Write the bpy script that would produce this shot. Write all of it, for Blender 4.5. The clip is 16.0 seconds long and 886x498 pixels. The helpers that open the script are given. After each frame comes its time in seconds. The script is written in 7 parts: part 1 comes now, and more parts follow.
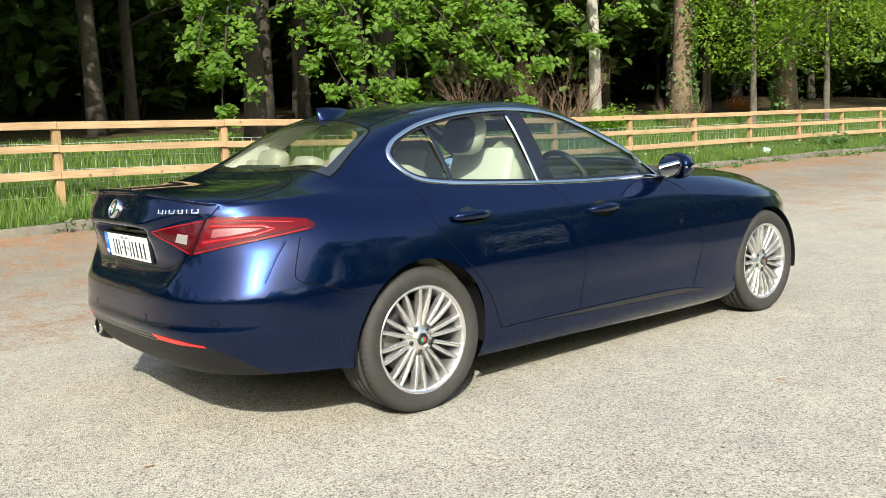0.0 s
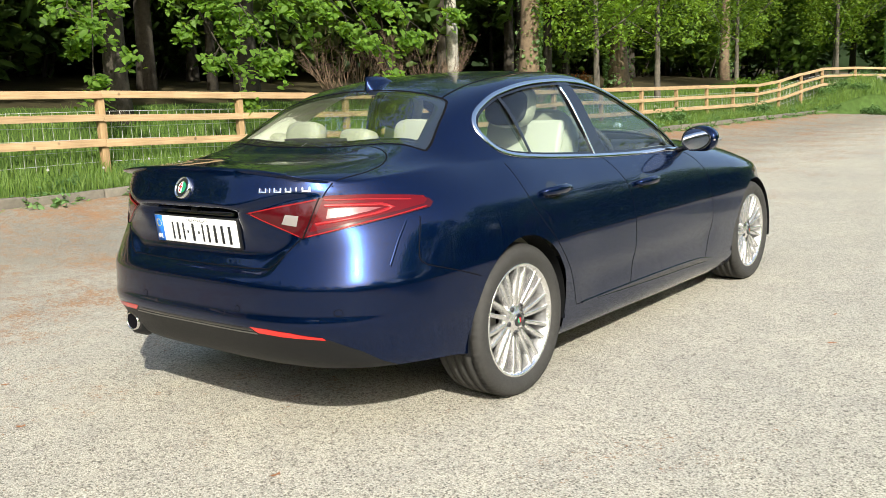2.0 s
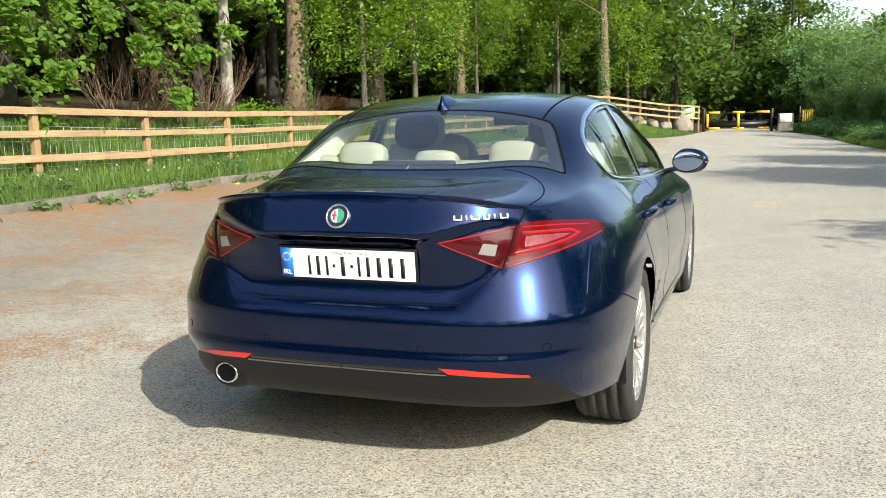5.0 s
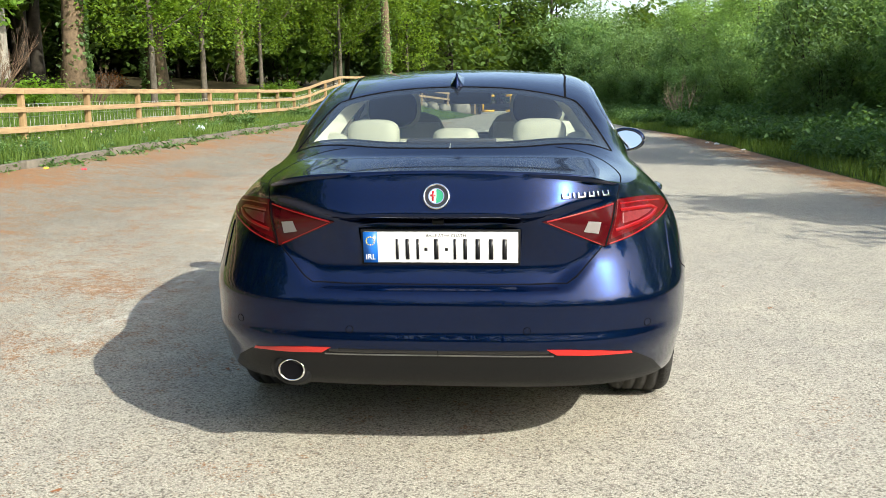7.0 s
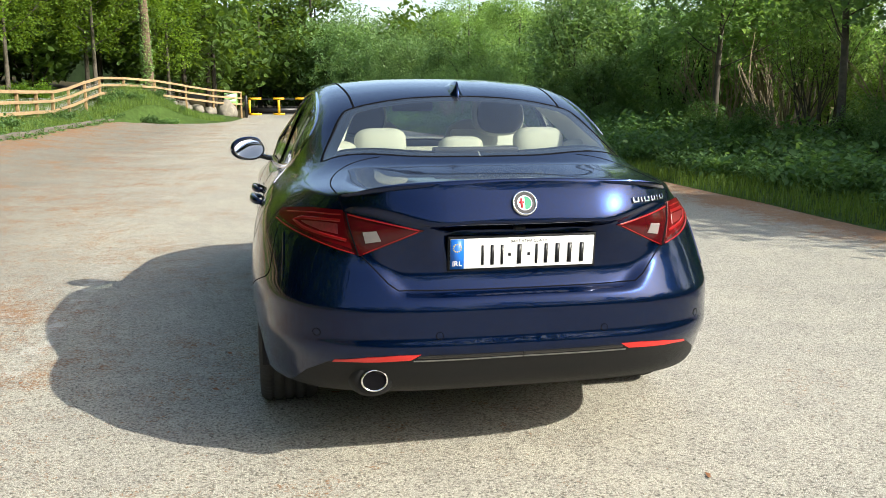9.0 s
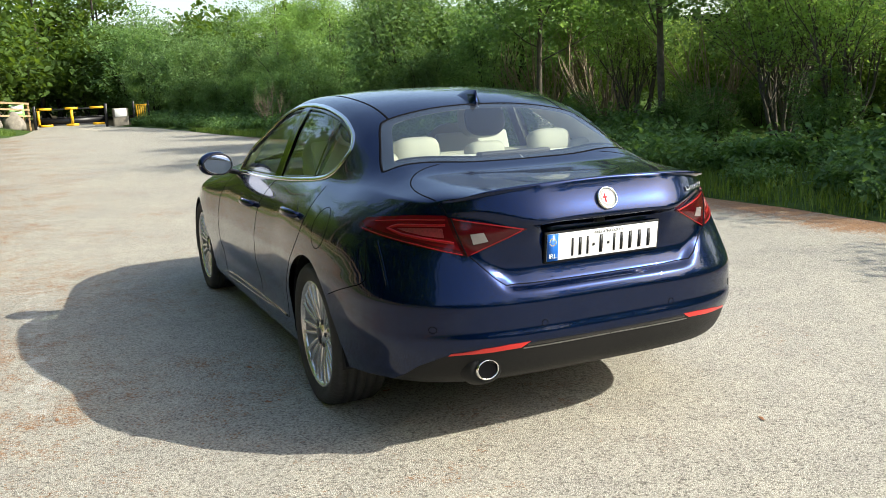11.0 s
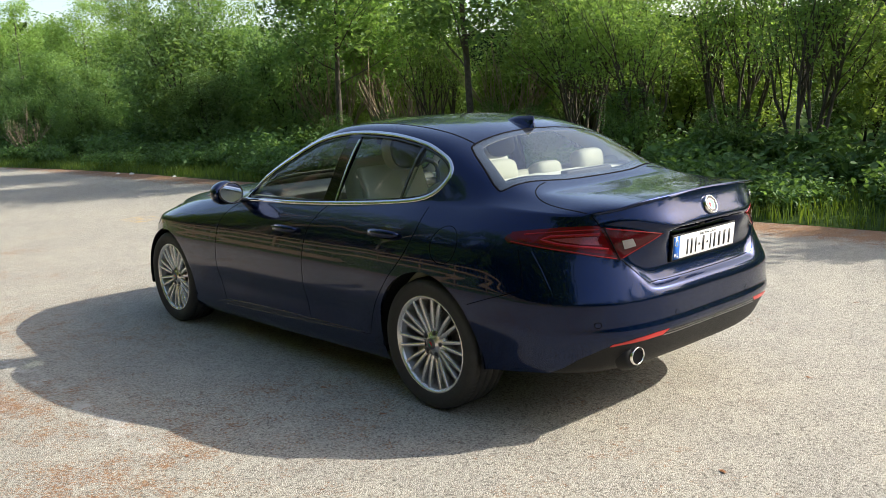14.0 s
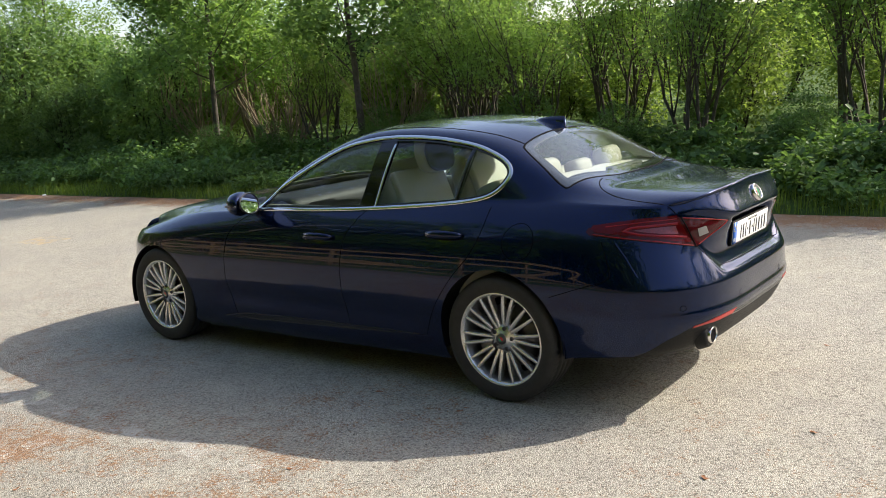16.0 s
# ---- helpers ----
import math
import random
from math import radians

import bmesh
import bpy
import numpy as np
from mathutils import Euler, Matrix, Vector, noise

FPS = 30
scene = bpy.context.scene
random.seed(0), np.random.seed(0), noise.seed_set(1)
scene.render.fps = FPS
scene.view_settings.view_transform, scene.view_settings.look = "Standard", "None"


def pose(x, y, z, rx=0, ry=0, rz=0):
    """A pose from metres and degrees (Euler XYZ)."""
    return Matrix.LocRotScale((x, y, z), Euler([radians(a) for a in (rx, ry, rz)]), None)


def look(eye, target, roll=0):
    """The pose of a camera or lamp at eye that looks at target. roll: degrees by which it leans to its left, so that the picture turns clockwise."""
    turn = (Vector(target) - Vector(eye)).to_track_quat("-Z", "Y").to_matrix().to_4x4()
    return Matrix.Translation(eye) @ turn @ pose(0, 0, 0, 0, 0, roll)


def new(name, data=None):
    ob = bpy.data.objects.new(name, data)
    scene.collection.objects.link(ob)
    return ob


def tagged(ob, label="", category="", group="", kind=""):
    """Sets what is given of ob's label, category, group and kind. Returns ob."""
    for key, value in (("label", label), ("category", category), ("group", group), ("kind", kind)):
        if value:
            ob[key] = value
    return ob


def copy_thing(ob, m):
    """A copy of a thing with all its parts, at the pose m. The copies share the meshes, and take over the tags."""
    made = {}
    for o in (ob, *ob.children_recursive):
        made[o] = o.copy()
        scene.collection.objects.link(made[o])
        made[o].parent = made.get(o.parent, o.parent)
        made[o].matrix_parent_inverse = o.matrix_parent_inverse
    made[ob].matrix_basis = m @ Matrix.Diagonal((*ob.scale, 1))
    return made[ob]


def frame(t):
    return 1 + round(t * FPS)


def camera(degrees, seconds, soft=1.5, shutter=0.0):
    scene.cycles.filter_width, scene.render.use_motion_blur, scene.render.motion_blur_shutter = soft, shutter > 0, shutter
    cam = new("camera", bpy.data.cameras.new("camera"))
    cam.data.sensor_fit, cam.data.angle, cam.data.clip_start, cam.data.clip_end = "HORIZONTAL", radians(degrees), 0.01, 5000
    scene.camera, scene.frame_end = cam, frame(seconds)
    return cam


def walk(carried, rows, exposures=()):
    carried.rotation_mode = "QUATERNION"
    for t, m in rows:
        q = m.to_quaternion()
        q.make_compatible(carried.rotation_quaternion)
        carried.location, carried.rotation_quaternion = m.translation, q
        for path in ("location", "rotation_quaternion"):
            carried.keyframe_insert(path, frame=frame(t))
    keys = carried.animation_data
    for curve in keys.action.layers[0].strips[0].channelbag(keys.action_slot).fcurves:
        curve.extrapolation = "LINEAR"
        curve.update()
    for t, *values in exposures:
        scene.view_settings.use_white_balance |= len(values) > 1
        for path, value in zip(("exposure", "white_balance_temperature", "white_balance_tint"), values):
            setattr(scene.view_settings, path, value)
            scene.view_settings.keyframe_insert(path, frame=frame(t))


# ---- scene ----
cam = camera(53.3, 16.0, 0.7)
PATH = [
    (0, (3.921, -2.362, 1.236), (2.39, -1.102, 0.976), -2.5),
    (0.5, (3.684, -2.58, 1.242), (2.229, -1.237, 0.957), -2.5),
    (1, (3.44, -2.757, 1.243), (2.058, -1.344, 0.935), -2.6),
    (1.5, (3.184, -2.903, 1.256), (1.872, -1.429, 0.93), -2.5),
    (2, (2.921, -3.065, 1.263), (1.693, -1.521, 0.933), -2.2),
    (2.5, (2.654, -3.204, 1.268), (1.514, -1.594, 0.943), -2.8),
    (3, (2.386, -3.312, 1.287), (1.32, -1.651, 0.962), -3.4),
    (3.2, (2.283, -3.357, 1.284), (1.247, -1.676, 0.965), -3.2),
    (5.3, (1.195, -3.749, 1.312), (0.602, -1.864, 1.004), -0.9),
    (5.5, (1.078, -3.769, 1.311), (0.542, -1.868, 0.999), -0.7),
    (6, (0.808, -3.816, 1.309), (0.396, -1.885, 0.988), -0.9),
    (6.5, (0.517, -3.829, 1.31), (0.23, -1.879, 0.971), -1.1),
    (7, (0.252, -3.847, 1.306), (0.092, -1.885, 0.955), -0.6),
    (7.5, (-0.034, -3.878, 1.31), (-0.051, -1.911, 0.95), -0.3),
    (8, (-0.297, -3.861, 1.31), (-0.174, -1.897, 0.949), -0.6),
    (8.5, (-0.568, -3.848, 1.33), (-0.306, -1.898, 0.97), -0.6),
    (9, (-0.863, -3.868, 1.338), (-0.472, -1.938, 0.991), -0.0),
    (9.2, (-0.972, -3.872, 1.349), (-0.534, -1.952, 1.002), -0.1),
    (11.3, (-2.144, -3.758, 1.429), (-1.267, -1.997, 1.067), -2.3),
    (11.5, (-2.26, -3.732, 1.436), (-1.342, -1.991, 1.077), -2.1),
    (12, (-2.517, -3.643, 1.454), (-1.514, -1.95, 1.098), -2.5),
    (12.5, (-2.814, -3.582, 1.474), (-1.733, -1.936, 1.124), -2.9),
    (13, (-3.075, -3.476, 1.485), (-1.92, -1.88, 1.141), -3.0),
    (13.5, (-3.328, -3.324, 1.516), (-2.097, -1.787, 1.17), -3.6),
    (14, (-3.597, -3.186, 1.539), (-2.289, -1.713, 1.191), -3.1),
    (14.5, (-3.836, -3.053, 1.542), (-2.464, -1.638, 1.2), -2.7),
    (15, (-4.045, -2.845, 1.56), (-2.603, -1.504, 1.21), -3.0),
    (15.5, (-4.229, -2.657, 1.581), (-2.732, -1.379, 1.227), -3.1),
    (16, (-4.431, -2.45, 1.599), (-2.882, -1.238, 1.241), -4.4),
]
# the phone's metering drifts a little darker and warmer as it comes round into the light
METERING = [(0, 1.08, 6480, 9), (6, 1.06, 6480, 9), (9, 1.06, 6480, 9), (12.5, 1.0, 6450, 11), (16, 0.92, 6550, 15)]
walk(cam, [(t, look(eye, target, roll)) for t, eye, target, roll in PATH], METERING)

# ---- world and light ----
SUN = Vector((1.18, -0.92, 1.0)).normalized()
world = bpy.data.worlds.new("world")
scene.world = world
world.use_nodes = True
_wn = world.node_tree.nodes
_sky = _wn.new("ShaderNodeTexSky")
_sky.sky_type = "NISHITA"
_sky.sun_disc = False
_sky.dust_density, _sky.ozone_density = 2.3, 0.2
_sky.sun_elevation = math.asin(SUN.z)
_sky.sun_rotation = math.atan2(SUN.x, SUN.y)
_wn["Background"].inputs[1].default_value = 0.15
world.node_tree.links.new(_sky.outputs[0], _wn["Background"].inputs[0])
sun_data = bpy.data.lights.new("sun", "SUN")
sun_data.energy, sun_data.angle, sun_data.color = 3.9, radians(0.53), (1.0, 0.955, 0.83)
sun = new("sun", sun_data)
sun.matrix_world = look(SUN * 60, (0, 0, 0))


# ---- materials ----
def nodes(name):
    m = bpy.data.materials.new(name)
    m.use_nodes = True
    t = m.node_tree
    return m, t, t.nodes["Principled BSDF"]


def plain(name, col, rough=0.5, metal=0.0, coat=0.0, spec=0.5, var=0.0, scale=20.0, bump=0.0, bscale=200.0):
    """Principled material with mottling at two scales and a fine relief."""
    m, t, p = nodes(name)
    p.inputs["Roughness"].default_value = rough
    p.inputs["Metallic"].default_value = metal
    p.inputs["Coat Weight"].default_value = coat
    p.inputs["Coat Roughness"].default_value = 0.02
    p.inputs["Specular IOR Level"].default_value = spec
    p.inputs["Base Color"].default_value = (*col, 1)
    tc = t.nodes.new("ShaderNodeTexCoord")
    if var > 0:
        a = t.nodes.new("ShaderNodeTexNoise")
        a.inputs["Scale"].default_value = scale
        a.inputs["Detail"].default_value = 8
        a.inputs["Roughness"].default_value = 0.65
        t.links.new(tc.outputs["Object"], a.inputs["Vector"])
        mr = t.nodes.new("ShaderNodeMapRange")
        mr.inputs[1].default_value, mr.inputs[2].default_value = 0.25, 0.75
        mr.inputs[3].default_value, mr.inputs[4].default_value = 1 - var, 1 + var
        t.links.new(a.outputs[0], mr.inputs[0])
        mx = t.nodes.new("ShaderNodeVectorMath")
        mx.operation = "SCALE"
        mx.inputs[0].default_value = col
        t.links.new(mr.outputs[0], mx.inputs["Scale"])
        t.links.new(mx.outputs[0], p.inputs["Base Color"])
    if bump > 0:
        b = t.nodes.new("ShaderNodeTexNoise")
        b.inputs["Scale"].default_value = bscale
        b.inputs["Detail"].default_value = 4
        t.links.new(tc.outputs["Object"], b.inputs["Vector"])
        bp = t.nodes.new("ShaderNodeBump")
        bp.inputs["Strength"].default_value = bump
        bp.inputs["Distance"].default_value = 0.01
        t.links.new(b.outputs[0], bp.inputs["Height"])
        t.links.new(bp.outputs[0], p.inputs["Normal"])
    return m


def glass_mat(name, tint, rough=0.0, gloss=0.12, veil=0.0):
    """Thin sheet glass: clear, tinted, with a mirror on top that grows at grazing angles."""
    m = bpy.data.materials.new(name)
    m.use_nodes = True
    t = m.node_tree
    t.nodes.clear()
    out = t.nodes.new("ShaderNodeOutputMaterial")
    tr = t.nodes.new("ShaderNodeBsdfTransparent")
    tr.inputs[0].default_value = (*tint, 1)
    gl = t.nodes.new("ShaderNodeBsdfGlossy")
    gl.inputs["Roughness"].default_value = rough
    lw = t.nodes.new("ShaderNodeLayerWeight")
    lw.inputs[0].default_value = 0.5
    pw = t.nodes.new("ShaderNodeMath")
    pw.operation = "POWER"
    pw.inputs[1].default_value = 4.0
    t.links.new(lw.outputs["Facing"], pw.inputs[0])
    fr = t.nodes.new("ShaderNodeMapRange")
    fr.inputs[3].default_value, fr.inputs[4].default_value = 0.045 + gloss * 0.2, 0.95
    t.links.new(pw.outputs[0], fr.inputs[0])
    mix = t.nodes.new("ShaderNodeMixShader")
    t.links.new(fr.outputs[0], mix.inputs[0])
    t.links.new(tr.outputs[0], mix.inputs[1])
    t.links.new(gl.outputs[0], mix.inputs[2])
    # thin pale film that paints the haze of reflected sky on the pane
    if veil:
        df = t.nodes.new("ShaderNodeBsdfDiffuse")
        df.inputs[0].default_value = (0.7, 0.7, 0.66, 1)
        nz = t.nodes.new("ShaderNodeTexNoise")
        nz.inputs["Scale"].default_value, nz.inputs["Detail"].default_value = 6, 6
        dm = t.nodes.new("ShaderNodeMapRange")
        dm.inputs[3].default_value, dm.inputs[4].default_value = veil * 0.5, veil * 1.5
        t.links.new(nz.outputs[0], dm.inputs[0])
        m2 = t.nodes.new("ShaderNodeMixShader")
        t.links.new(dm.outputs[0], m2.inputs[0])
        t.links.new(mix.outputs[0], m2.inputs[1])
        t.links.new(df.outputs[0], m2.inputs[2])
        mix = m2
    t.links.new(mix.outputs[0], out.inputs[0])
    return m


def car_paint():
    m, t, p = nodes("blue_metallic_paint")
    tc = t.nodes.new("ShaderNodeTexCoord")
    v = t.nodes.new("ShaderNodeTexVoronoi")
    v.inputs["Scale"].default_value = 900
    t.links.new(tc.outputs["Object"], v.inputs["Vector"])
    mixc = t.nodes.new("ShaderNodeMix")
    mixc.data_type = "RGBA"
    mixc.inputs[6].default_value = (0.0019, 0.0026, 0.0150, 1)
    mixc.inputs[7].default_value = (0.0003, 0.0165, 0.080, 1)
    sep = t.nodes.new("ShaderNodeSeparateColor")
    t.links.new(v.outputs["Color"], sep.inputs[0])
    t.links.new(sep.outputs[0], mixc.inputs[0])
    t.links.new(mixc.outputs[2], p.inputs["Base Color"])
    p.inputs["Metallic"].default_value = 0.8
    p.inputs["Specular IOR Level"].default_value = 0.1
    p.inputs["Roughness"].default_value = 0.23
    p.inputs["Coat Weight"].default_value = 0.78
    p.inputs["Coat Roughness"].default_value = 0.015
    p.inputs["Coat IOR"].default_value = 1.45
    return m


PAINT = car_paint()
CHROME = plain("chrome", (0.78, 0.78, 0.77), 0.12, 1.0)
DARKCHROME = plain("dark_metal", (0.12, 0.12, 0.125), 0.3, 1.0)
ALLOY = plain("alloy_silver", (0.74, 0.735, 0.72), 0.27, 0.9, var=0.05)
ALLOY_DARK = plain("alloy_grey", (0.05, 0.05, 0.052), 0.45, 0.6)
# greyer alloy: the shade between the spokes is put into the barrel's colour
ALLOY_MID = plain("alloy_barrel_shaded", (0.22, 0.22, 0.22), 0.4, 0.8)
RUBBER = plain("tyre_rubber", (0.027, 0.026, 0.024), 0.75, var=0.25, scale=30, bump=0.3)
BLACKPL = plain("black_plastic", (0.0075, 0.0078, 0.0085), 0.5, spec=0.25, var=0.15, scale=60, bump=0.15, bscale=600)
GLOSSBLK = plain("gloss_black", (0.006, 0.006, 0.007), 0.06, coat=0.5)
GAPMAT = plain("shadow_gap_rubber", (0.004, 0.004, 0.005), 0.8, spec=0.05)
CREAM = plain("cream_leather", (0.41, 0.405, 0.32), 0.5, var=0.06, scale=12, bump=0.3, bscale=350)
TRIMDARK = plain("dark_trim", (0.03, 0.03, 0.033), 0.6, var=0.2, scale=40)
TRIMGREY = plain("grey_headlining", (0.66, 0.65, 0.57), 0.85, var=0.05)
REDLENS = plain("red_lens", (0.085, 0.002, 0.004), 0.35, coat=0.5, spec=0.02)
REDBRIGHT = plain("red_light_guide", (0.22, 0.005, 0.007), 0.3, coat=0.6, spec=0.1)
REFLECTOR = plain("red_reflector", (0.62, 0.018, 0.014), 0.3, coat=0.5)
REDDARK = plain("dark_red_lens", (0.045, 0.002, 0.004), 0.2, coat=0.6, spec=0.1)
CLEARLENS = plain("clear_lens", (0.2, 0.185, 0.18), 0.2, coat=1.0, spec=0.2)
PLATEWHITE = plain("plate_white", (0.8, 0.8, 0.79), 0.35, var=0.02)
PLATEBLUE = plain("plate_blue", (0.01, 0.13, 0.55), 0.35)
INK = plain("black_ink", (0.01, 0.01, 0.012), 0.4)
MIRRORM = plain("mirror_silver", (0.9, 0.92, 0.93), 0.02, 1.0)
GLASS_R = glass_mat("rear_glass", (0.88, 0.93, 0.89), gloss=0.55, veil=0.008)
GLASS_S = glass_mat("tinted_side_glass", (0.74, 0.81, 0.77), gloss=0.14, veil=0.004)
GLASS_W = glass_mat("windscreen_glass", (0.75, 0.82, 0.8))
BADGE_R = plain("badge_red", (0.5, 0.02, 0.03), 0.25, coat=1)
BADGE_G = plain("badge_green", (0.02, 0.25, 0.12), 0.25, coat=1)
BADGE_W = plain("badge_white", (0.75, 0.75, 0.72), 0.25, coat=1)


# ---- mesh helpers ----
def mesh_of(name, verts, faces, smooth=True):
    me = bpy.data.meshes.new(name)
    me.from_pydata([tuple(v) for v in verts], [], faces)
    if smooth:
        me.polygons.foreach_set("use_smooth", [True] * len(me.polygons))
    return me


def part(name, data, material, parent=None, label="", smooth=True):
    """Links a bmesh or mesh as ONE mesh object, under parent if there is one."""
    if isinstance(data, bmesh.types.BMesh):
        me = bpy.data.meshes.new(name)
        if smooth:
            for f in data.faces:
                f.smooth = True
        data.to_mesh(me)
        data.free()
        data = me
    if material and not data.materials:
        data.materials.append(material)
    ob = new(name, data)
    ob.parent = parent
    if label:
        ob["label"] = label
    return ob


def thing(name, label, category, at=None, group="", kind=""):
    ob = new(name)
    ob.empty_display_size = 0.1
    if at is not None:
        ob.matrix_basis = at
    return tagged(ob, label, category, group, kind)


def box(bm, sx, sy, sz, m=None, bevel=0.0, seg=2):
    """Adds a box of those sizes, centred, at the pose m."""
    r = bmesh.ops.create_cube(bm, size=1.0)
    vs = r["verts"]
    bmesh.ops.scale(bm, vec=(sx, sy, sz), verts=vs)
    if bevel > 0:
        es = list({e for v in vs for e in v.link_edges})
        rb = bmesh.ops.bevel(bm, geom=es, offset=bevel, segments=seg, affect="EDGES", profile=0.6)
        vs = list({v for f in rb["faces"] for v in f.verts} | {v for v in vs if v.is_valid})
    if m is not None:
        bmesh.ops.transform(bm, matrix=m, verts=vs)
    return vs


def lathe(profile, n, axis="x", m=None):
    """Turns a list of (radius, height) about an axis into verts and faces."""
    vs, fs = [], []
    k = len(profile)
    for i in range(n):
        a = 2 * math.pi * i / n
        for r, h in profile:
            p = (h, r * math.cos(a), r * math.sin(a)) if axis == "x" else (r * math.cos(a), r * math.sin(a), h) if axis == "z" else (r * math.cos(a), h, r * math.sin(a))
            vs.append(m @ Vector(p) if m else Vector(p))
    for i in range(n):
        for j in range(k - 1):
            a, b = i * k + j, ((i + 1) % n) * k + j
            fs.append((a, a + 1, b + 1, b))
    return vs, fs


def tube(points, radius, n=6, closed=False):
    """Verts and faces of a tube along points; radius may be a list."""
    pts = [Vector(p) for p in points]
    vs, fs = [], []
    k = len(pts)
    ref = Vector((0.31, 0.22, 0.93)).normalized()
    for i, p in enumerate(pts):
        d = (pts[(i + 1) % k] - pts[i - 1]) if closed else (pts[min(i + 1, k - 1)] - pts[max(i - 1, 0)])
        d.normalize()
        u = d.cross(ref)
        if u.length < 0.05:
            u = d.cross(Vector((1, 0, 0)))
        u.normalize()
        w = d.cross(u)
        r = radius[i] if isinstance(radius, (list, tuple)) else radius
        for j in range(n):
            a = 2 * math.pi * j / n
            vs.append(p + u * (r * math.cos(a)) + w * (r * math.sin(a)))
    for i in range(k if closed else k - 1):
        for j in range(n):
            a, b = i * n + j, i * n + (j + 1) % n
            c, d2 = ((i + 1) % k) * n + j, ((i + 1) % k) * n + (j + 1) % n
            fs.append((a, b, d2, c))
    if not closed:
        fs.append(tuple(range(n))[::-1])
        fs.append(tuple(range((k - 1) * n, k * n)))
    return vs, fs


def pch(keys):
    """Smooth curve through (t, value) keys that never overshoots."""
    xs = np.array([k[0] for k in keys], float)
    ys = np.array([k[1] for k in keys], float)
    h = np.diff(xs)
    d = np.diff(ys) / h
    m = np.zeros(len(xs))
    m[0], m[-1] = d[0], d[-1]
    for i in range(1, len(xs) - 1):
        if d[i - 1] * d[i] > 0:
            w1, w2 = 2 * h[i] + h[i - 1], h[i] + 2 * h[i - 1]
            m[i] = (w1 + w2) / (w1 / d[i - 1] + w2 / d[i])

    def f(t):
        t = min(max(t, xs[0]), xs[-1])
        i = min(max(int(np.searchsorted(xs, t)) - 1, 0), len(h) - 1)
        s = (t - xs[i]) / h[i]
        return float((1 + 2 * s) * (1 - s) ** 2 * ys[i] + s * (1 - s) ** 2 * h[i] * m[i] + s * s * (3 - 2 * s) * ys[i + 1] + s * s * (s - 1) * h[i] * m[i + 1])
    return f


def smooth01(a, b, t):
    s = min(max((t - a) / (b - a), 0.0), 1.0)
    return s * s * (3 - 2 * s)

# ---- the car: origin on the ground under the middle of the rear axle, y ahead ----
W_Z = pch([(0.12, 0.80), (0.17, 0.862), (0.22, 0.885), (0.30, 0.895), (0.40, 0.905), (0.52, 0.918), (0.62, 0.918), (0.70, 0.908), (0.80, 0.892), (1.2, 0.85)])
Y_REAR = pch([(0.10, -0.80), (0.28, -0.90), (0.33, -0.955), (0.40, -0.995), (0.455, -1.023), (0.475, -1.0285), (0.49, -1.0275), (0.515, -1.0215), (0.54, -1.020), (0.612, -1.016), (0.62, -1.0145), (0.63, -1.011), (0.67, -0.996), (0.80, -0.948), (0.90, -0.922), (0.98, -0.915), (1.06, -0.915)])
Y_FRONT = pch([(0.10, 3.45), (0.25, 3.56), (0.50, 3.62), (0.65, 3.60), (0.80, 3.45), (1.1, 3.3)])
Z_BELT = pch([(-1.1, 0.975), (-0.78, 0.985), (-0.6, 0.995), (-0.3, 1.01), (0.1, 1.015), (0.34, 0.995), (0.7, 0.966), (1.0, 0.95), (1.8, 0.932), (2.2, 0.915), (2.6, 0.885), (3.0, 0.835), (3.3, 0.765), (3.6, 0.68)])
X_BELT = pch([(-1.1, 0.76), (-0.78, 0.755), (-0.5, 0.735), (-0.2, 0.735), (0.1, 0.752), (0.34, 0.772), (0.7, 0.79), (1.0, 0.80), (1.8, 0.815), (2.2, 0.80), (2.7, 0.77), (3.2, 0.74), (3.6, 0.72)])
Z_SILL = pch([(-1.1, 0.30), (-0.8, 0.30), (-0.5, 0.288), (-0.35, 0.262), (0.35, 0.185), (1.0, 0.17), (2.2, 0.135), (2.5, 0.15), (3.2, 0.16), (3.6, 0.18)])
Z_ROOF = pch([(-1.05, 1.050), (-0.9, 1.0505), (-0.6, 1.051), (-0.45, 1.057), (-0.38, 1.083), (-0.1, 1.238), (0.0, 1.292), (0.1, 1.335), (0.25, 1.372), (0.45, 1.397), (0.75, 1.413), (1.0, 1.408), (1.2, 1.385), (1.4, 1.33), (1.7, 1.2), (2.05, 1.035), (2.2, 0.995), (2.5, 0.972), (2.9, 0.925), (3.25, 0.85), (3.5, 0.755), (3.65, 0.66)])
Z_RAIL = pch([(-1.05, 1.02), (-0.7, 1.03), (-0.45, 1.055), (-0.3, 1.095), (-0.1, 1.17), (0.05, 1.235), (0.25, 1.30), (0.48, 1.345), (0.66, 1.362), (0.85, 1.368), (1.0, 1.36), (1.18, 1.32), (1.4, 1.235), (1.6, 1.125), (1.8, 0.985), (1.95, 0.965), (2.3, 0.955), (2.9, 0.9), (3.3, 0.82), (3.65, 0.65)])
X_RAIL = pch([(-1.05, 0.5), (-0.6, 0.53), (-0.3, 0.575), (0.0, 0.585), (0.3, 0.588), (0.8, 0.578), (1.1, 0.6), (1.4, 0.645), (1.75, 0.735), (2.0, 0.66), (2.6, 0.60), (3.65, 0.5)])
NR, Y0R, NF, Y0F = 3.8, 0.1, 2.7, 2.45


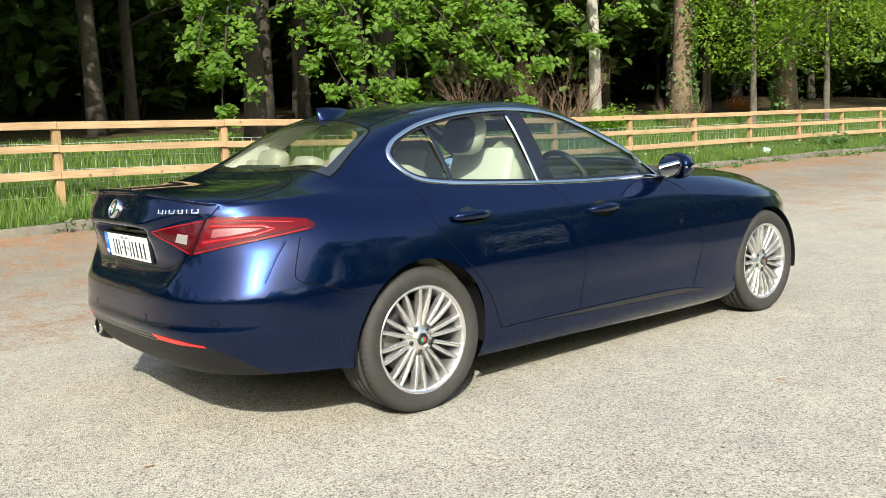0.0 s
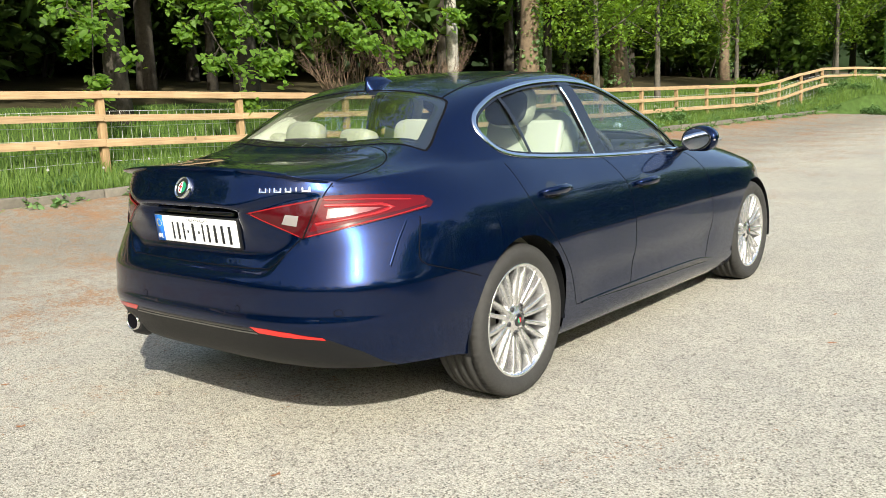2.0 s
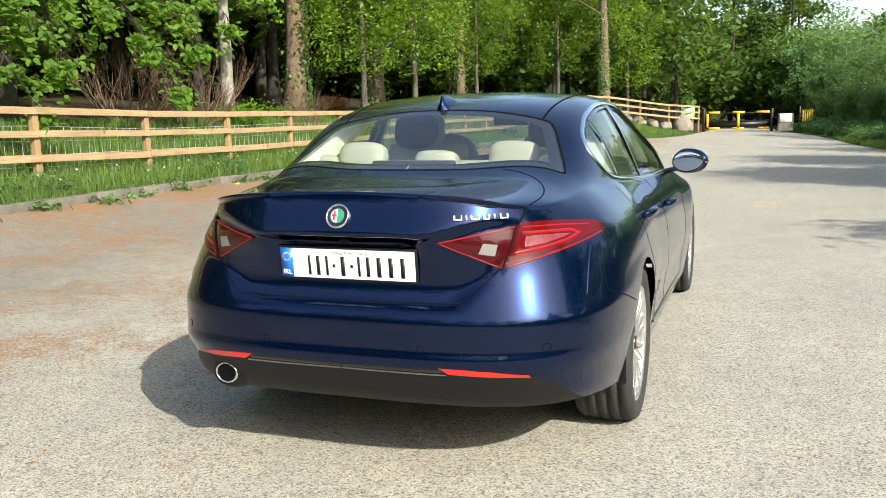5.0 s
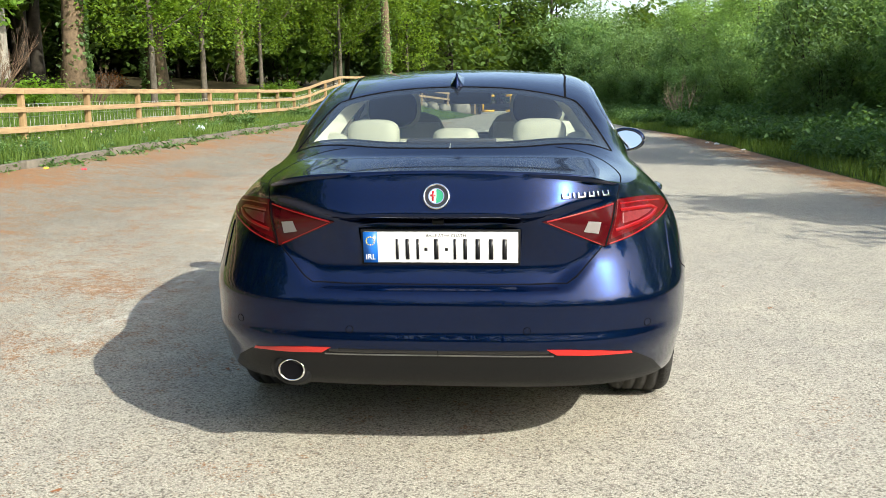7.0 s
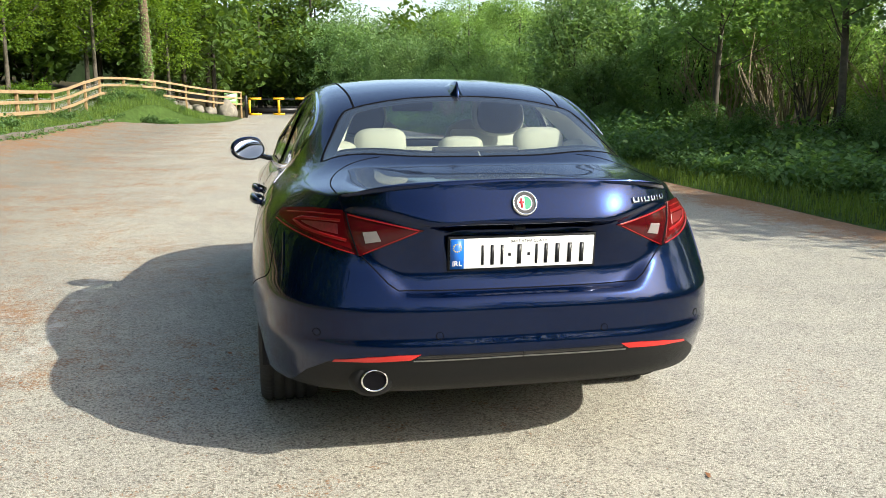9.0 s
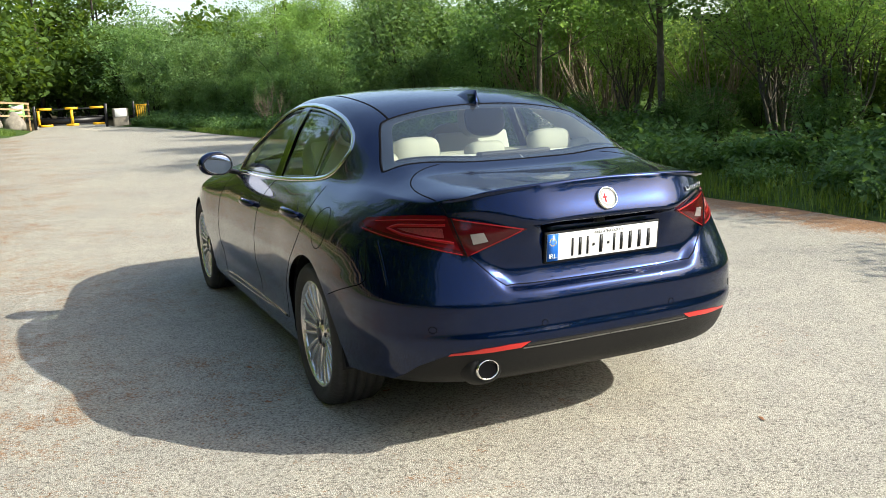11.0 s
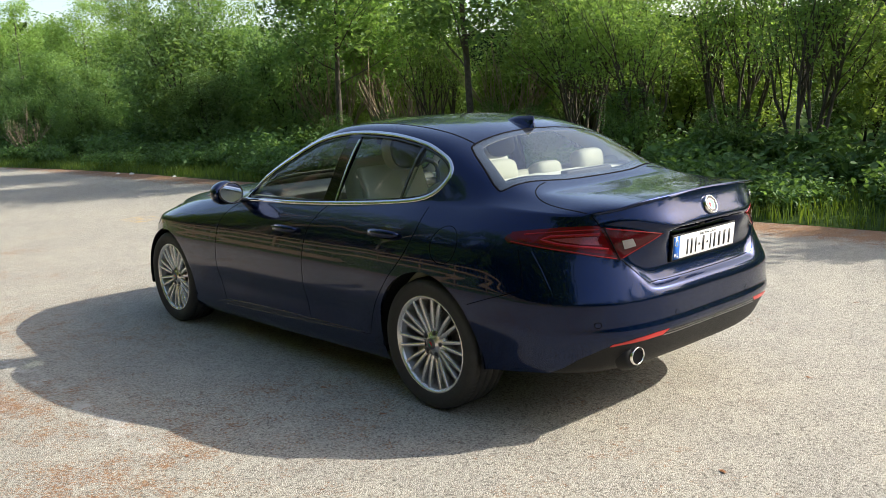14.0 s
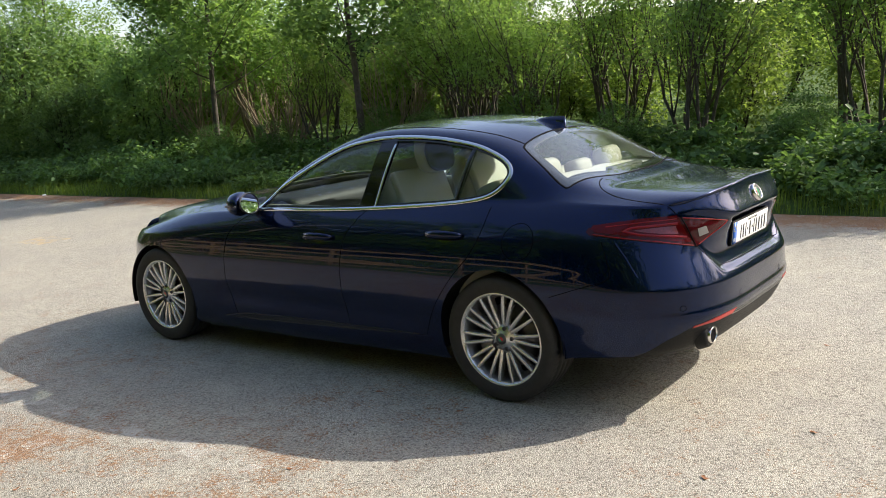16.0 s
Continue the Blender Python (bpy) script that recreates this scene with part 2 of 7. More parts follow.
def half_width(y, z, zs):
    w = W_Z(z) + 0.014 * math.exp(-((y + 0.02) / 0.5) ** 2) * smooth01(0.25, 0.6, z) + 0.01 * math.exp(-((y - 2.82) / 0.4) ** 2) * smooth01(0.2, 0.6, z)
    # pressed-in lower doors above the sill
    w -= 0.007 * math.exp(-((z - 0.40) / 0.07) ** 2) * smooth01(0.45, 0.75, y) * (1 - smooth01(2.0, 2.25, y))
    w -= 0.006 * smooth01(0.3, 0.7, y) * (1 - smooth01(1.9, 2.4, y))
    w -= 0.16 * max(z - 0.62, 0.0) * smooth01(0.45, 0.8, -y)
    top = X_BELT(y)
    a = 0.74
    if z > a and zs > a:
        t = min((z - a) / (zs - a), 1.0)
        w = top + (w - top) * (1 - t ** 2.6)
    return w


def side_point(kind, par, v):
    """Point of the lower body: v from the lower edge to the shoulder."""
    if kind == "s":
        y = par
        zb, zs = Z_SILL(y), Z_BELT(y)
        z = zb + (zs - zb) * v
        return Vector((half_width(y, z, zs), y, z))
    c, s = math.cos(par), math.sin(par)
    if kind == "r":
        cx, sy = max(c, 0.0) ** (2 / NR), max(s, 0.0) ** (2 / NR)
        yb = Y0R - (Y0R + 0.99) * sy
        zb = Z_SILL(yb)
        zs = Z_BELT(yb)
        lip = smooth01(0.55, 0.95, s)
        xr = 0.75 * cx
        zs = zs + lip * ((1.052 - 0.068 * (xr / 0.65) ** 2) - zs)
        z = zb + (zs - zb) * v
        y = Y0R - (Y0R - Y_REAR(z)) * sy
        x = half_width(yb, z, zs) * cx
        # boot lid set back between the lamps
        edge = 0.452 + (z - 0.66) * 0.85
        mask = 1 - smooth01(edge - 0.085, edge + 0.005, x)
        y += mask * smooth01(0.645, 0.672, z) * (0.026 - 0.024 * smooth01(0.70, 0.80, z) - 0.012 * smooth01(0.80, 0.88, z))
        z0 = 0.878 + 0.052 * smooth01(0.27, 0.54, x)
        fade = 1 - smooth01(0.26, 0.74, x)
        up = smooth01(z0, z0 + 0.03, z)
        y -= (1 - up) * 0.062 * smooth01(0.20, 0.33, x) * smooth01(0.74, 0.90, z) * fade
        y -= (0.090 * up - 0.042 * smooth01(z0 + 0.015, 1.05, z)) * fade
        return Vector((x, y, z))
    cx, sy = max(c, 0.0) ** (2 / NF), max(s, 0.0) ** (2 / NF)
    yb = Y0F + (3.55 - Y0F) * sy
    zb, zs = Z_SILL(yb), Z_BELT(yb)
    z = zb + (zs - zb) * v
    return Vector((half_width(yb, z, zs) * cx, Y0F + (Y_FRONT(z) - Y0F) * sy, z))


def even_angles(n, power, w, l):
    """Angles at even steps of arc along a rounded plan corner."""
    th = np.linspace(0, math.pi / 2, 2000)
    x, y = w * np.cos(th).clip(0) ** (2 / power), l * np.sin(th) ** (2 / power)
    d = np.concatenate([[0], np.cumsum(np.hypot(np.diff(x), np.diff(y)))])
    return [float(np.interp(d[-1] * i / n, d, th)) for i in range(n + 1)]


def bspline(ctrl, n):
    """n + 1 points of a clamped cubic B-spline."""
    k, c = 3, len(ctrl)
    knots = [0.0] * (k + 1) + [i / (c - k) for i in range(1, c - k)] + [1.0] * (k + 1)
    out = []
    for i in range(n + 1):
        t = min(i / n, 1 - 1e-9)
        s = max(j for j in range(k, c) if knots[j] <= t)
        d = [Vector(ctrl[j + s - k]) for j in range(k + 1)]
        for r in range(1, k + 1):
            for j in range(k, r - 1, -1):
                lo, hi = knots[j + s - k], knots[j + 1 + s - r]
                a = (t - lo) / (hi - lo) if hi > lo else 0.0
                d[j] = d[j - 1] * (1 - a) + d[j] * a
        out.append(d[k])
    return out


NV = 76
rear_angles = even_angles(110, NR, 0.9, 1.09)[::-1]          # rear centre to flank
front_angles = even_angles(44, NF, 0.9, 1.1)
STATIONS = [("r", a) for a in rear_angles] + [("s", Y0R + (Y0F - Y0R) * i / 76) for i in range(1, 76)] + [("f", a) for a in front_angles]
VS = [i / NV for i in range(NV + 1)]
ring = [[side_point(k, a, v) for v in VS] for k, a in STATIONS]
corner = next(i for i, r in enumerate(ring) if r[-1].y > -0.83 or r[-1].x > 0.63)
nose = max(i for i in range(len(ring)) if ring[i][-1].x > 0.5)
verts, faces = [], []
for r in ring:
    verts += r
K = NV + 1
for i in range(len(ring) - 1):
    for j in range(NV):
        a = i * K + j
        faces.append((a, a + K, a + K + 1, a + 1))
# top: rows from the boot lip to the nose, columns from the shoulder to the middle
lip_row = [ring[i][-1] for i in range(corner, -1, -1)]
NC = len(lip_row) - 1
tops = []
for i in range(corner, nose + 1):
    S = ring[i][-1]
    y = S.y
    if i == corner:
        tops.append(list(lip_row))
        continue
    zc, zr, xr = Z_RAIL(y), Z_ROOF(y), X_RAIL(y)
    xr = min(xr, S.x - 0.02)
    house = smooth01(-0.35, 0.0, y) * (1 - smooth01(1.75, 1.95, y))
    C = Vector((xr + 0.03 * house, y, zc + 0.012 * house))
    mid = S.lerp(C, 0.5) + Vector((0.012 * house, 0, 0.0))
    zr2 = zr - (zr - zc) * 0.22
    ctrl = [S, S.lerp(mid, 0.5), mid, C, Vector((xr * 0.78, y, zc + (zr2 - zc) * 0.75)), Vector((xr * 0.45, y, zr - (zr - zc) * 0.06)), Vector((xr * 0.2, y, zr)), Vector((0, y, zr))]
    row = bspline(ctrl, NC)
    b = min(max((-0.25 - y) / (-0.25 - lip_row[0].y), 0.0), 1.0) ** 1.5
    for k, p in enumerate(row):
        p.y += b * (lip_row[k].y - lip_row[0].y)
    tops.append(row)
base = len(verts)
for row in tops:
    verts += row
for i in range(len(tops) - 1):
    for k in range(NC):
        a = base + i * (NC + 1) + k
        faces.append((a, a + NC + 1, a + NC + 2, a + 1)[::-1])
# small cap over the nose tip
tip = [ring[i][-1] for i in range(nose, len(ring))]
last = tops[-1]
base2 = len(verts)
verts += tip
for i in range(len(tip) - 1):
    k0 = round(i * NC / (len(tip) - 1))
    k1 = round((i + 1) * NC / (len(tip) - 1))
    poly = [base2 + i, base2 + i + 1] + [base + (len(tops) - 1) * (NC + 1) + k for k in range(k1, k0 - 1, -1)]
    faces.append(tuple(poly))
bmb = bmesh.new()
bv = [bmb.verts.new(v) for v in verts]
for f in faces:
    try:
        bmb.faces.new([bv[i] for i in f])
    except ValueError:
        pass
bmesh.ops.remove_doubles(bmb, verts=bmb.verts, dist=0.0004)
bmesh.ops.dissolve_degenerate(bmb, dist=0.0002, edges=bmb.edges)
bmesh.ops.recalc_face_normals(bmb, faces=bmb.faces)
bmb.normal_update()
if sum(f.normal.x * f.calc_area() for f in bmb.faces) < 0:
    bmesh.ops.reverse_faces(bmb, faces=bmb.faces)
bmb.normal_update()
from mathutils.bvhtree import BVHTree
from mathutils.geometry import delaunay_2d_cdt
SKIN = BVHTree.FromBMesh(bmb)
SKIN_V = [v.co.copy() for v in bmb.verts]
SKIN_N = [v.normal.copy() for v in bmb.verts]
bmb.faces.ensure_lookup_table()
SKIN_F = [[v.index for v in f.verts] for f in bmb.faces]


def skin_normal(p):
    """Smooth normal of the body at a point near it."""
    co, n, i, d = SKIN.find_nearest(p)
    acc = Vector()
    for k in SKIN_F[i]:
        acc += SKIN_N[k] / ((SKIN_V[k] - p).length_squared + 1e-6)
    if abs(p.x) < 3e-4:
        acc.x = 0
    return acc.normalized()


def onto(p2, way):
    """Place and normal where a point of a chart falls on the right half of the body."""
    a, b = p2
    if way == "side":
        o, d = Vector((3, a, b)), Vector((-1, 0, 0))
    elif way == "top":
        o, d = Vector((a, b, 4)), Vector((0, 0, -1))
    elif way == "rear":
        o, d = Vector((a, -4, b)), Vector((0, 1, 0))
    else:  # round: angle about an upright line inside the boot
        d = -Vector((math.sin(a), -math.cos(a), 0))
        o = Vector((0, 0.2, b)) - d * 4
    co, n, i, dist = SKIN.ray_cast(o, d)
    if co is None:
        co, n, i, dist = SKIN.find_nearest(o + d * 3)
    return co, skin_normal(co)


def chart(p, way):
    return (p.y, p.z) if way == "side" else (p.x, p.y) if way == "top" else (p.x, p.z)


def inside(p, poly):
    x, y = p
    hit = False
    for (x0, y0), (x1, y1) in zip(poly, poly[1:] + poly[:1]):
        if (y0 > y) != (y1 > y) and x < (x1 - x0) * (y - y0) / (y1 - y0) + x0:
            hit = not hit
    return hit


def rounded(poly, r, n=5):
    """A polygon with its corners rounded."""
    out = []
    k = len(poly)
    for i in range(k):
        p, a, b = Vector(poly[i]), Vector(poly[i - 1]), Vector(poly[(i + 1) % k])
        rr = r[i] if isinstance(r, (list, tuple)) else r
        da, db = (a - p), (b - p)
        ra, rb = min(rr, da.length * 0.45), min(rr, db.length * 0.45)
        s, e = p + da.normalized() * ra, p + db.normalized() * rb
        for j in range(n + 1):
            t = j / n
            q = s * (1 - t) ** 2 + p * (2 * t * (1 - t)) + e * t ** 2
            out.append((q.x, q.y))
    return out


def spline2(pts, n=6, closed=True):
    """Catmull-Rom through 2D points."""
    k = len(pts)
    out = []
    for i in range(k if closed else k - 1):
        g = (lambda j: Vector(pts[j % k])) if closed else (lambda j: Vector(pts[min(max(j, 0), k - 1)]))
        p0, p1, p2, p3 = g(i - 1), g(i), g(i + 1), g(i + 2)
        for j in range(n):
            t = j / n
            q = 0.5 * ((2 * p1) + (p2 - p0) * t + (2 * p0 - 5 * p1 + 4 * p2 - p3) * t * t + (3 * p1 - p0 - 3 * p2 + p3) * t ** 3)
            out.append((q.x, q.y))
    if not closed:
        out.append(tuple(pts[-1]))
    return out


def cut(bm, poly, way, keep=lambda c: True):
    """Cuts a polygon of a chart into the body and returns the faces inside."""
    for (a0, b0), (a1, b1) in zip(poly, poly[1:] + poly[:1]):
        lo0, hi0, lo1, hi1 = min(a0, a1) - 1e-4, max(a0, a1) + 1e-4, min(b0, b1) - 1e-4, max(b0, b1) + 1e-4
        if way == "side":
            co, no = Vector((0, a0, b0)), Vector((0, -(b1 - b0), a1 - a0))
        elif way == "top":
            co, no = Vector((a0, b0, 0)), Vector((-(b1 - b0), a1 - a0, 0))
        else:
            co, no = Vector((a0, 0, b0)), Vector((-(b1 - b0), 0, a1 - a0))
        if no.length < 1e-7:
            continue
        fs = []
        for f in bm.faces:
            c = f.verts[0].co
            if abs(chart(c, way)[0] - a0) > 0.35 or abs(chart(c, way)[1] - b0) > 0.35:
                continue
            if not keep(c):
                continue
            q = [chart(v.co, way) for v in f.verts]
            if min(t[0] for t in q) <= hi0 and max(t[0] for t in q) >= lo0 and min(t[1] for t in q) <= hi1 and max(t[1] for t in q) >= lo1:
                fs.append(f)
        geom = fs + list({e for f in fs for e in f.edges}) + list({v for f in fs for v in f.verts})
        if fs:
            bmesh.ops.bisect_plane(bm, geom=geom, dist=1e-5, plane_co=co, plane_no=no.normalized())
    return [f for f in bm.faces if keep(f.calc_center_median()) and inside(chart(f.calc_center_median(), way), poly)]


def take(bm, fs):
    """Moves faces out into a bmesh of their own."""
    nb = bmesh.new()
    seen = {}
    for f in fs:
        for v in f.verts:
            if v not in seen:
                seen[v] = nb.verts.new(v.co)
        nb.faces.new([seen[v] for v in f.verts])
    bmesh.ops.delete(bm, geom=fs, context="FACES")
    return nb


def with_normals(me, sharp=False):
    """Gives a piece of the skin the smooth normals of the whole body."""
    me.polygons.foreach_set("use_smooth", [True] * len(me.polygons))
    me.normals_split_custom_set_from_vertices([skin_normal(v.co) for v in me.vertices])
    return me


def to_mesh(bm, name):
    me = bpy.data.meshes.new(name)
    bm.to_mesh(me)
    bm.free()
    return me


def mirrored(me, both=False):
    """The mesh of the other flank; with both, the two halves as one mesh."""
    n = len(me.vertices)
    vs = [v.co.copy() for v in me.vertices]
    ns = [skin_normal(v) for v in vs]
    fs = [tuple(p.vertices) for p in me.polygons]
    flip = [Vector((-v.x, v.y, v.z)) for v in vs]
    nf = [Vector((-v.x, v.y, v.z)) for v in ns]
    if both:
        back, nn, add = {}, [], []
        for i, v in enumerate(vs):
            if abs(v.x) < 2e-4:
                v.x = 0.0
                ns[i] = Vector((0, ns[i].y, ns[i].z)).normalized()
                back[i] = i
            else:
                back[i] = n + len(add)
                add.append(i)
        out = mesh_of(me.name, vs + [flip[i] for i in add], fs + [tuple(back[i] for i in f[::-1]) for f in fs])
        nn = ns + [nf[i] for i in add]
    else:
        out = mesh_of(me.name, flip, [f[::-1] for f in fs])
        nn = nf
    for m in me.materials:
        out.materials.append(m)
    out.normals_split_custom_set_from_vertices(nn)
    return out


def patch(poly, way, off=0.003, step=0.02, dome=0.0, rim=0.0):
    """A sheet in the shape of poly laid on the body, raised by off, its rim bent down onto it."""
    pts = [Vector(p) for p in poly]
    n = len(pts)
    lo = [min(p[i] for p in poly) for i in (0, 1)]
    hi = [max(p[i] for p in poly) for i in (0, 1)]
    inner = []
    a = lo[0] + step / 2
    while a < hi[0]:
        b = lo[1] + step / 2
        while b < hi[1]:
            if inside((a, b), poly):
                q = Vector((a, b))
                if min((q - p).length for p in pts) > step * 0.35:
                    inner.append(q)
            b += step
        a += step
    co, _, fs, _, _, _ = delaunay_2d_cdt(pts + inner, [(i, (i + 1) % n) for i in range(n)], [], 1, 1e-6)
    out = []
    for c in co:
        p, nn = onto((c.x, c.y), way)
        out.append((p + nn * off, nn))
    vs = [o[0] for o in out]
    faces_ = [tuple(f) for f in fs]
    m = len(vs)
    ns = [o[1] for o in out]
    # rim
    edge = {}
    for f in faces_:
        for i in range(len(f)):
            e = (f[i], f[(i + 1) % len(f)])
            edge[e] = edge.get(e, 0) + 1
    back = {}
    walls = []
    for (i, j) in list(edge):
        if (j, i) not in edge:
            for q in (i, j):
                if q not in back:
                    back[q] = len(vs)
                    vs.append(vs[q] - ns[q] * (abs(off) + 0.004))
                    ns.append(ns[q])
            walls.append((j, i, back[i], back[j]))
    me = mesh_of("patch", vs, faces_ + walls)
    # orient outwards
    f0 = me.polygons[0]
    if f0.normal.dot(ns[f0.vertices[0]]) < 0:
        me = mesh_of("patch", vs, [f[::-1] for f in faces_ + walls])
    me.normals_split_custom_set_from_vertices(ns)
    return me


def strip(line, way, width, off=0.001, closed=False, step=0.02):
    """A narrow band along a line of a chart, laid on the body."""
    dense = []
    pts = list(line) + ([line[0]] if closed else [])
    for (a0, b0), (a1, b1) in zip(pts, pts[1:]):
        k = max(1, int(math.hypot(a1 - a0, b1 - b0) / step))
        dense += [(a0 + (a1 - a0) * i / k, b0 + (b1 - b0) * i / k) for i in range(k)]
    if not closed:
        dense.append(pts[-1])
    P = [onto(p, way) for p in dense]
    vs, ns, fs = [], [], []
    k = len(P)
    for i, (p, n) in enumerate(P):
        d = (P[(i + 1) % k][0] - P[i - 1][0]) if closed else (P[min(i + 1, k - 1)][0] - P[max(i - 1, 0)][0])
        s = d.cross(n).normalized() * (width / 2)
        for q, h in ((-1, -0.003), (-0.8, off), (0.8, off), (1, -0.003)):
            vs.append(p + s * q + n * h)
            ns.append((n + s.normalized() * q * (0.5 if abs(q) < 1 else 1.2)).normalized())
    for i in range(k if closed else k - 1):
        for j in range(3):
            a, b = i * 4 + j, ((i + 1) % k) * 4 + j
            fs.append((a, b, b + 1, a + 1))
    me = mesh_of("strip", vs, fs)
    up = sum(p.normal.dot(ns[p.vertices[0]]) for p in me.polygons)
    if up < 0:
        me = mesh_of("strip", vs, [f[::-1] for f in fs])
    me.normals_split_custom_set_from_vertices(ns)
    return me


def flip_x(me):
    out = mesh_of(me.name, [(-v.co.x, v.co.y, v.co.z) for v in me.vertices], [tuple(p.vertices)[::-1] for p in me.polygons])
    for m in me.materials:
        out.materials.append(m)
    if me.has_custom_normals:
        nn = [Vector()] * len(me.vertices)
        for lp, cn in zip(me.loops, me.corner_normals):
            v = cn.vector
            nn[lp.vertex_index] = Vector((-v.x, v.y, v.z))
        out.normals_split_custom_set_from_vertices(nn)
    return out


car = thing("car", "dark blue metallic four-door saloon car parked on the tarmac", "car")


def both_sides(name, me, material, parent=None, label=""):
    """The part on the right flank and its twin on the left."""
    if not me.materials:
        me.materials.append(material)
    me.name = name
    a = part(name, me, material, parent or car, label)
    b = part(name, flip_x(me), material, parent or car, label)
    return a, b


# outlines in the side view (y, z)
DLO = [(0.015, 1.148), (0.05, 1.198), (0.13, 1.242), (0.26, 1.288), (0.46, 1.325), (0.66, 1.342), (0.85, 1.345), (1.02, 1.332), (1.20, 1.295), (1.41, 1.205), (1.62, 1.085), (1.775, 0.972), (1.80, 0.945), (1.6, 0.949), (1.3, 0.952), (1.0, 0.962), (0.70, 0.977), (0.40, 0.997), (0.20, 1.018), (0.10, 1.045), (0.04, 1.092)]
DLO_S = spline2(DLO, 4)
FRONT_DOOR = [(0.93, 1.42), (0.905, 0.97), (0.97, 0.90), (1.035, 0.80), (1.062, 0.65), (1.06, 0.45), (1.035, 0.272), (1.5, 0.258), (2.03, 0.24), (2.085, 0.45), (2.085, 0.62), (2.05, 0.78), (1.95, 0.875), (1.83, 0.937), (1.70, 1.055), (1.45, 1.22), (1.2, 1.335)]
REAR_DOOR = [(0.926, 1.42), (0.901, 0.97), (0.966, 0.90), (1.031, 0.80), (1.058, 0.65), (1.056, 0.45), (1.031, 0.275), (0.75, 0.292), (0.47, 0.305), (0.42, 0.42), (0.34, 0.54), (0.24, 0.66), (0.14, 0.77), (0.085, 0.88), (0.07, 1.0), (0.0, 1.07), (-0.02, 1.15), (0.1, 1.27), (0.3, 1.35)]
REAR_GLASS = [(0.0, 0.075), (0.25, 0.065), (0.475, 0.045), (0.53, 0.0), (0.58, -0.12), (0.63, -0.25), (0.615, -0.295), (0.45, -0.33), (0.25, -0.375), (0.0, -0.385)]
WINDSCREEN = [(0.0, 1.16), (0.3, 1.18), (0.52, 1.24), (0.585, 1.34), (0.68, 1.66), (0.70, 1.86), (0.5, 1.98), (0.0, 2.04)]


def arch(y, z, r):
    return [(y + r * math.cos(2 * math.pi * i / 40), z + r * math.sin(2 * math.pi * i / 40)) for i in range(40)]


ARCH_R, ARCH_F = arch(0.0, 0.335, 0.362), arch(2.82, 0.325, 0.358)
low = lambda c: c.x > 0.55
high = lambda c: c.z > 1.02 and c.y < 0.6
for a in (ARCH_R, ARCH_F):
    bmesh.ops.delete(bmb, geom=cut(bmb, a, "side", low), context="FACES")
bmesh.ops.delete(bmb, geom=cut(bmb, DLO_S, "side", low), context="FACES")
glass_rear = take(bmb, cut(bmb, spline2(REAR_GLASS + [(-a, b) for a, b in REAR_GLASS[-2:0:-1]], 3), "top", high))
glass_front = take(bmb, cut(bmb, spline2(WINDSCREEN + [(-a, b) for a, b in WINDSCREEN[-2:0:-1]], 3), "top", lambda c: c.z > 0.97 and c.y > 1.0))
LID_REAR = [(-0.02, 0.657), (0.30, 0.658), (0.44, 0.663), (0.475, 0.70), (0.565, 0.792), (0.595, 0.93), (0.614, 0.985), (0.614, 1.12), (-0.02, 1.12)]
LID_EDGE = spline2([(0.614, -0.80), (0.628, -0.66), (0.612, -0.53), (0.565, -0.44), (0.49, -0.385), (0.41, -0.362)], 4, False)
LID_TOP = [(-0.02, -0.80)] + LID_EDGE + [(0.25, -0.40), (-0.02, -0.415)]
VALANCE = [(-0.02, 0.456), (0.37, 0.460), (0.58, 0.448), (0.67, 0.425), (0.74, 0.375), (0.80, 0.29), (0.80, 0.05), (-0.02, 0.05)]
deck = lambda c: -0.86 < c.y < -0.3 and c.z > 0.98
cut(bmb, LID_REAR, "rear", lambda c: c.y < -0.78)
cut(bmb, LID_TOP, "top", deck)
fs_lid = [f for f in bmb.faces if (f.calc_center_median().y < -0.80 and inside(chart(f.calc_center_median(), "rear"), LID_REAR)) or (deck(f.calc_center_median()) and f.calc_center_median().y >= -0.80 and inside(chart(f.calc_center_median(), "top"), LID_TOP))]
boot = take(bmb, fs_lid)
valance = take(bmb, cut(bmb, VALANCE, "rear", lambda c: c.y < -0.35))
door_f = take(bmb, cut(bmb, FRONT_DOOR, "side", low))
door_r = take(bmb, cut(bmb, REAR_DOOR, "side", low))


def skin_part(name, bm, material, label="", both=True, mats=()):
    me = with_normals(to_mesh(bm, name))
    me.materials.append(material)
    for m in mats:
        me.materials.append(m)
    if both:
        ob = part(name, mirrored(me, True), material, car, label)
        return ob
    a = part(name, me, material, car, label)
    b = part(name, mirrored(me), material, car, label)
    return a, b


def line_inside(ob, name, material, t=0.013, above=-1.0):
    """The inner face of a panel, set in by the panel's thickness."""
    me = ob.data
    vs = [v.co.copy() for v in me.vertices]
    inner = []
    for v in vs:
        n = skin_normal(Vector((abs(v.x), v.y, v.z)))
        if v.x < 0:
            n.x = -n.x
        inner.append(v - n * t)
    part(name, mesh_of(name, inner, [tuple(p.vertices)[::-1] for p in me.polygons if p.center.z > above]), material, ob)


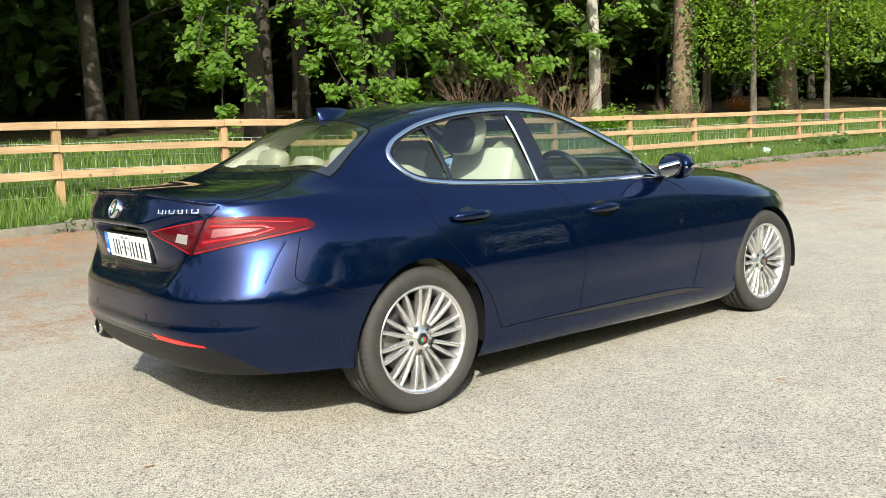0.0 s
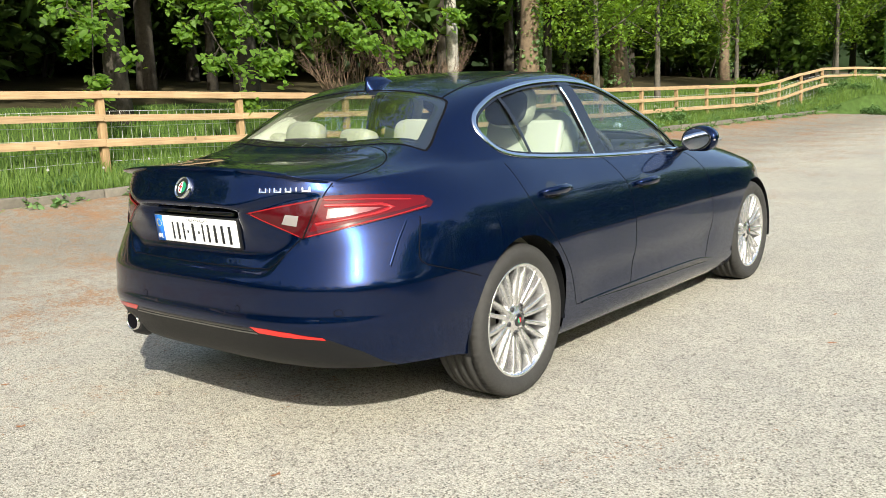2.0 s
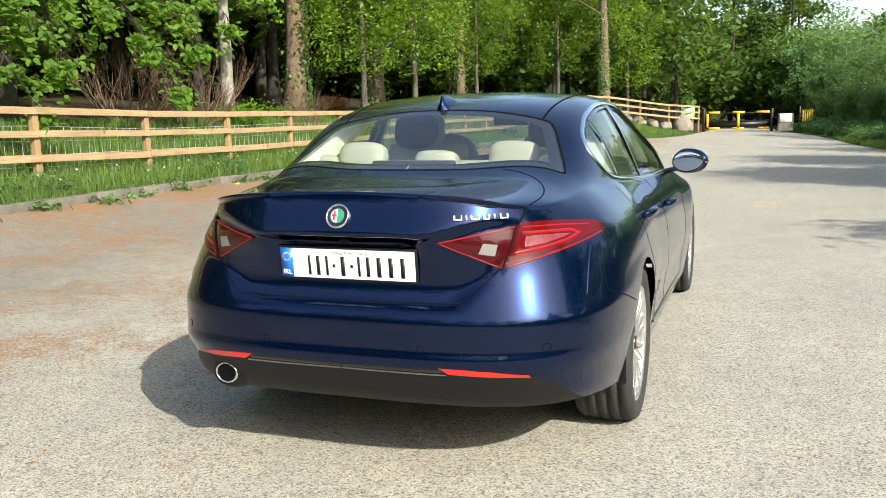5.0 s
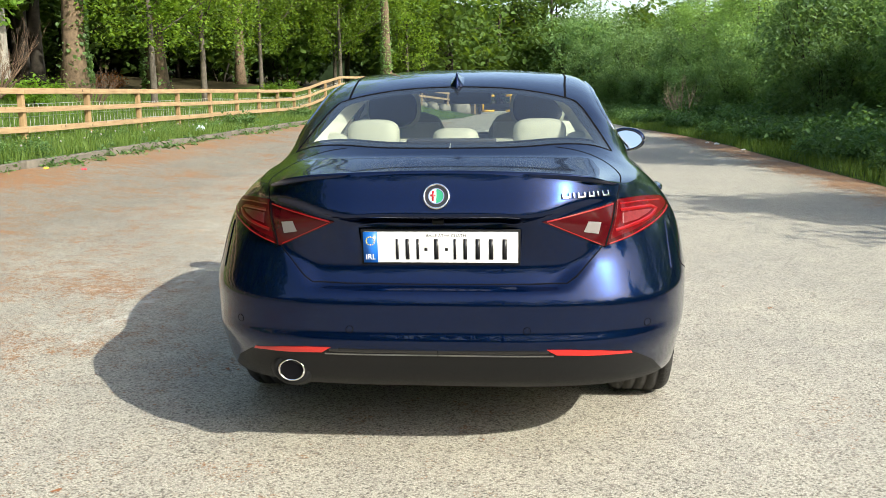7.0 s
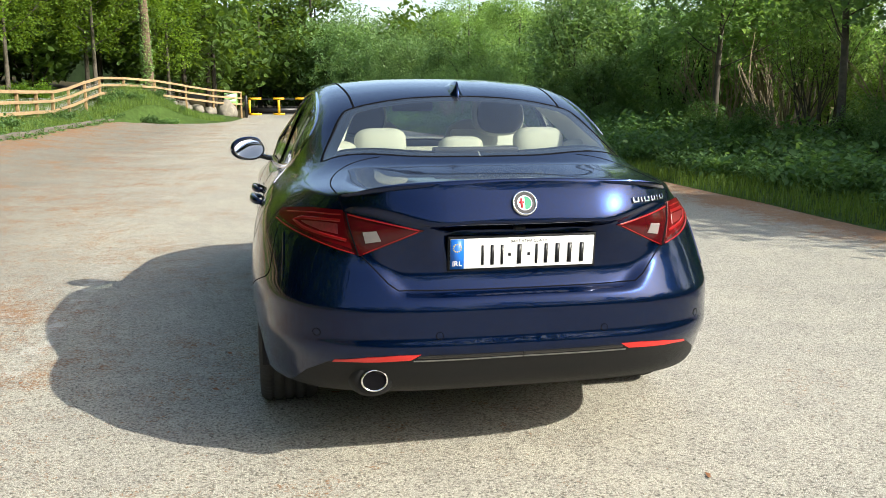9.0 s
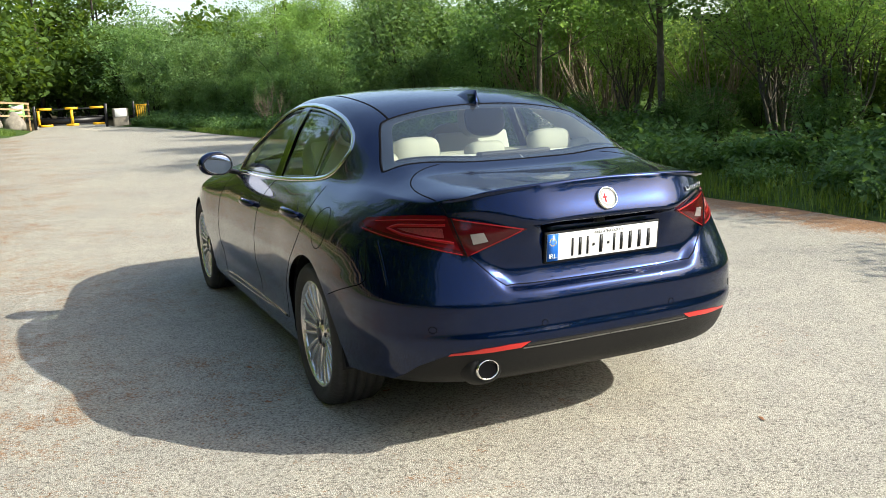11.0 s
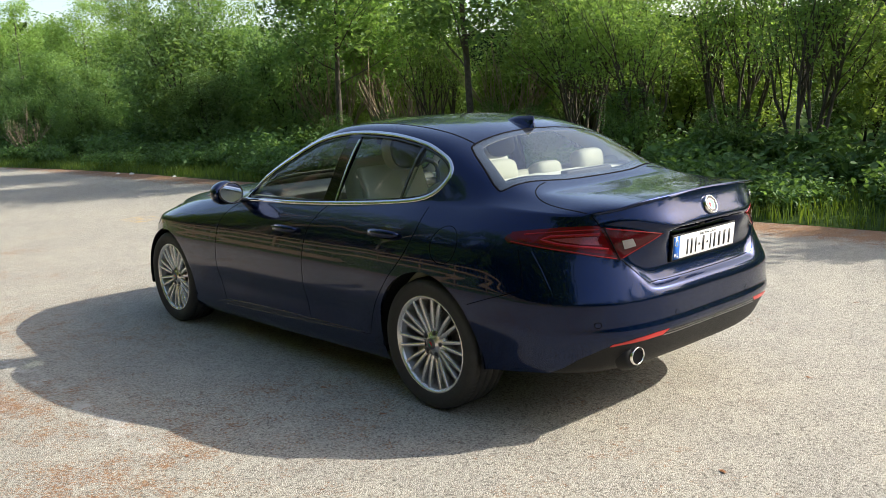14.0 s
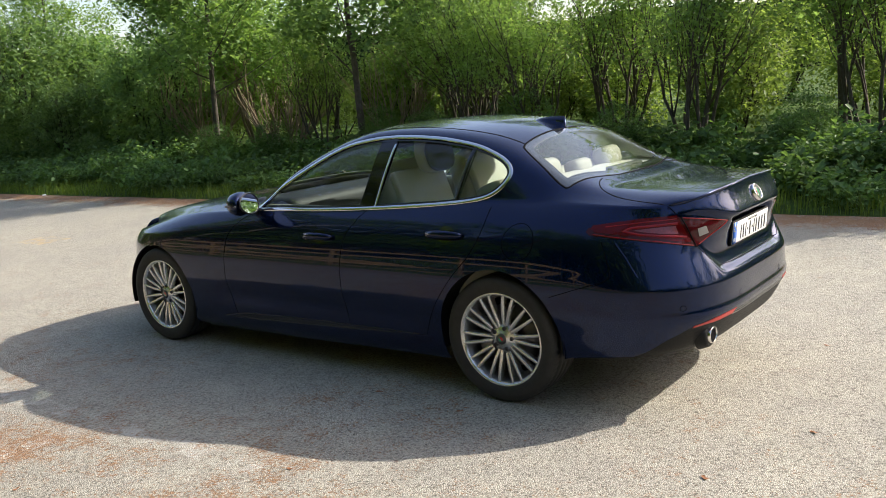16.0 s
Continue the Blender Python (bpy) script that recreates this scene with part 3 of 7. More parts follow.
skin_part("rear_window", glass_rear, GLASS_R, "large raked rear window")
skin_part("windscreen", glass_front, GLASS_W)
for d in (door_f, door_r):
    for o in skin_part("front_door" if d is door_f else "rear_door", d, PAINT, both=False):
        line_inside(o, "door_inner", TRIMDARK)
line_inside(skin_part("body_shell", bmb, PAINT, "dark blue metallic painted body"), "inner_lining", TRIMGREY, above=0.86)
skin_part("boot_lid", boot, PAINT, "dark blue boot lid with a sharp lip")
line_inside(skin_part("rear_valance", valance, BLACKPL, "matt black plastic lower bumper"), "valance_back", BLACKPL, 0.006)

# shut lines
for line, way, wd in (
    (spline2([(0.905, 0.965), (0.97, 0.90), (1.035, 0.80), (1.062, 0.65), (1.06, 0.45), (1.035, 0.275)], 5, False), "side", 0.004),
    (spline2([(2.03, 0.245), (2.085, 0.45), (2.085, 0.62), (2.05, 0.78), (1.95, 0.875), (1.84, 0.925)], 5, False), "side", 0.004),
    (spline2([(0.47, 0.303), (0.75, 0.288), (1.035, 0.272), (1.5, 0.258), (2.03, 0.243)], 5, False), "side", 0.0035),
    (spline2([(0.47, 0.305), (0.42, 0.42), (0.34, 0.54), (0.24, 0.66), (0.14, 0.77), (0.085, 0.88), (0.075, 0.99)], 5, False), "side", 0.004),
    ([(0.002, 0.671), (0.30, 0.672), (0.428, 0.676), (0.462, 0.70), (0.546, 0.79)], "rear", 0.005),
    ([(0.597, 0.93), (0.612, 0.985)], "rear", 0.006),
    (LID_EDGE, "top", 0.006),
    (spline2([(-0.555, 0.845), (-0.585, 0.77), (-0.607, 0.70), (-0.588, 0.672), (-0.53, 0.652), (-0.44, 0.625), (-0.318, 0.584)], 4, False), "side", 0.0045),
    ([(0.47, 0.05), (0.475, 0.2), (0.49, 0.45), (0.495, 0.8), (0.505, 1.1), (0.545, 1.3)], "top", 0.012),
):
    both_sides("shut_line", strip(line, way, wd, 0.0008), GAPMAT)
both_sides("corner_crease", strip(spline2([(-0.612, 0.835), (-0.662, 0.772), (-0.70, 0.715), (-0.722, 0.682)], 5, False), "side", 0.012, 0.003), PAINT, label="sharp pressed crease at the rear corner")
flap = strip([(-0.135 + 0.088 * math.cos(a * math.pi / 12), 0.835 + 0.086 * math.sin(a * math.pi / 12)) for a in range(24)], "side", 0.004, 0.0006, True)
part("fuel_flap_gap", flip_x(flap), GAPMAT, car)

# black sheet on the sill paints the pocket's shade, with raised folded edges
POCKET = spline2([(2.14, 0.250), (1.98, 0.272), (1.70, 0.284), (1.2, 0.293), (0.56, 0.298), (0.9, 0.283), (1.38, 0.265), (1.8, 0.252), (2.05, 0.243)], 4)
both_sides("sill_pocket", patch(POCKET, "side", 0.0012, 0.03), GLOSSBLK)
both_sides("sill_edge", strip(spline2([(2.15, 0.247), (1.98, 0.274), (1.70, 0.287), (1.2, 0.296), (0.53, 0.300)], 5, False), "side", 0.009, 0.006), PAINT)
both_sides("sill_lower_edge", strip(spline2([(2.05, 0.241), (1.8, 0.250), (1.38, 0.263), (0.9, 0.281), (0.56, 0.297)], 5, False), "side", 0.007, 0.004), PAINT)

# side windows: three panes a side, set into a chrome frame
B1, B2 = [(0.795, 1.345), (0.855, 0.95)], [(0.905, 1.36), (0.985, 0.94)]


def clip(poly, a, b, keep_left):
    out = []
    f = lambda p: ((b[0] - a[0]) * (p[1] - a[1]) - (b[1] - a[1]) * (p[0] - a[0])) * (1 if keep_left else -1)
    for p, q in zip(poly, poly[1:] + poly[:1]):
        if f(p) >= 0:
            out.append(p)
        if (f(p) >= 0) != (f(q) >= 0):
            t = f(p) / (f(p) - f(q))
            out.append((p[0] + (q[0] - p[0]) * t, p[1] + (q[1] - p[1]) * t))
    return out


Q0, Q1 = (0.245, 1.36), (0.325, 0.95)
pane_f = clip(DLO_S, B2[0], B2[1], True)
pane_r = clip(clip(DLO_S, B1[0], B1[1], False), Q0, Q1, True)
pane_q = clip(DLO_S, Q0, Q1, False)
pillar = clip(clip(DLO_S, B2[0], B2[1], False), B1[0], B1[1], True)
both_sides("front_side_window", patch(pane_f, "side", -0.010, 0.05), GLASS_S)
both_sides("rear_side_window", patch(pane_r, "side", -0.010, 0.05), GLASS_S)
both_sides("quarter_window", patch(pane_q, "side", -0.010, 0.05), GLASS_S)
both_sides("b_pillar_cover", patch(pillar, "side", -0.002, 0.05), GLOSSBLK)
both_sides("window_chrome_trim", strip(DLO_S, "side", 0.021, 0.005, True), CHROME, label="polished chrome window surround")
both_sides("window_divider", strip([Q0, Q1], "side", 0.022, -0.004), GLOSSBLK)
both_sides("window_edge_trim", strip([(0.80, 1.31), (0.862, 0.965)], "side", 0.012, 0.0), CHROME)
both_sides("window_seal", strip([(a * 0.985 + 0.012, 1.14 + (b - 1.14) * 0.93) for a, b in DLO_S], "side", 0.02, -0.006, True), GLOSSBLK)
# black print round the rear glass
RG = [(max(a, 0.002), b) for a, b in spline2(REAR_GLASS, 4, False)]
both_sides("glass_border", strip([(max(a * 0.955, 0.002), b - (0.014 if b > 0 else -0.026 if b < -0.3 else 0)) for a, b in RG], "top", 0.066, -0.0035), GLOSSBLK)
both_sides("glass_seal", strip(RG, "top", 0.012, 0.001), GAPMAT)


# tail lamps
LAMP = [(0.283, 0.884), (0.40, 0.912), (0.52, 0.934), (0.66, 0.927), (0.80, 0.912), (0.868, 0.903), (0.882, 0.888), (0.868, 0.872), (0.78, 0.857), (0.62, 0.826), (0.464, 0.790), (0.38, 0.833)]
JOINT = [(0.515, 0.936), (0.467, 0.789)]
lamp_in = clip(LAMP, JOINT[0], JOINT[1], False)
lamp_out = clip(LAMP, JOINT[0], JOINT[1], True)


def shrink(poly, k, dx=0.0, dz=0.0):
    cx, cz = sum(p[0] for p in poly) / len(poly), sum(p[1] for p in poly) / len(poly)
    return [(cx + (x - cx) * k + dx, cz + (z - cz) * k + dz) for x, z in poly]


for s in (1, -1):
    lamp = part("tail_lamp", patch(LAMP, "round", 0.004, 0.012) if s > 0 else flip_x(patch(LAMP, "round", 0.004, 0.012)), REDDARK, car, "slim red tail lamp wrapped round the corner")
    if s < 0:
        lamp.data.materials.clear()
        lamp.data.materials.append(REDDARK)

    def on_lamp(name, me, mat, label=""):
        part(name, me if s > 0 else flip_x(me), mat, lamp, label)
    on_lamp("red_band", patch(shrink(lamp_out, 0.9, -0.004, 0.012), "round", 0.0055, 0.012), REDLENS)
    on_lamp("light_guide", strip([(0.505, 0.84), (0.56, 0.848), (0.68, 0.866), (0.74, 0.884), (0.70, 0.897), (0.60, 0.902), (0.53, 0.905)], "round", 0.013, 0.0075), REDBRIGHT, "glowing-red light guide strip")
    on_lamp("lower_guide", strip([(0.48, 0.797), (0.62, 0.832), (0.78, 0.862), (0.855, 0.876)], "round", 0.005, 0.0066), REDBRIGHT)
    on_lamp("upper_guide", strip([(0.295, 0.884), (0.40, 0.907), (0.506, 0.927)], "round", 0.005, 0.0066), REDBRIGHT)
    on_lamp("inner_guide", strip([(0.30, 0.879), (0.38, 0.838), (0.455, 0.797)], "round", 0.0035, 0.0066), REDBRIGHT)
    on_lamp("reversing_light", patch([(0.402, 0.845), (0.447, 0.835), (0.455, 0.872), (0.415, 0.878)], "round", 0.0066, 0.012), CLEARLENS, "clear reversing light lens")
    on_lamp("top_guide", strip([(0.53, 0.925), (0.66, 0.918), (0.80, 0.905)], "round", 0.006, 0.0066), REDBRIGHT)
    on_lamp("inner_reflector", patch([(0.535, 0.858), (0.60, 0.864), (0.665, 0.876), (0.70, 0.885), (0.655, 0.889), (0.58, 0.893), (0.54, 0.893)], "round", 0.007, 0.012), plain("pink_reflector", (0.16, 0.016, 0.02), 0.3, 0.0, coat=0.6, var=0.5, scale=90), "pale ribbed reflector behind the red lens")
    on_lamp("lamp_joint", strip(JOINT, "round", 0.005, 0.0075), GAPMAT)

# rear fittings
both_sides("rear_reflector", patch([(0.362, 0.463), (0.395, 0.442), (0.50, 0.436), (0.655, 0.428), (0.648, 0.437), (0.54, 0.453), (0.44, 0.461)], "rear", 0.003, 0.012), REFLECTOR, label="thin red reflector")
# grey metal strip paints the glint along a facet of the valance
both_sides("valance_strip", strip([(0.002, 0.4385), (0.385, 0.437)], "rear", 0.005, 0.0025), plain("facet_glint", (0.3, 0.3, 0.3), 0.35, 1.0))
both_sides("valance_band", strip([(0.002, 0.449), (0.37, 0.451)], "rear", 0.013, 0.001), GLOSSBLK)
for x, z in ((0.296, 0.525), (0.705, 0.53)):
    both_sides("parking_sensor", patch([(x + 0.011 * math.cos(a), z + 0.011 * math.sin(a)) for a in [i * math.pi / 6 for i in range(12)]], "rear", 0.0012, 0.01), PAINT)
    both_sides("sensor_ring", strip([(x + 0.0125 * math.cos(a), z + 0.0125 * math.sin(a)) for a in [i * math.pi / 6 for i in range(12)]], "rear", 0.003, 0.001, True, 0.01), GAPMAT)
p0, n0 = onto((0.02, 0.878), "rear")
b = bmesh.new()
box(b, 0.04, 0.03, 0.016, pose(0.0, p0.y - 0.006, 0.879), 0.005)
part("reversing_camera", b, BLACKPL, car)

plate = thing("number_plate", "white number plate with a blue band, screwed to the boot lid", "", pose(0.008, -0.958, 0.797, 6, 0, 0))
plate.parent = car
b = bmesh.new()
box(b, 0.532, 0.012, 0.122, None, 0.003)
part("plate_frame", b, BLACKPL, plate)
b = bmesh.new()
box(b, 0.516, 0.006, 0.106, pose(0, -0.006, 0), 0.0015)
part("plate_face", b, PLATEWHITE, plate)
b = bmesh.new()
box(b, 0.048, 0.002, 0.106, pose(-0.234, -0.0095, 0))
part("blue_band", b, PLATEBLUE, plate, "blue end band with a ring of stars")
b = bmesh.new()
for i in range(12):
    a = i * math.pi / 6
    box(b, 0.004, 0.001, 0.004, pose(-0.234 + 0.014 * math.cos(a), -0.0108, 0.022 + 0.014 * math.sin(a)))
part("star_ring", b, plain("star_yellow", (0.8, 0.6, 0.05), 0.5), plate)
irl = bpy.data.curves.new("country_letters", "FONT")
irl.body, irl.size, irl.align_x, irl.extrude = "IRL", 0.026, "CENTER", 0.0004
irl_ob = part("country_letters", irl, PLATEWHITE, plate)
irl_ob.matrix_basis = pose(-0.234, -0.011, -0.042, 90, 0, 0)
x = -0.155
for wd in (0.022, 0.03, 0.022, 0.016, 0.036, 0.016, 0.022, 0.03, 0.036, 0.036, 0.036):
    b = bmesh.new()
    tall = 0.07 if wd != 0.016 else 0.011
    box(b, wd * (0.62 if wd == 0.016 else 0.40), 0.0016, tall, pose(x + wd / 2, -0.0098, -0.006))
    part("plate_mark", b, INK, plate)
    x += wd + 0.0085
town = bpy.data.curves.new("plate_caption", "FONT")
town.body, town.size, town.align_x, town.extrude = "BAILE \u00c1THA CLIATH", 0.0145, "CENTER", 0.0003
town_ob = part("plate_caption", town, INK, plate)
town_ob.matrix_basis = pose(0.02, -0.0095, 0.036, 90, 0, 0)

# round boot badge in plain colours
bp0, bn0 = onto((0.001, 0.968), "rear")
badge = thing("boot_badge", "round chrome-rimmed enamel badge on the boot lid", "", Matrix.Translation(Vector((0, bp0.y, bp0.z)) + bn0 * 0.006) @ pose(0, 0, 0, 90 - math.degrees(math.asin(bn0.z)), 0, 0))
badge.parent = car
vs_, fs_ = lathe([(0.0, -0.002), (0.036, -0.002), (0.037, 0.006), (0.0405, 0.009), (0.044, 0.006), (0.045, -0.006)], 48, "z")
part("badge_rim", mesh_of("badge_rim", vs_, fs_), CHROME, badge)


def disc(r0, r1, a0, a1, z, n=24):
    vs = []
    for i in range(n + 1):
        a = a0 + (a1 - a0) * i / n
        vs += [(r0 * math.cos(a), r0 * math.sin(a), z), (r1 * math.cos(a), r1 * math.sin(a), z)]
    return mesh_of("disc", vs, [(2 * i, 2 * i + 1, 2 * i + 3, 2 * i + 2) for i in range(n)])


part("badge_ring", disc(0.024, 0.037, 0, 2 * math.pi, 0.004, 48), INK, badge)
part("badge_inner_rim", disc(0.0235, 0.0265, 0, 2 * math.pi, 0.005, 48), CHROME, badge)
part("badge_field", disc(0, 0.024, -math.pi / 2, math.pi / 2, 0.0042), BADGE_G, badge)
part("badge_field", disc(0, 0.024, math.pi / 2, 1.5 * math.pi, 0.0042), BADGE_W, badge)
b = bmesh.new()
box(b, 0.007, 0.034, 0.001, pose(-0.011, 0, 0.005))
box(b, 0.018, 0.007, 0.001, pose(-0.011, 0.002, 0.0052))
part("badge_cross", b, BADGE_R, badge)

# model name as plain chrome bars
script = thing("chrome_lettering", "row of small chrome bars on the boot lid", "")
script.parent = car
for i, wd in enumerate((0.03, 0.008, 0.03, 0.024, 0.008, 0.032)):
    x = 0.405 + sum((0.03, 0.008, 0.03, 0.024, 0.008, 0.032)[:i]) + 0.0065 * i
    p0, n0 = onto((x + wd / 2, 0.966), "rear")
    b = bmesh.new()
    if wd < 0.01:
        box(b, 0.005, 0.006, 0.018, None, 0.0012)
    else:
        box(b, wd, 0.006, 0.006, pose(0, 0, -0.0068), 0.0012)
        box(b, 0.005, 0.006, 0.018, pose(-wd / 2 + 0.003, 0, 0), 0.0012)
        box(b, 0.005, 0.006, 0.018, pose(wd / 2 - 0.003, 0, 0), 0.0012)
    o = part("chrome_bar", b, CHROME, script)
    o.matrix_basis = Matrix.Translation(p0 + n0 * 0.004) @ pose(0, 0, 0, -math.degrees(math.asin(n0.z)), 0, math.degrees(math.atan2(n0.x, -n0.y)))

# exhaust tail pipe
ep0, en0 = onto((0.514, 0.362), "rear")
at_pipe = pose(-0.514, ep0.y - 0.006, 0.362) @ Matrix.Diagonal((1.12, 1, 0.95, 1))
part("exhaust_pipe", mesh_of("exhaust_pipe", *lathe([(0.0355, 0.006), (0.0355, -0.012), (0.0385, -0.017), (0.0425, -0.013), (0.0435, 0.0), (0.043, 0.05)], 40, "y", at_pipe)), CHROME, car, "oval chrome tail pipe")
part("exhaust_bore", mesh_of("exhaust_bore", *lathe([(0.0, -0.009), (0.03, -0.0095), (0.0357, -0.0105)], 40, "y", at_pipe)), GAPMAT, car)
part("exhaust_collar", mesh_of("exhaust_collar", *lathe([(0.044, -0.001), (0.052, -0.004), (0.062, 0.004), (0.08, 0.045)], 40, "y", at_pipe)), BLACKPL, car)

# roof aerial
vs_, fs_ = [], []
for k in range(9):
    t = k / 8
    h = 0.066 * (t ** 0.75)
    y = 0.27 - 0.19 * t
    for j in range(-4, 5):
        q = j / 4
        wd = 0.036 * (1 - t * 0.15)
        vs_.append((wd * q, y - 0.012 * t * (1 - abs(q)), Z_ROOF(y) - 0.006 + h * (1 - abs(q) ** 0.62) ** 1.0 + 0.002))
for k in range(8):
    for j in range(8):
        a = k * 9 + j
        fs_.append((a, a + 1, a + 10, a + 9))
n = len(vs_)
vs_ += [(v[0], v[1] - 0.002, Z_ROOF(v[1]) - 0.008) for v in vs_[-9:]]
for j in range(8):
    fs_.append((n - 9 + j, n - 8 + j, n + j + 1, n + j))
part("roof_aerial", mesh_of("roof_aerial", vs_, fs_), PAINT, car, "blue shark-fin aerial")

# door handles
for y, z in ((0.31, 0.858), (1.235, 0.812)):
    p0, n0 = onto((y, z), "side")
    vs_, fs_ = tube([(0.004, -0.12, -0.004), (0.034, -0.09, 0.0), (0.05, -0.03, 0.003), (0.05, 0.04, 0.003), (0.04, 0.09, 0.0), (0.004, 0.12, -0.004)], [0.009, 0.017, 0.0205, 0.0205, 0.0165, 0.008], 10)
    me = mesh_of("door_handle", [Vector((v.x * 0.8, v.y, v.z * 1.05)) + p0 for v in vs_], fs_)
    both_sides("door_handle", me, PAINT)
    cup = [(y - 0.005 + 0.055 * math.cos(a * math.pi / 10), z - 0.004 + 0.042 * math.sin(a * math.pi / 10)) for a in range(20)]
    both_sides("handle_recess", patch(cup, "side", 0.0012, 0.02), GLOSSBLK)

# door mirrors
for s in (1, -1):
    mir = thing("door_mirror", "blue door mirror with a black foot", "")
    mir.parent = car
    b = bmesh.new()
    bmesh.ops.create_uvsphere(b, u_segments=28, v_segments=18, radius=1.0)
    for v in b.verts:
        x, y, z = v.co
        y2 = y * (0.085 if y > 0 else 0.045)
        v.co = (s * (0.972 + 0.118 * (abs(x) ** 0.85 * (1 if x > 0 else -1))), 1.80 + y2 - 0.03 * x, 1.0 + 0.079 * (abs(z) ** 0.85 * (1 if z > 0 else -1)) * (1 - 0.12 * x))
    if s < 0:
        bmesh.ops.reverse_faces(b, faces=b.faces)
    turn_in = Matrix.Translation((s * 0.955, 1.79, 1.0)) @ pose(0, 0, 0, 0, 0, -12 * s) @ Matrix.Diagonal((0.90, 1, 0.93, 1)) @ Matrix.Translation((s * -0.965, -1.79, -1.0))
    bmesh.ops.transform(b, matrix=turn_in, verts=b.verts)
    part("mirror_housing", b, PAINT, mir)
    pts = [(0.103 * math.cos(a), 0.066 * math.sin(a) * (1 - 0.12 * math.cos(a))) for a in [i * math.pi / 16 for i in range(32)]]
    vs_ = [turn_in @ Vector((s * (0.974 + x), 1.731 - 0.035 * x + 0.21 * z, 1.0 + z)) for x, z in pts]
    part("mirror_glass", mesh_of("mirror_glass", vs_, [tuple(range(32)) if s > 0 else tuple(range(32))[::-1]], False), MIRRORM, mir, "oval mirror glass")
    part("mirror_rim", mesh_of("mirror_rim", *tube([(v[0], v[1] + 0.001, v[2]) for v in vs_], 0.006, 6, True)), GLOSSBLK, mir)
    b = bmesh.new()
    box(b, 0.15, 0.08, 0.03, pose(s * 0.85, 1.82, 0.945, 0, s * -14, 0), 0.01)
    part("mirror_foot", b, GLOSSBLK, mir)
    b = bmesh.new()
    box(b, 0.014, 0.09, 0.012, pose(s * 1.077, 1.80, 0.995, 0, 0, s * 8), 0.004)
    bmesh.ops.transform(b, matrix=turn_in, verts=b.verts)
    part("indicator_strip", b, CLEARLENS, mir)

# wheels
GOLD = plain("caliper_grey", (0.25, 0.24, 0.22), 0.4, 0.6)


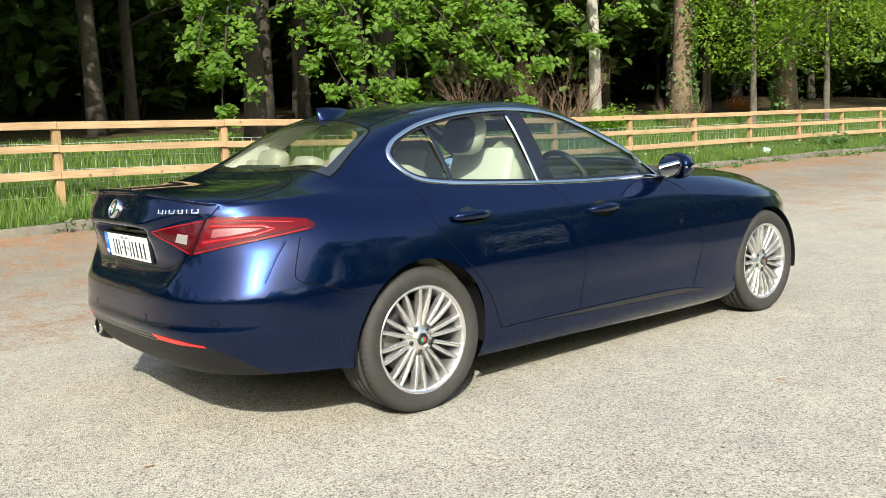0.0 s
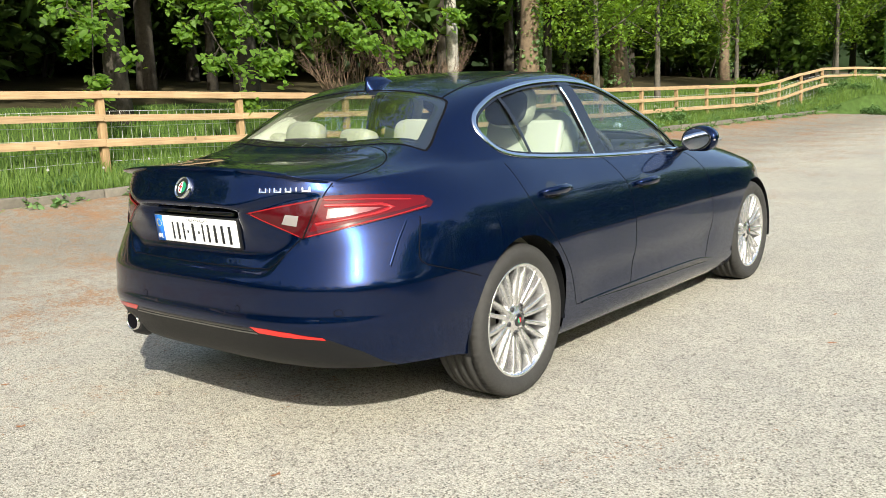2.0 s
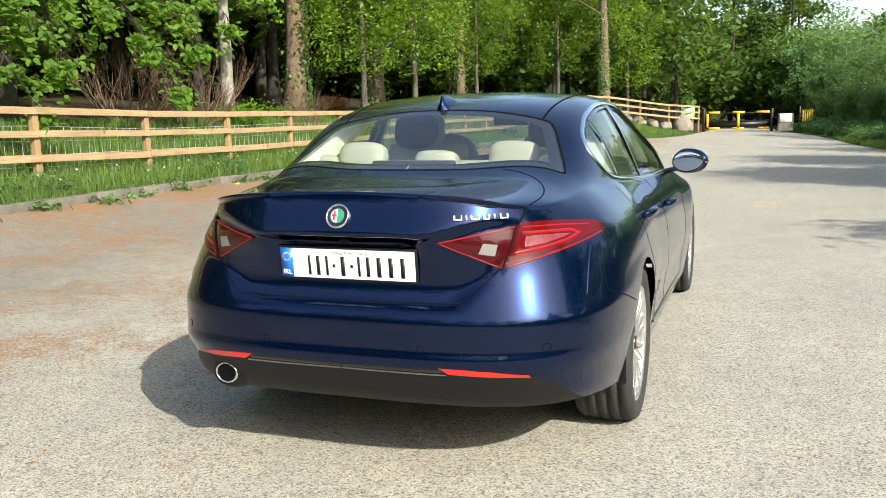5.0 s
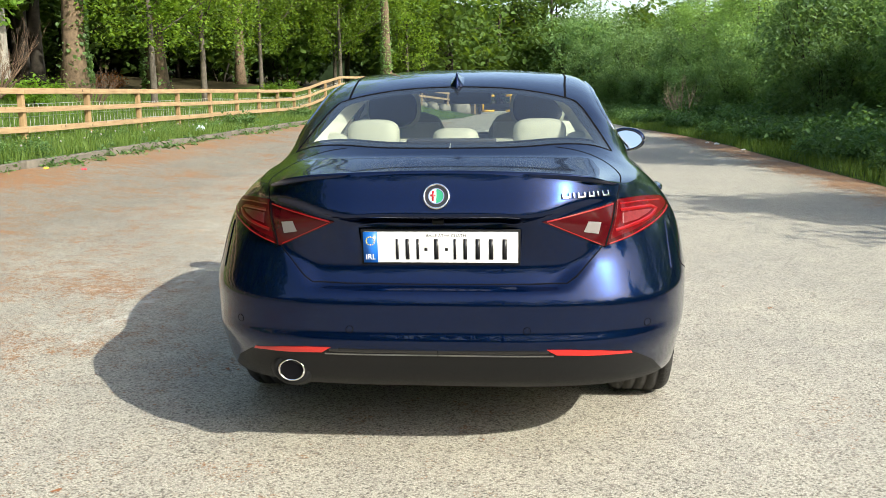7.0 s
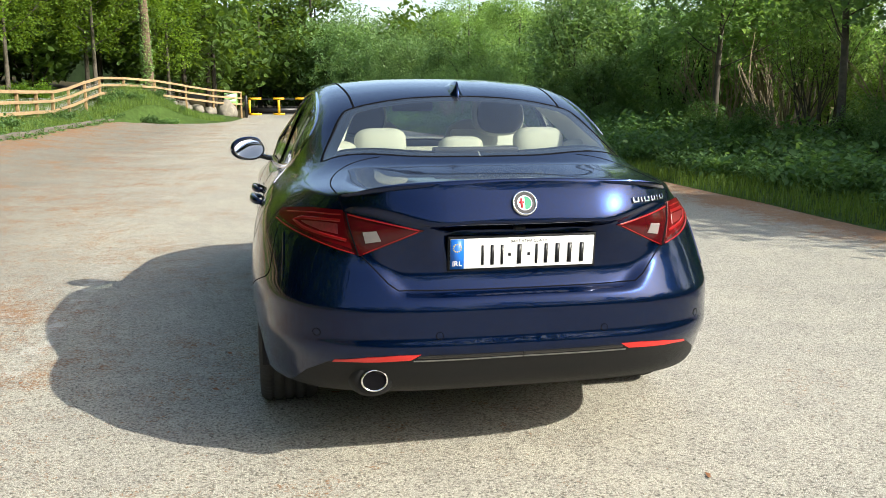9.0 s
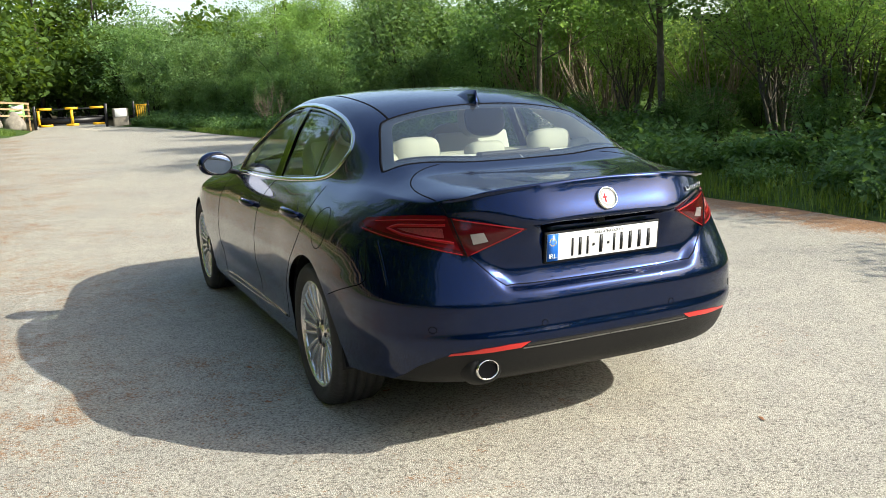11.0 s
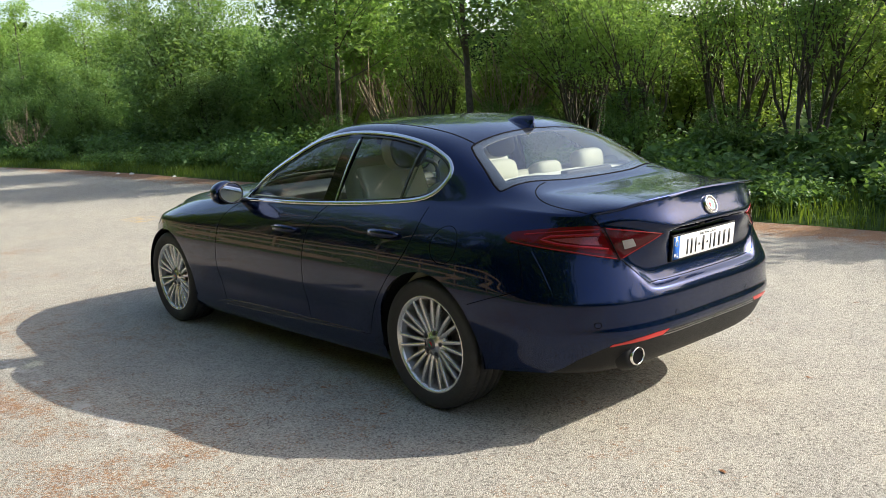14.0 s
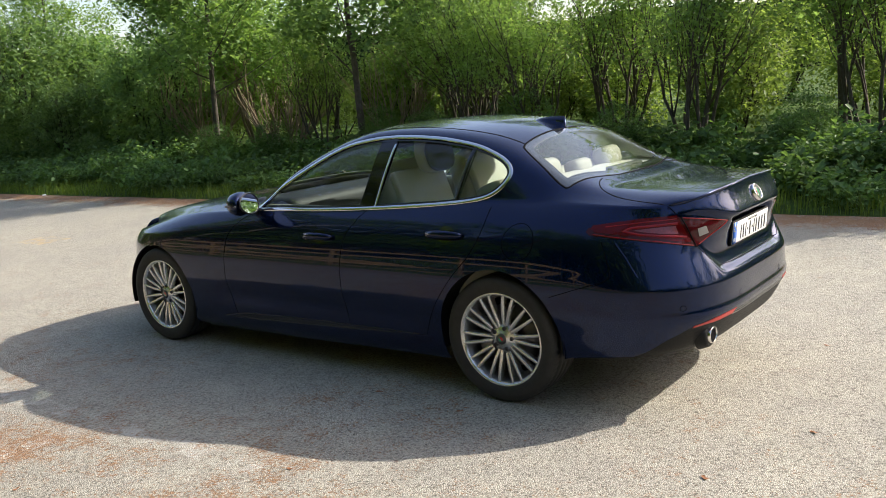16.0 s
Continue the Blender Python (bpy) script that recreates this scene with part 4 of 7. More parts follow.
def wheel(tw):
    w = thing("wheel", "silver multi-spoke alloy wheel with a low road tyre", "")
    hw = tw / 2
    prof = [(0.236, -hw * 0.86), (0.262, -hw * 0.97), (0.29, -hw), (0.312, -hw * 0.96), (0.325, -hw * 0.82)]
    for g in (-0.55, -0.18, 0.18, 0.55):
        prof += [(0.330, hw * (g - 0.055)), (0.322, hw * (g - 0.045)), (0.322, hw * (g + 0.045)), (0.330, hw * (g + 0.055))]
    prof += [(0.325, hw * 0.82), (0.312, hw * 0.96), (0.29, hw), (0.262, hw * 0.97), (0.244, hw * 0.88), (0.236, hw * 0.84)]
    tv, tf = lathe(prof, 216)
    for i, v in enumerate(tv):
        # cross cuts in the shoulders of the tread
        if (i // len(prof)) % 3 == 0 and abs(v.x) > hw * 0.58 and math.hypot(v.y, v.z) > 0.318:
            v.y, v.z = v.y * 0.988, v.z * 0.988
    part("tyre", mesh_of("tyre", tv, tf), RUBBER, w, "black rubber road tyre with cut tread")
    rim = part("rim", mesh_of("rim", *lathe([(0.226, hw * 0.74), (0.228, hw * 0.80), (0.236, hw * 0.885), (0.243, hw * 0.90), (0.247, hw * 0.86), (0.243, hw * 0.8)], 72)), ALLOY, w)
    part("barrel", mesh_of("barrel", *lathe([(0.238, -hw * 0.85), (0.222, -hw * 0.8), (0.205, -hw * 0.3), (0.205, hw * 0.2), (0.216, hw * 0.62), (0.226, hw * 0.75)], 72)), ALLOY_MID, rim)
    xo = hw * 0.78
    for i in range(10):
        a = 2 * math.pi * i / 10
        long = i % 2 == 0
        r0 = 0.060 if long else 0.074
        vs_, fs_ = [], []
        # two straight legs that close in a narrow loop at the hub
        for sgn in (-1, 1):
            n = 12
            base_i = len(vs_)
            for k in range(n + 1):
                t = k / n
                r = r0 + (0.2335 - r0) * t
                off = 0.0075 + 0.0215 * t ** 0.8
                wd = 0.0088 + 0.0012 * math.sin(t * math.pi) - 0.0012 * t
                xx = xo - 0.014 + 0.018 * math.sin(t * math.pi / 2)
                e = Vector((0, math.cos(a), math.sin(a)))
                tn = Vector((0, -math.sin(a), math.cos(a)))
                c = Vector((xx, 0, 0)) + e * r + tn * (sgn * off)
                vs_ += [c + tn * wd * 1.15 + Vector((-0.034, 0, 0)), c + tn * wd + Vector((-0.003, 0, 0)), c + tn * wd * 0.72 + Vector((0.0025, 0, 0)), c + Vector((0.0, 0, 0)), c - tn * wd * 0.72 + Vector((0.0025, 0, 0)), c - tn * wd + Vector((-0.003, 0, 0)), c - tn * wd * 1.15 + Vector((-0.034, 0, 0))]
            for k in range(n):
                for j in range(6):
                    q = base_i + k * 7 + j
                    fs_.append((q, q + 7, q + 8, q + 1))
            q = base_i + n * 7
            fs_.append(tuple(range(q, q + 7)))
        part("spoke", mesh_of("spoke", vs_, fs_), ALLOY, w)
    part("hub", mesh_of("hub", *lathe([(0.0, xo - 0.004), (0.030, xo - 0.004), (0.034, xo - 0.008), (0.058, xo - 0.016), (0.075, xo - 0.022), (0.08, xo - 0.05)], 40)), ALLOY, w)
    for i in range(5):
        a = 2 * math.pi * (i + 0.5) / 5
        part("wheel_bolt", mesh_of("wheel_bolt", *lathe([(0.0, 0.004), (0.010, 0.004), (0.011, 0.0), (0.011, -0.01)], 12, "x", pose(xo - 0.014, 0.055 * math.cos(a), 0.055 * math.sin(a)))), ALLOY_DARK, w)
    cap = part("centre_cap", mesh_of("centre_cap", *lathe([(0.0, xo + 0.003), (0.024, xo + 0.003), (0.028, xo), (0.029, xo - 0.006)], 32)), DARKCHROME, w, "badged centre cap in red and green")
    m = pose(xo + 0.0034, 0, 0, 0, 90, 0)
    for q, mat in ((0, BADGE_R), (1, BADGE_G)):
        me = disc(0, 0.013, math.pi * q, math.pi * (q + 1), 0)
        me.transform(m)
        part("cap_emblem", me, mat, w)
    part("brake_disc", mesh_of("brake_disc", *lathe([(0.06, hw * 0.05), (0.165, hw * 0.05), (0.165, -hw * 0.1)], 48)), DARKCHROME, w)
    b = bmesh.new()
    box(b, 0.05, 0.10, 0.07, pose(hw * 0.1, -0.13, 0.03), 0.012)
    part("brake_caliper", b, GOLD, w)
    part("wheel_back", mesh_of("wheel_back", *lathe([(0.0, -hw * 0.5), (0.215, -hw * 0.5)], 32)), GAPMAT, w)
    return w


w_rear = wheel(0.245)
w_front = wheel(0.225)
for wob, x, y, z, rot in ((w_rear, 0.787, 0, 0.330, 11), (w_rear, -0.787, 0, 0.330, 40), (w_front, 0.79, 2.82, 0.330, 27), (w_front, -0.79, 2.82, 0.330, 52)):
    m = pose(x, y, z) @ (Matrix.Identity(4) if x > 0 else pose(0, 0, 0, 0, 0, 180)) @ pose(0, 0, 0, rot)
    if wob.parent is None:
        wob.parent = car
        wob.matrix_basis = m
    else:
        copy_thing(wob, m)
for y, z, r in ((0.0, 0.335, 0.37), (2.82, 0.325, 0.366)):
    for s in (1, -1):
        vs_, fs_ = [], []
        for i in range(31):
            a = math.radians(-12 + 204 * i / 30)
            for x in (0.50, 0.895):
                vs_.append((s * x, y + r * math.cos(a), max(z + r * math.sin(a), 0.16)))
        for i in range(30):
            fs_.append((2 * i, 2 * i + 1, 2 * i + 3, 2 * i + 2))
        fs_.append(tuple(range(0, 62, 2)))
        part("wheel_well", mesh_of("wheel_well", vs_, fs_), BLACKPL, car)
b = bmesh.new()
box(b, 1.0, 3.6, 0.10, pose(0, 1.55, 0.25), 0.03)
box(b, 1.66, 1.75, 0.10, pose(0, 1.40, 0.21), 0.02)
box(b, 1.2, 0.4, 0.10, pose(0, -0.55, 0.42), 0.03)
part("underbody", b, GAPMAT, car)

# ---- cabin ----
b = bmesh.new()
box(b, 1.30, 2.3, 0.10, pose(0, 0.9, 0.40))
part("cabin_floor", b, TRIMDARK, car)
for s in (1, -1):
    b = bmesh.new()
    box(b, 0.05, 1.75, 0.45, pose(s * 0.745, 0.95, 0.74, 0, s * -5, 0), 0.02)
    part("door_card", b, CREAM, car, "cream leather door lining")


def cushion(name, sx, sy, sz, m, parent, mat=None, bev=0.05):
    b = bmesh.new()
    box(b, sx, sy, sz, m, bev, 4)
    return part(name, b, mat or CREAM, parent)


def pad(name, sx, sy, sz, m, parent, mat=None, p=3.6):
    """A stuffed pad: a rounded block with bulging faces."""
    b = bmesh.new()
    bmesh.ops.create_uvsphere(b, u_segments=28, v_segments=16, radius=1.0)
    for v in b.verts:
        c = v.co.normalized()
        k = (abs(c.x) ** p + abs(c.y) ** p + abs(c.z) ** p) ** (-1 / p)
        v.co = Vector((c.x * k * sx / 2, c.y * k * sy / 2, c.z * k * sz / 2))
    bmesh.ops.transform(b, matrix=m, verts=b.verts)
    return part(name, b, mat or CREAM, parent)


for s in (1, -1):
    seat = thing("front_seat", "cream leather front seat with a dark back shell", "", pose(s * 0.37, 0.98, 0.0))
    seat.parent = car
    cushion("seat_base", 0.52, 0.50, 0.16, pose(0, 0.18, 0.58, 8), seat)
    pad("backrest", 0.53, 0.17, 0.66, pose(0, -0.10, 0.88, -20), seat, None, 4.5)
    cushion("back_shell", 0.46, 0.05, 0.56, pose(0, -0.19, 0.88, -20), seat, TRIMGREY, 0.02)
    pad("headrest", 0.28, 0.11, 0.22, pose(0, -0.235, 1.225, -14), seat, None, 3.0)
    pad("headrest_back", 0.25, 0.05, 0.19, pose(0, -0.282, 1.222, -14), seat, TRIMDARK, 2.8)
bench = thing("rear_bench", "cream leather rear bench with three headrests", "")
bench.parent = car
cushion("seat_base", 1.25, 0.5, 0.18, pose(0, 0.45, 0.55, 6), bench)
cushion("backrest", 1.26, 0.16, 0.56, pose(0, 0.12, 0.82, -22), bench)
for x, wd, zz in ((-0.36, 0.215, 1.128), (0.36, 0.215, 1.128), (0.0, 0.185, 1.106)):
    pad("headrest", wd + 0.012, 0.115, 0.13 if x else 0.095, pose(x, 0.0, zz - 0.006, -14), bench, None, 3.4)
for x in (-0.55, 0.55):
    pad("shoulder_bolster", 0.18, 0.13, 0.12, pose(x, -0.02, 1.075, -14), bench, None, 2.6)
b = bmesh.new()
box(b, 1.16, 0.33, 0.03, pose(0, -0.185, 1.068, 4), 0.01)
part("parcel_shelf", b, TRIMGREY, car, "pale parcel shelf")
b = bmesh.new()
box(b, 0.36, 0.05, 0.03, pose(0, -0.285, 1.105), 0.008)
hb = part("high_brake_light", b, TRIMDARK, car)
b = bmesh.new()
box(b, 0.40, 0.006, 0.012, pose(0, -0.313, 1.096), 0.002)
part("pale_rim", b, TRIMGREY, hb)
b = bmesh.new()
box(b, 1.36, 0.42, 0.26, pose(0, 1.85, 0.86), 0.08, 4)
part("dashboard", b, TRIMDARK, car, "dark dashboard")
wheel_ring = [(0.37 + 0.18 * math.cos(a), 1.50 - 0.07 * math.sin(a), 0.93 + 0.165 * math.sin(a)) for a in [i * math.pi / 16 for i in range(32)]]
part("steering_wheel", mesh_of("steering_wheel", *tube(wheel_ring, 0.017, 8, True)), TRIMDARK, car)
b = bmesh.new()
box(b, 0.34, 0.03, 0.05, pose(0.37, 1.51, 0.93), 0.01)
box(b, 0.1, 0.2, 0.1, pose(0.37, 1.6, 0.92), 0.03)
part("steering_boss", b, TRIMDARK, car)
b = bmesh.new()
box(b, 0.24, 0.04, 0.07, pose(0, 1.30, 1.27), 0.015)
part("rear_view_mirror", b, TRIMDARK, car)
# roof lining
vs_, fs_ = [], []
ys = [0.2 + 1.06 * i / 16 for i in range(17)]
for y in ys:
    for j in range(-6, 7):
        q = j / 6
        vs_.append((X_RAIL(y) * 1.0 * q, y, Z_ROOF(y) - 0.02 - (Z_ROOF(y) - Z_RAIL(y)) * q * q))
for i in range(16):
    for j in range(12):
        a = i * 13 + j
        fs_.append((a, a + 1, a + 14, a + 13))
part("roof_lining", mesh_of("roof_lining", vs_, fs_), TRIMGREY, car)
# cream pillar trims and header round the rear window
edge_ = spline2([(0.002, 0.06), (0.25, 0.052), (0.455, 0.03), (0.515, -0.02), (0.562, -0.12), (0.605, -0.24), (0.60, -0.285)], 5, False)
vs_ = []
for a, b2 in edge_:
    p0, n0 = onto((a, b2), "top")
    for k in range(5):
        t = k / 4
        vs_.append(p0 - n0 * 0.013 + Vector((-0.085 * t * min(a / 0.5, 1.0) ** 2, 0.28 * t, 0.055 * t - 0.012 * t * t)))
fs_ = [(i * 5 + k, i * 5 + k + 1, i * 5 + k + 6, i * 5 + k + 5) for i in range(len(edge_) - 1) for k in range(4)]
both_sides("pillar_trim", mesh_of("pillar_trim", vs_, fs_), TRIMGREY, label="cream fabric trim round the rear window")
# headlamps
both_sides("headlamp", patch([(3.02, 0.745), (3.2, 0.735), (3.36, 0.68), (3.36, 0.63), (3.22, 0.665), (3.08, 0.70)], "side", 0.003, 0.03), CLEARLENS, label="clear headlamp lens")

# ---- ground and car park ----
XL = pch([(-40, -6.6), (30.5, -6.6), (34, -5.7), (38, -3.1), (41, -2.3), (47, -1.9), (70, -1.6)])
XR = pch([(-40, 5.15), (0, 5.1), (17, 5.2), (22, 5.0), (28, 4.3), (38, 3.6), (44, 2.7), (47, 2.05), (70, 1.8)])


def ground_z(x, y):
    z = 0.0166 * min(max(-2.4 - x, 0.0), 4.2) ** 2
    z *= 1 - 0.45 * smooth01(32, 44, y)
    xl, xr = XL(y), XR(y)
    if x < xl:
        d = xl - x
        z += 0.10 * smooth01(0.0, 0.3, d) + 0.15 * smooth01(0.2, 1.3, d) + 0.85 * smooth01(1.0, 5.5, d) + 0.09 * max(d - 5.5, 0) * (1 if d < 30 else 30 / d)
        z += 0.9 * math.exp(-((x + 6.0) / 1.9) ** 2 - ((y - 36.0) / 3.2) ** 2)
        z += 0.05 * smooth01(0.1, 0.8, d) * noise.noise(Vector((x * 0.8, y * 0.8, 0)))
    elif x > xr:
        d = x - xr
        z += 0.06 * smooth01(0, 0.4, d) + 0.25 * smooth01(0.5, 4, d) + 0.02 * max(d - 4, 0) * (1 if d < 30 else 30 / d)
        z += 0.06 * smooth01(0.1, 0.8, d) * noise.noise(Vector((x * 0.8, y * 0.8, 3)))
    return z


def tarmac_mat():
    m, t, p = nodes("pale_worn_tarmac")
    L = t.links.new
    tc = t.nodes.new("ShaderNodeTexCoord")

    def noi(scale, detail=6, rough=0.6, vec=None):
        n = t.nodes.new("ShaderNodeTexNoise")
        n.inputs["Scale"].default_value, n.inputs["Detail"].default_value, n.inputs["Roughness"].default_value = scale, detail, rough
        L(vec or tc.outputs["Object"], n.inputs["Vector"])
        return n.outputs[0]

    def ramp(src, stops):
        r = t.nodes.new("ShaderNodeValToRGB")
        e = r.color_ramp.elements
        e[0].position, e[0].color = stops[0][0], (*stops[0][1], 1)
        e[1].position, e[1].color = stops[-1][0], (*stops[-1][1], 1)
        for pos, c in stops[1:-1]:
            q = e.new(pos)
            q.color = (*c, 1)
        L(src, r.inputs[0])
        return r.outputs[0]

    def mix(f, a, b, mode="MIX"):
        n = t.nodes.new("ShaderNodeMix")
        n.data_type, n.blend_type = "RGBA", mode
        if isinstance(f, float):
            n.inputs[0].default_value = f
        else:
            L(f, n.inputs[0])
        for k, v in ((6, a), (7, b)):
            if isinstance(v, tuple):
                n.inputs[k].default_value = (*v, 1)
            else:
                L(v, n.inputs[k])
        return n.outputs[2]

    def math_(op, a, b):
        n = t.nodes.new("ShaderNodeMath")
        n.operation = op
        for k, v in ((0, a), (1, b)):
            if isinstance(v, float):
                n.inputs[k].default_value = v
            else:
                L(v, n.inputs[k])
        return n.outputs[0]
    def cells(scale):
        v = t.nodes.new("ShaderNodeTexVoronoi")
        v.inputs["Scale"].default_value = scale
        L(tc.outputs["Object"], v.inputs["Vector"])
        s = t.nodes.new("ShaderNodeSeparateColor")
        L(v.outputs["Color"], s.inputs[0])
        return v, s
    vor, sep = cells(165)
    chips = ramp(sep.outputs[0], [(0.0, (0.12, 0.114, 0.096)), (0.13, (0.30, 0.286, 0.242)), (0.40, (0.40, 0.386, 0.328)), (1.0, (0.495, 0.477, 0.405))])
    joint = ramp(vor.outputs["Distance"], [(0.30, (1.06, 1.06, 1.06)), (0.52, (0.97, 0.97, 0.97)), (0.72, (0.70, 0.69, 0.67))])
    chips = mix(1.0, chips, joint, "MULTIPLY")
    big, bsep = cells(105)
    pits = ramp(bsep.outputs[1], [(0.06, (0.62, 0.61, 0.60)), (0.16, (0.95, 0.93, 0.93)), (0.6, (1.05, 1.05, 1.05))])
    col = mix(1.0, chips, pits, "MULTIPLY")
    broad = ramp(noi(0.55, 5, 0.6), [(0.3, (0.87, 0.87, 0.88)), (0.7, (1.05, 1.04, 1.01))])
    col = mix(1.0, col, broad, "MULTIPLY")
    mid = ramp(noi(4.5, 5, 0.65), [(0.3, (0.90, 0.90, 0.91)), (0.7, (1.05, 1.05, 1.04))])
    col = mix(1.0, col, mid, "MULTIPLY")
    # the dirtier side by the trees
    sx = t.nodes.new("ShaderNodeSeparateXYZ")
    L(tc.outputs["Object"], sx.inputs[0])
    dirt = t.nodes.new("ShaderNodeMapRange")
    dirt.inputs[1].default_value, dirt.inputs[2].default_value = -2.0, -4.4
    L(math_("ADD", sx.outputs[0], math_("MULTIPLY", math_("SUBTRACT", noi(0.7, 4), 0.5), 2.5)), dirt.inputs[0])
    col = mix(dirt.outputs[0], col, mix(1.0, col, (0.60, 0.60, 0.60), "MULTIPLY"))
    # dry needles, thick along the kerb, thin streaks elsewhere
    kerbside = t.nodes.new("ShaderNodeMapRange")
    kerbside.inputs[1].default_value, kerbside.inputs[2].default_value = -5.3, -6.3
    kerbside.inputs[3].default_value, kerbside.inputs[4].default_value = 0.0, 0.17
    L(sx.outputs[0], kerbside.inputs[0])
    left = t.nodes.new("ShaderNodeMapRange")
    left.inputs[1].default_value, left.inputs[2].default_value = 1.0, -2.5
    left.inputs[3].default_value, left.inputs[4].default_value = -0.16, 0.092
    L(sx.outputs[0], left.inputs[0])
    rightv = t.nodes.new("ShaderNodeMapRange")
    rightv.inputs[1].default_value, rightv.inputs[2].default_value = 3.9, 4.8
    rightv.inputs[3].default_value, rightv.inputs[4].default_value = 0.0, 0.55
    L(sx.outputs[0], rightv.inputs[0])
    patch_n = noi(0.9, 6, 0.7)
    fine_n = noi(75, 3, 0.8)
    amount = math_("ADD", math_("ADD", math_("ADD", patch_n, kerbside.outputs[0]), left.outputs[0]), rightv.outputs[0])
    amount = math_("ADD", amount, math_("MULTIPLY", math_("SUBTRACT", noi(6.5, 5, 0.75), 0.5), 0.8))
    amount = math_("ADD", amount, math_("MULTIPLY", math_("SUBTRACT", fine_n, 0.5), 1.5))
    f = t.nodes.new("ShaderNodeMapRange")
    f.inputs[1].default_value, f.inputs[2].default_value = 0.645, 0.76
    L(amount, f.inputs[0])
    needles = ramp(noi(60, 3, 0.7), [(0.3, (0.122, 0.054, 0.022)), (0.5, (0.245, 0.114, 0.044)), (0.72, (0.40, 0.212, 0.086))])
    # worn bay lines
    wear = noi(7, 6, 0.75)

    def band(src, mid, half):
        return math_("LESS_THAN", math_("ABSOLUTE", math_("SUBTRACT", src, mid), 0.0), half)
    wob = math_("ADD", sx.outputs[0], math_("MULTIPLY", math_("SUBTRACT", noi(5, 3), 0.5), 0.10))
    wob_y = math_("ADD", sx.outputs[1], math_("MULTIPLY", math_("SUBTRACT", noi(5, 3), 0.5), 0.08))
    line = math_("MAXIMUM", math_("MULTIPLY", band(wob, -2.08, 0.065), band(sx.outputs[1], 2.0, 1.5)), math_("MULTIPLY", band(wob_y, 1.80, 0.05), band(sx.outputs[0], -2.35, 0.36)))
    worn = t.nodes.new("ShaderNodeMapRange")
    worn.inputs[1].default_value, worn.inputs[2].default_value = 0.47, 0.60
    worn.inputs[4].default_value = 0.5
    L(wear, worn.inputs[0])
    col = mix(math_("MULTIPLY", line, worn.outputs[0]), col, (0.60, 0.585, 0.53))
    spot = math_("MULTIPLY", math_("MULTIPLY", band(wob, 1.5, 0.24), band(wob_y, 8.95, 0.34)), worn.outputs[0])
    col = mix(spot, col, (0.66, 0.42, 0.13))
    fm2 = math_("MULTIPLY", f.outputs[0], 0.85)
    col = mix(fm2, col, needles)
    L(col, p.inputs["Base Color"])
    p.inputs["Roughness"].default_value = 0.88
    p.inputs["Specular IOR Level"].default_value = 0.3
    bp = t.nodes.new("ShaderNodeBump")
    bp.inputs["Strength"].default_value, bp.inputs["Distance"].default_value = 0.7, 0.005
    hsum = math_("ADD", math_("MULTIPLY", vor.outputs["Distance"], -1.0), math_("MULTIPLY", noi(60, 4, 0.7), 0.8))
    L(hsum, bp.inputs["Height"])
    L(bp.outputs[0], p.inputs["Normal"])
    return m


TARMAC = tarmac_mat()
SOIL = plain("woodland_floor", (0.045, 0.038, 0.020), 0.95, spec=0.08, var=0.5, scale=1.5, bump=0.6, bscale=14)
TURF = plain("turf", (0.05, 0.085, 0.02), 0.9, spec=0.08, var=0.4, scale=5, bump=0.6, bscale=40)
CONC = plain("old_concrete", (0.125, 0.112, 0.088), 0.9, var=0.35, scale=9, bump=0.5, bscale=70)


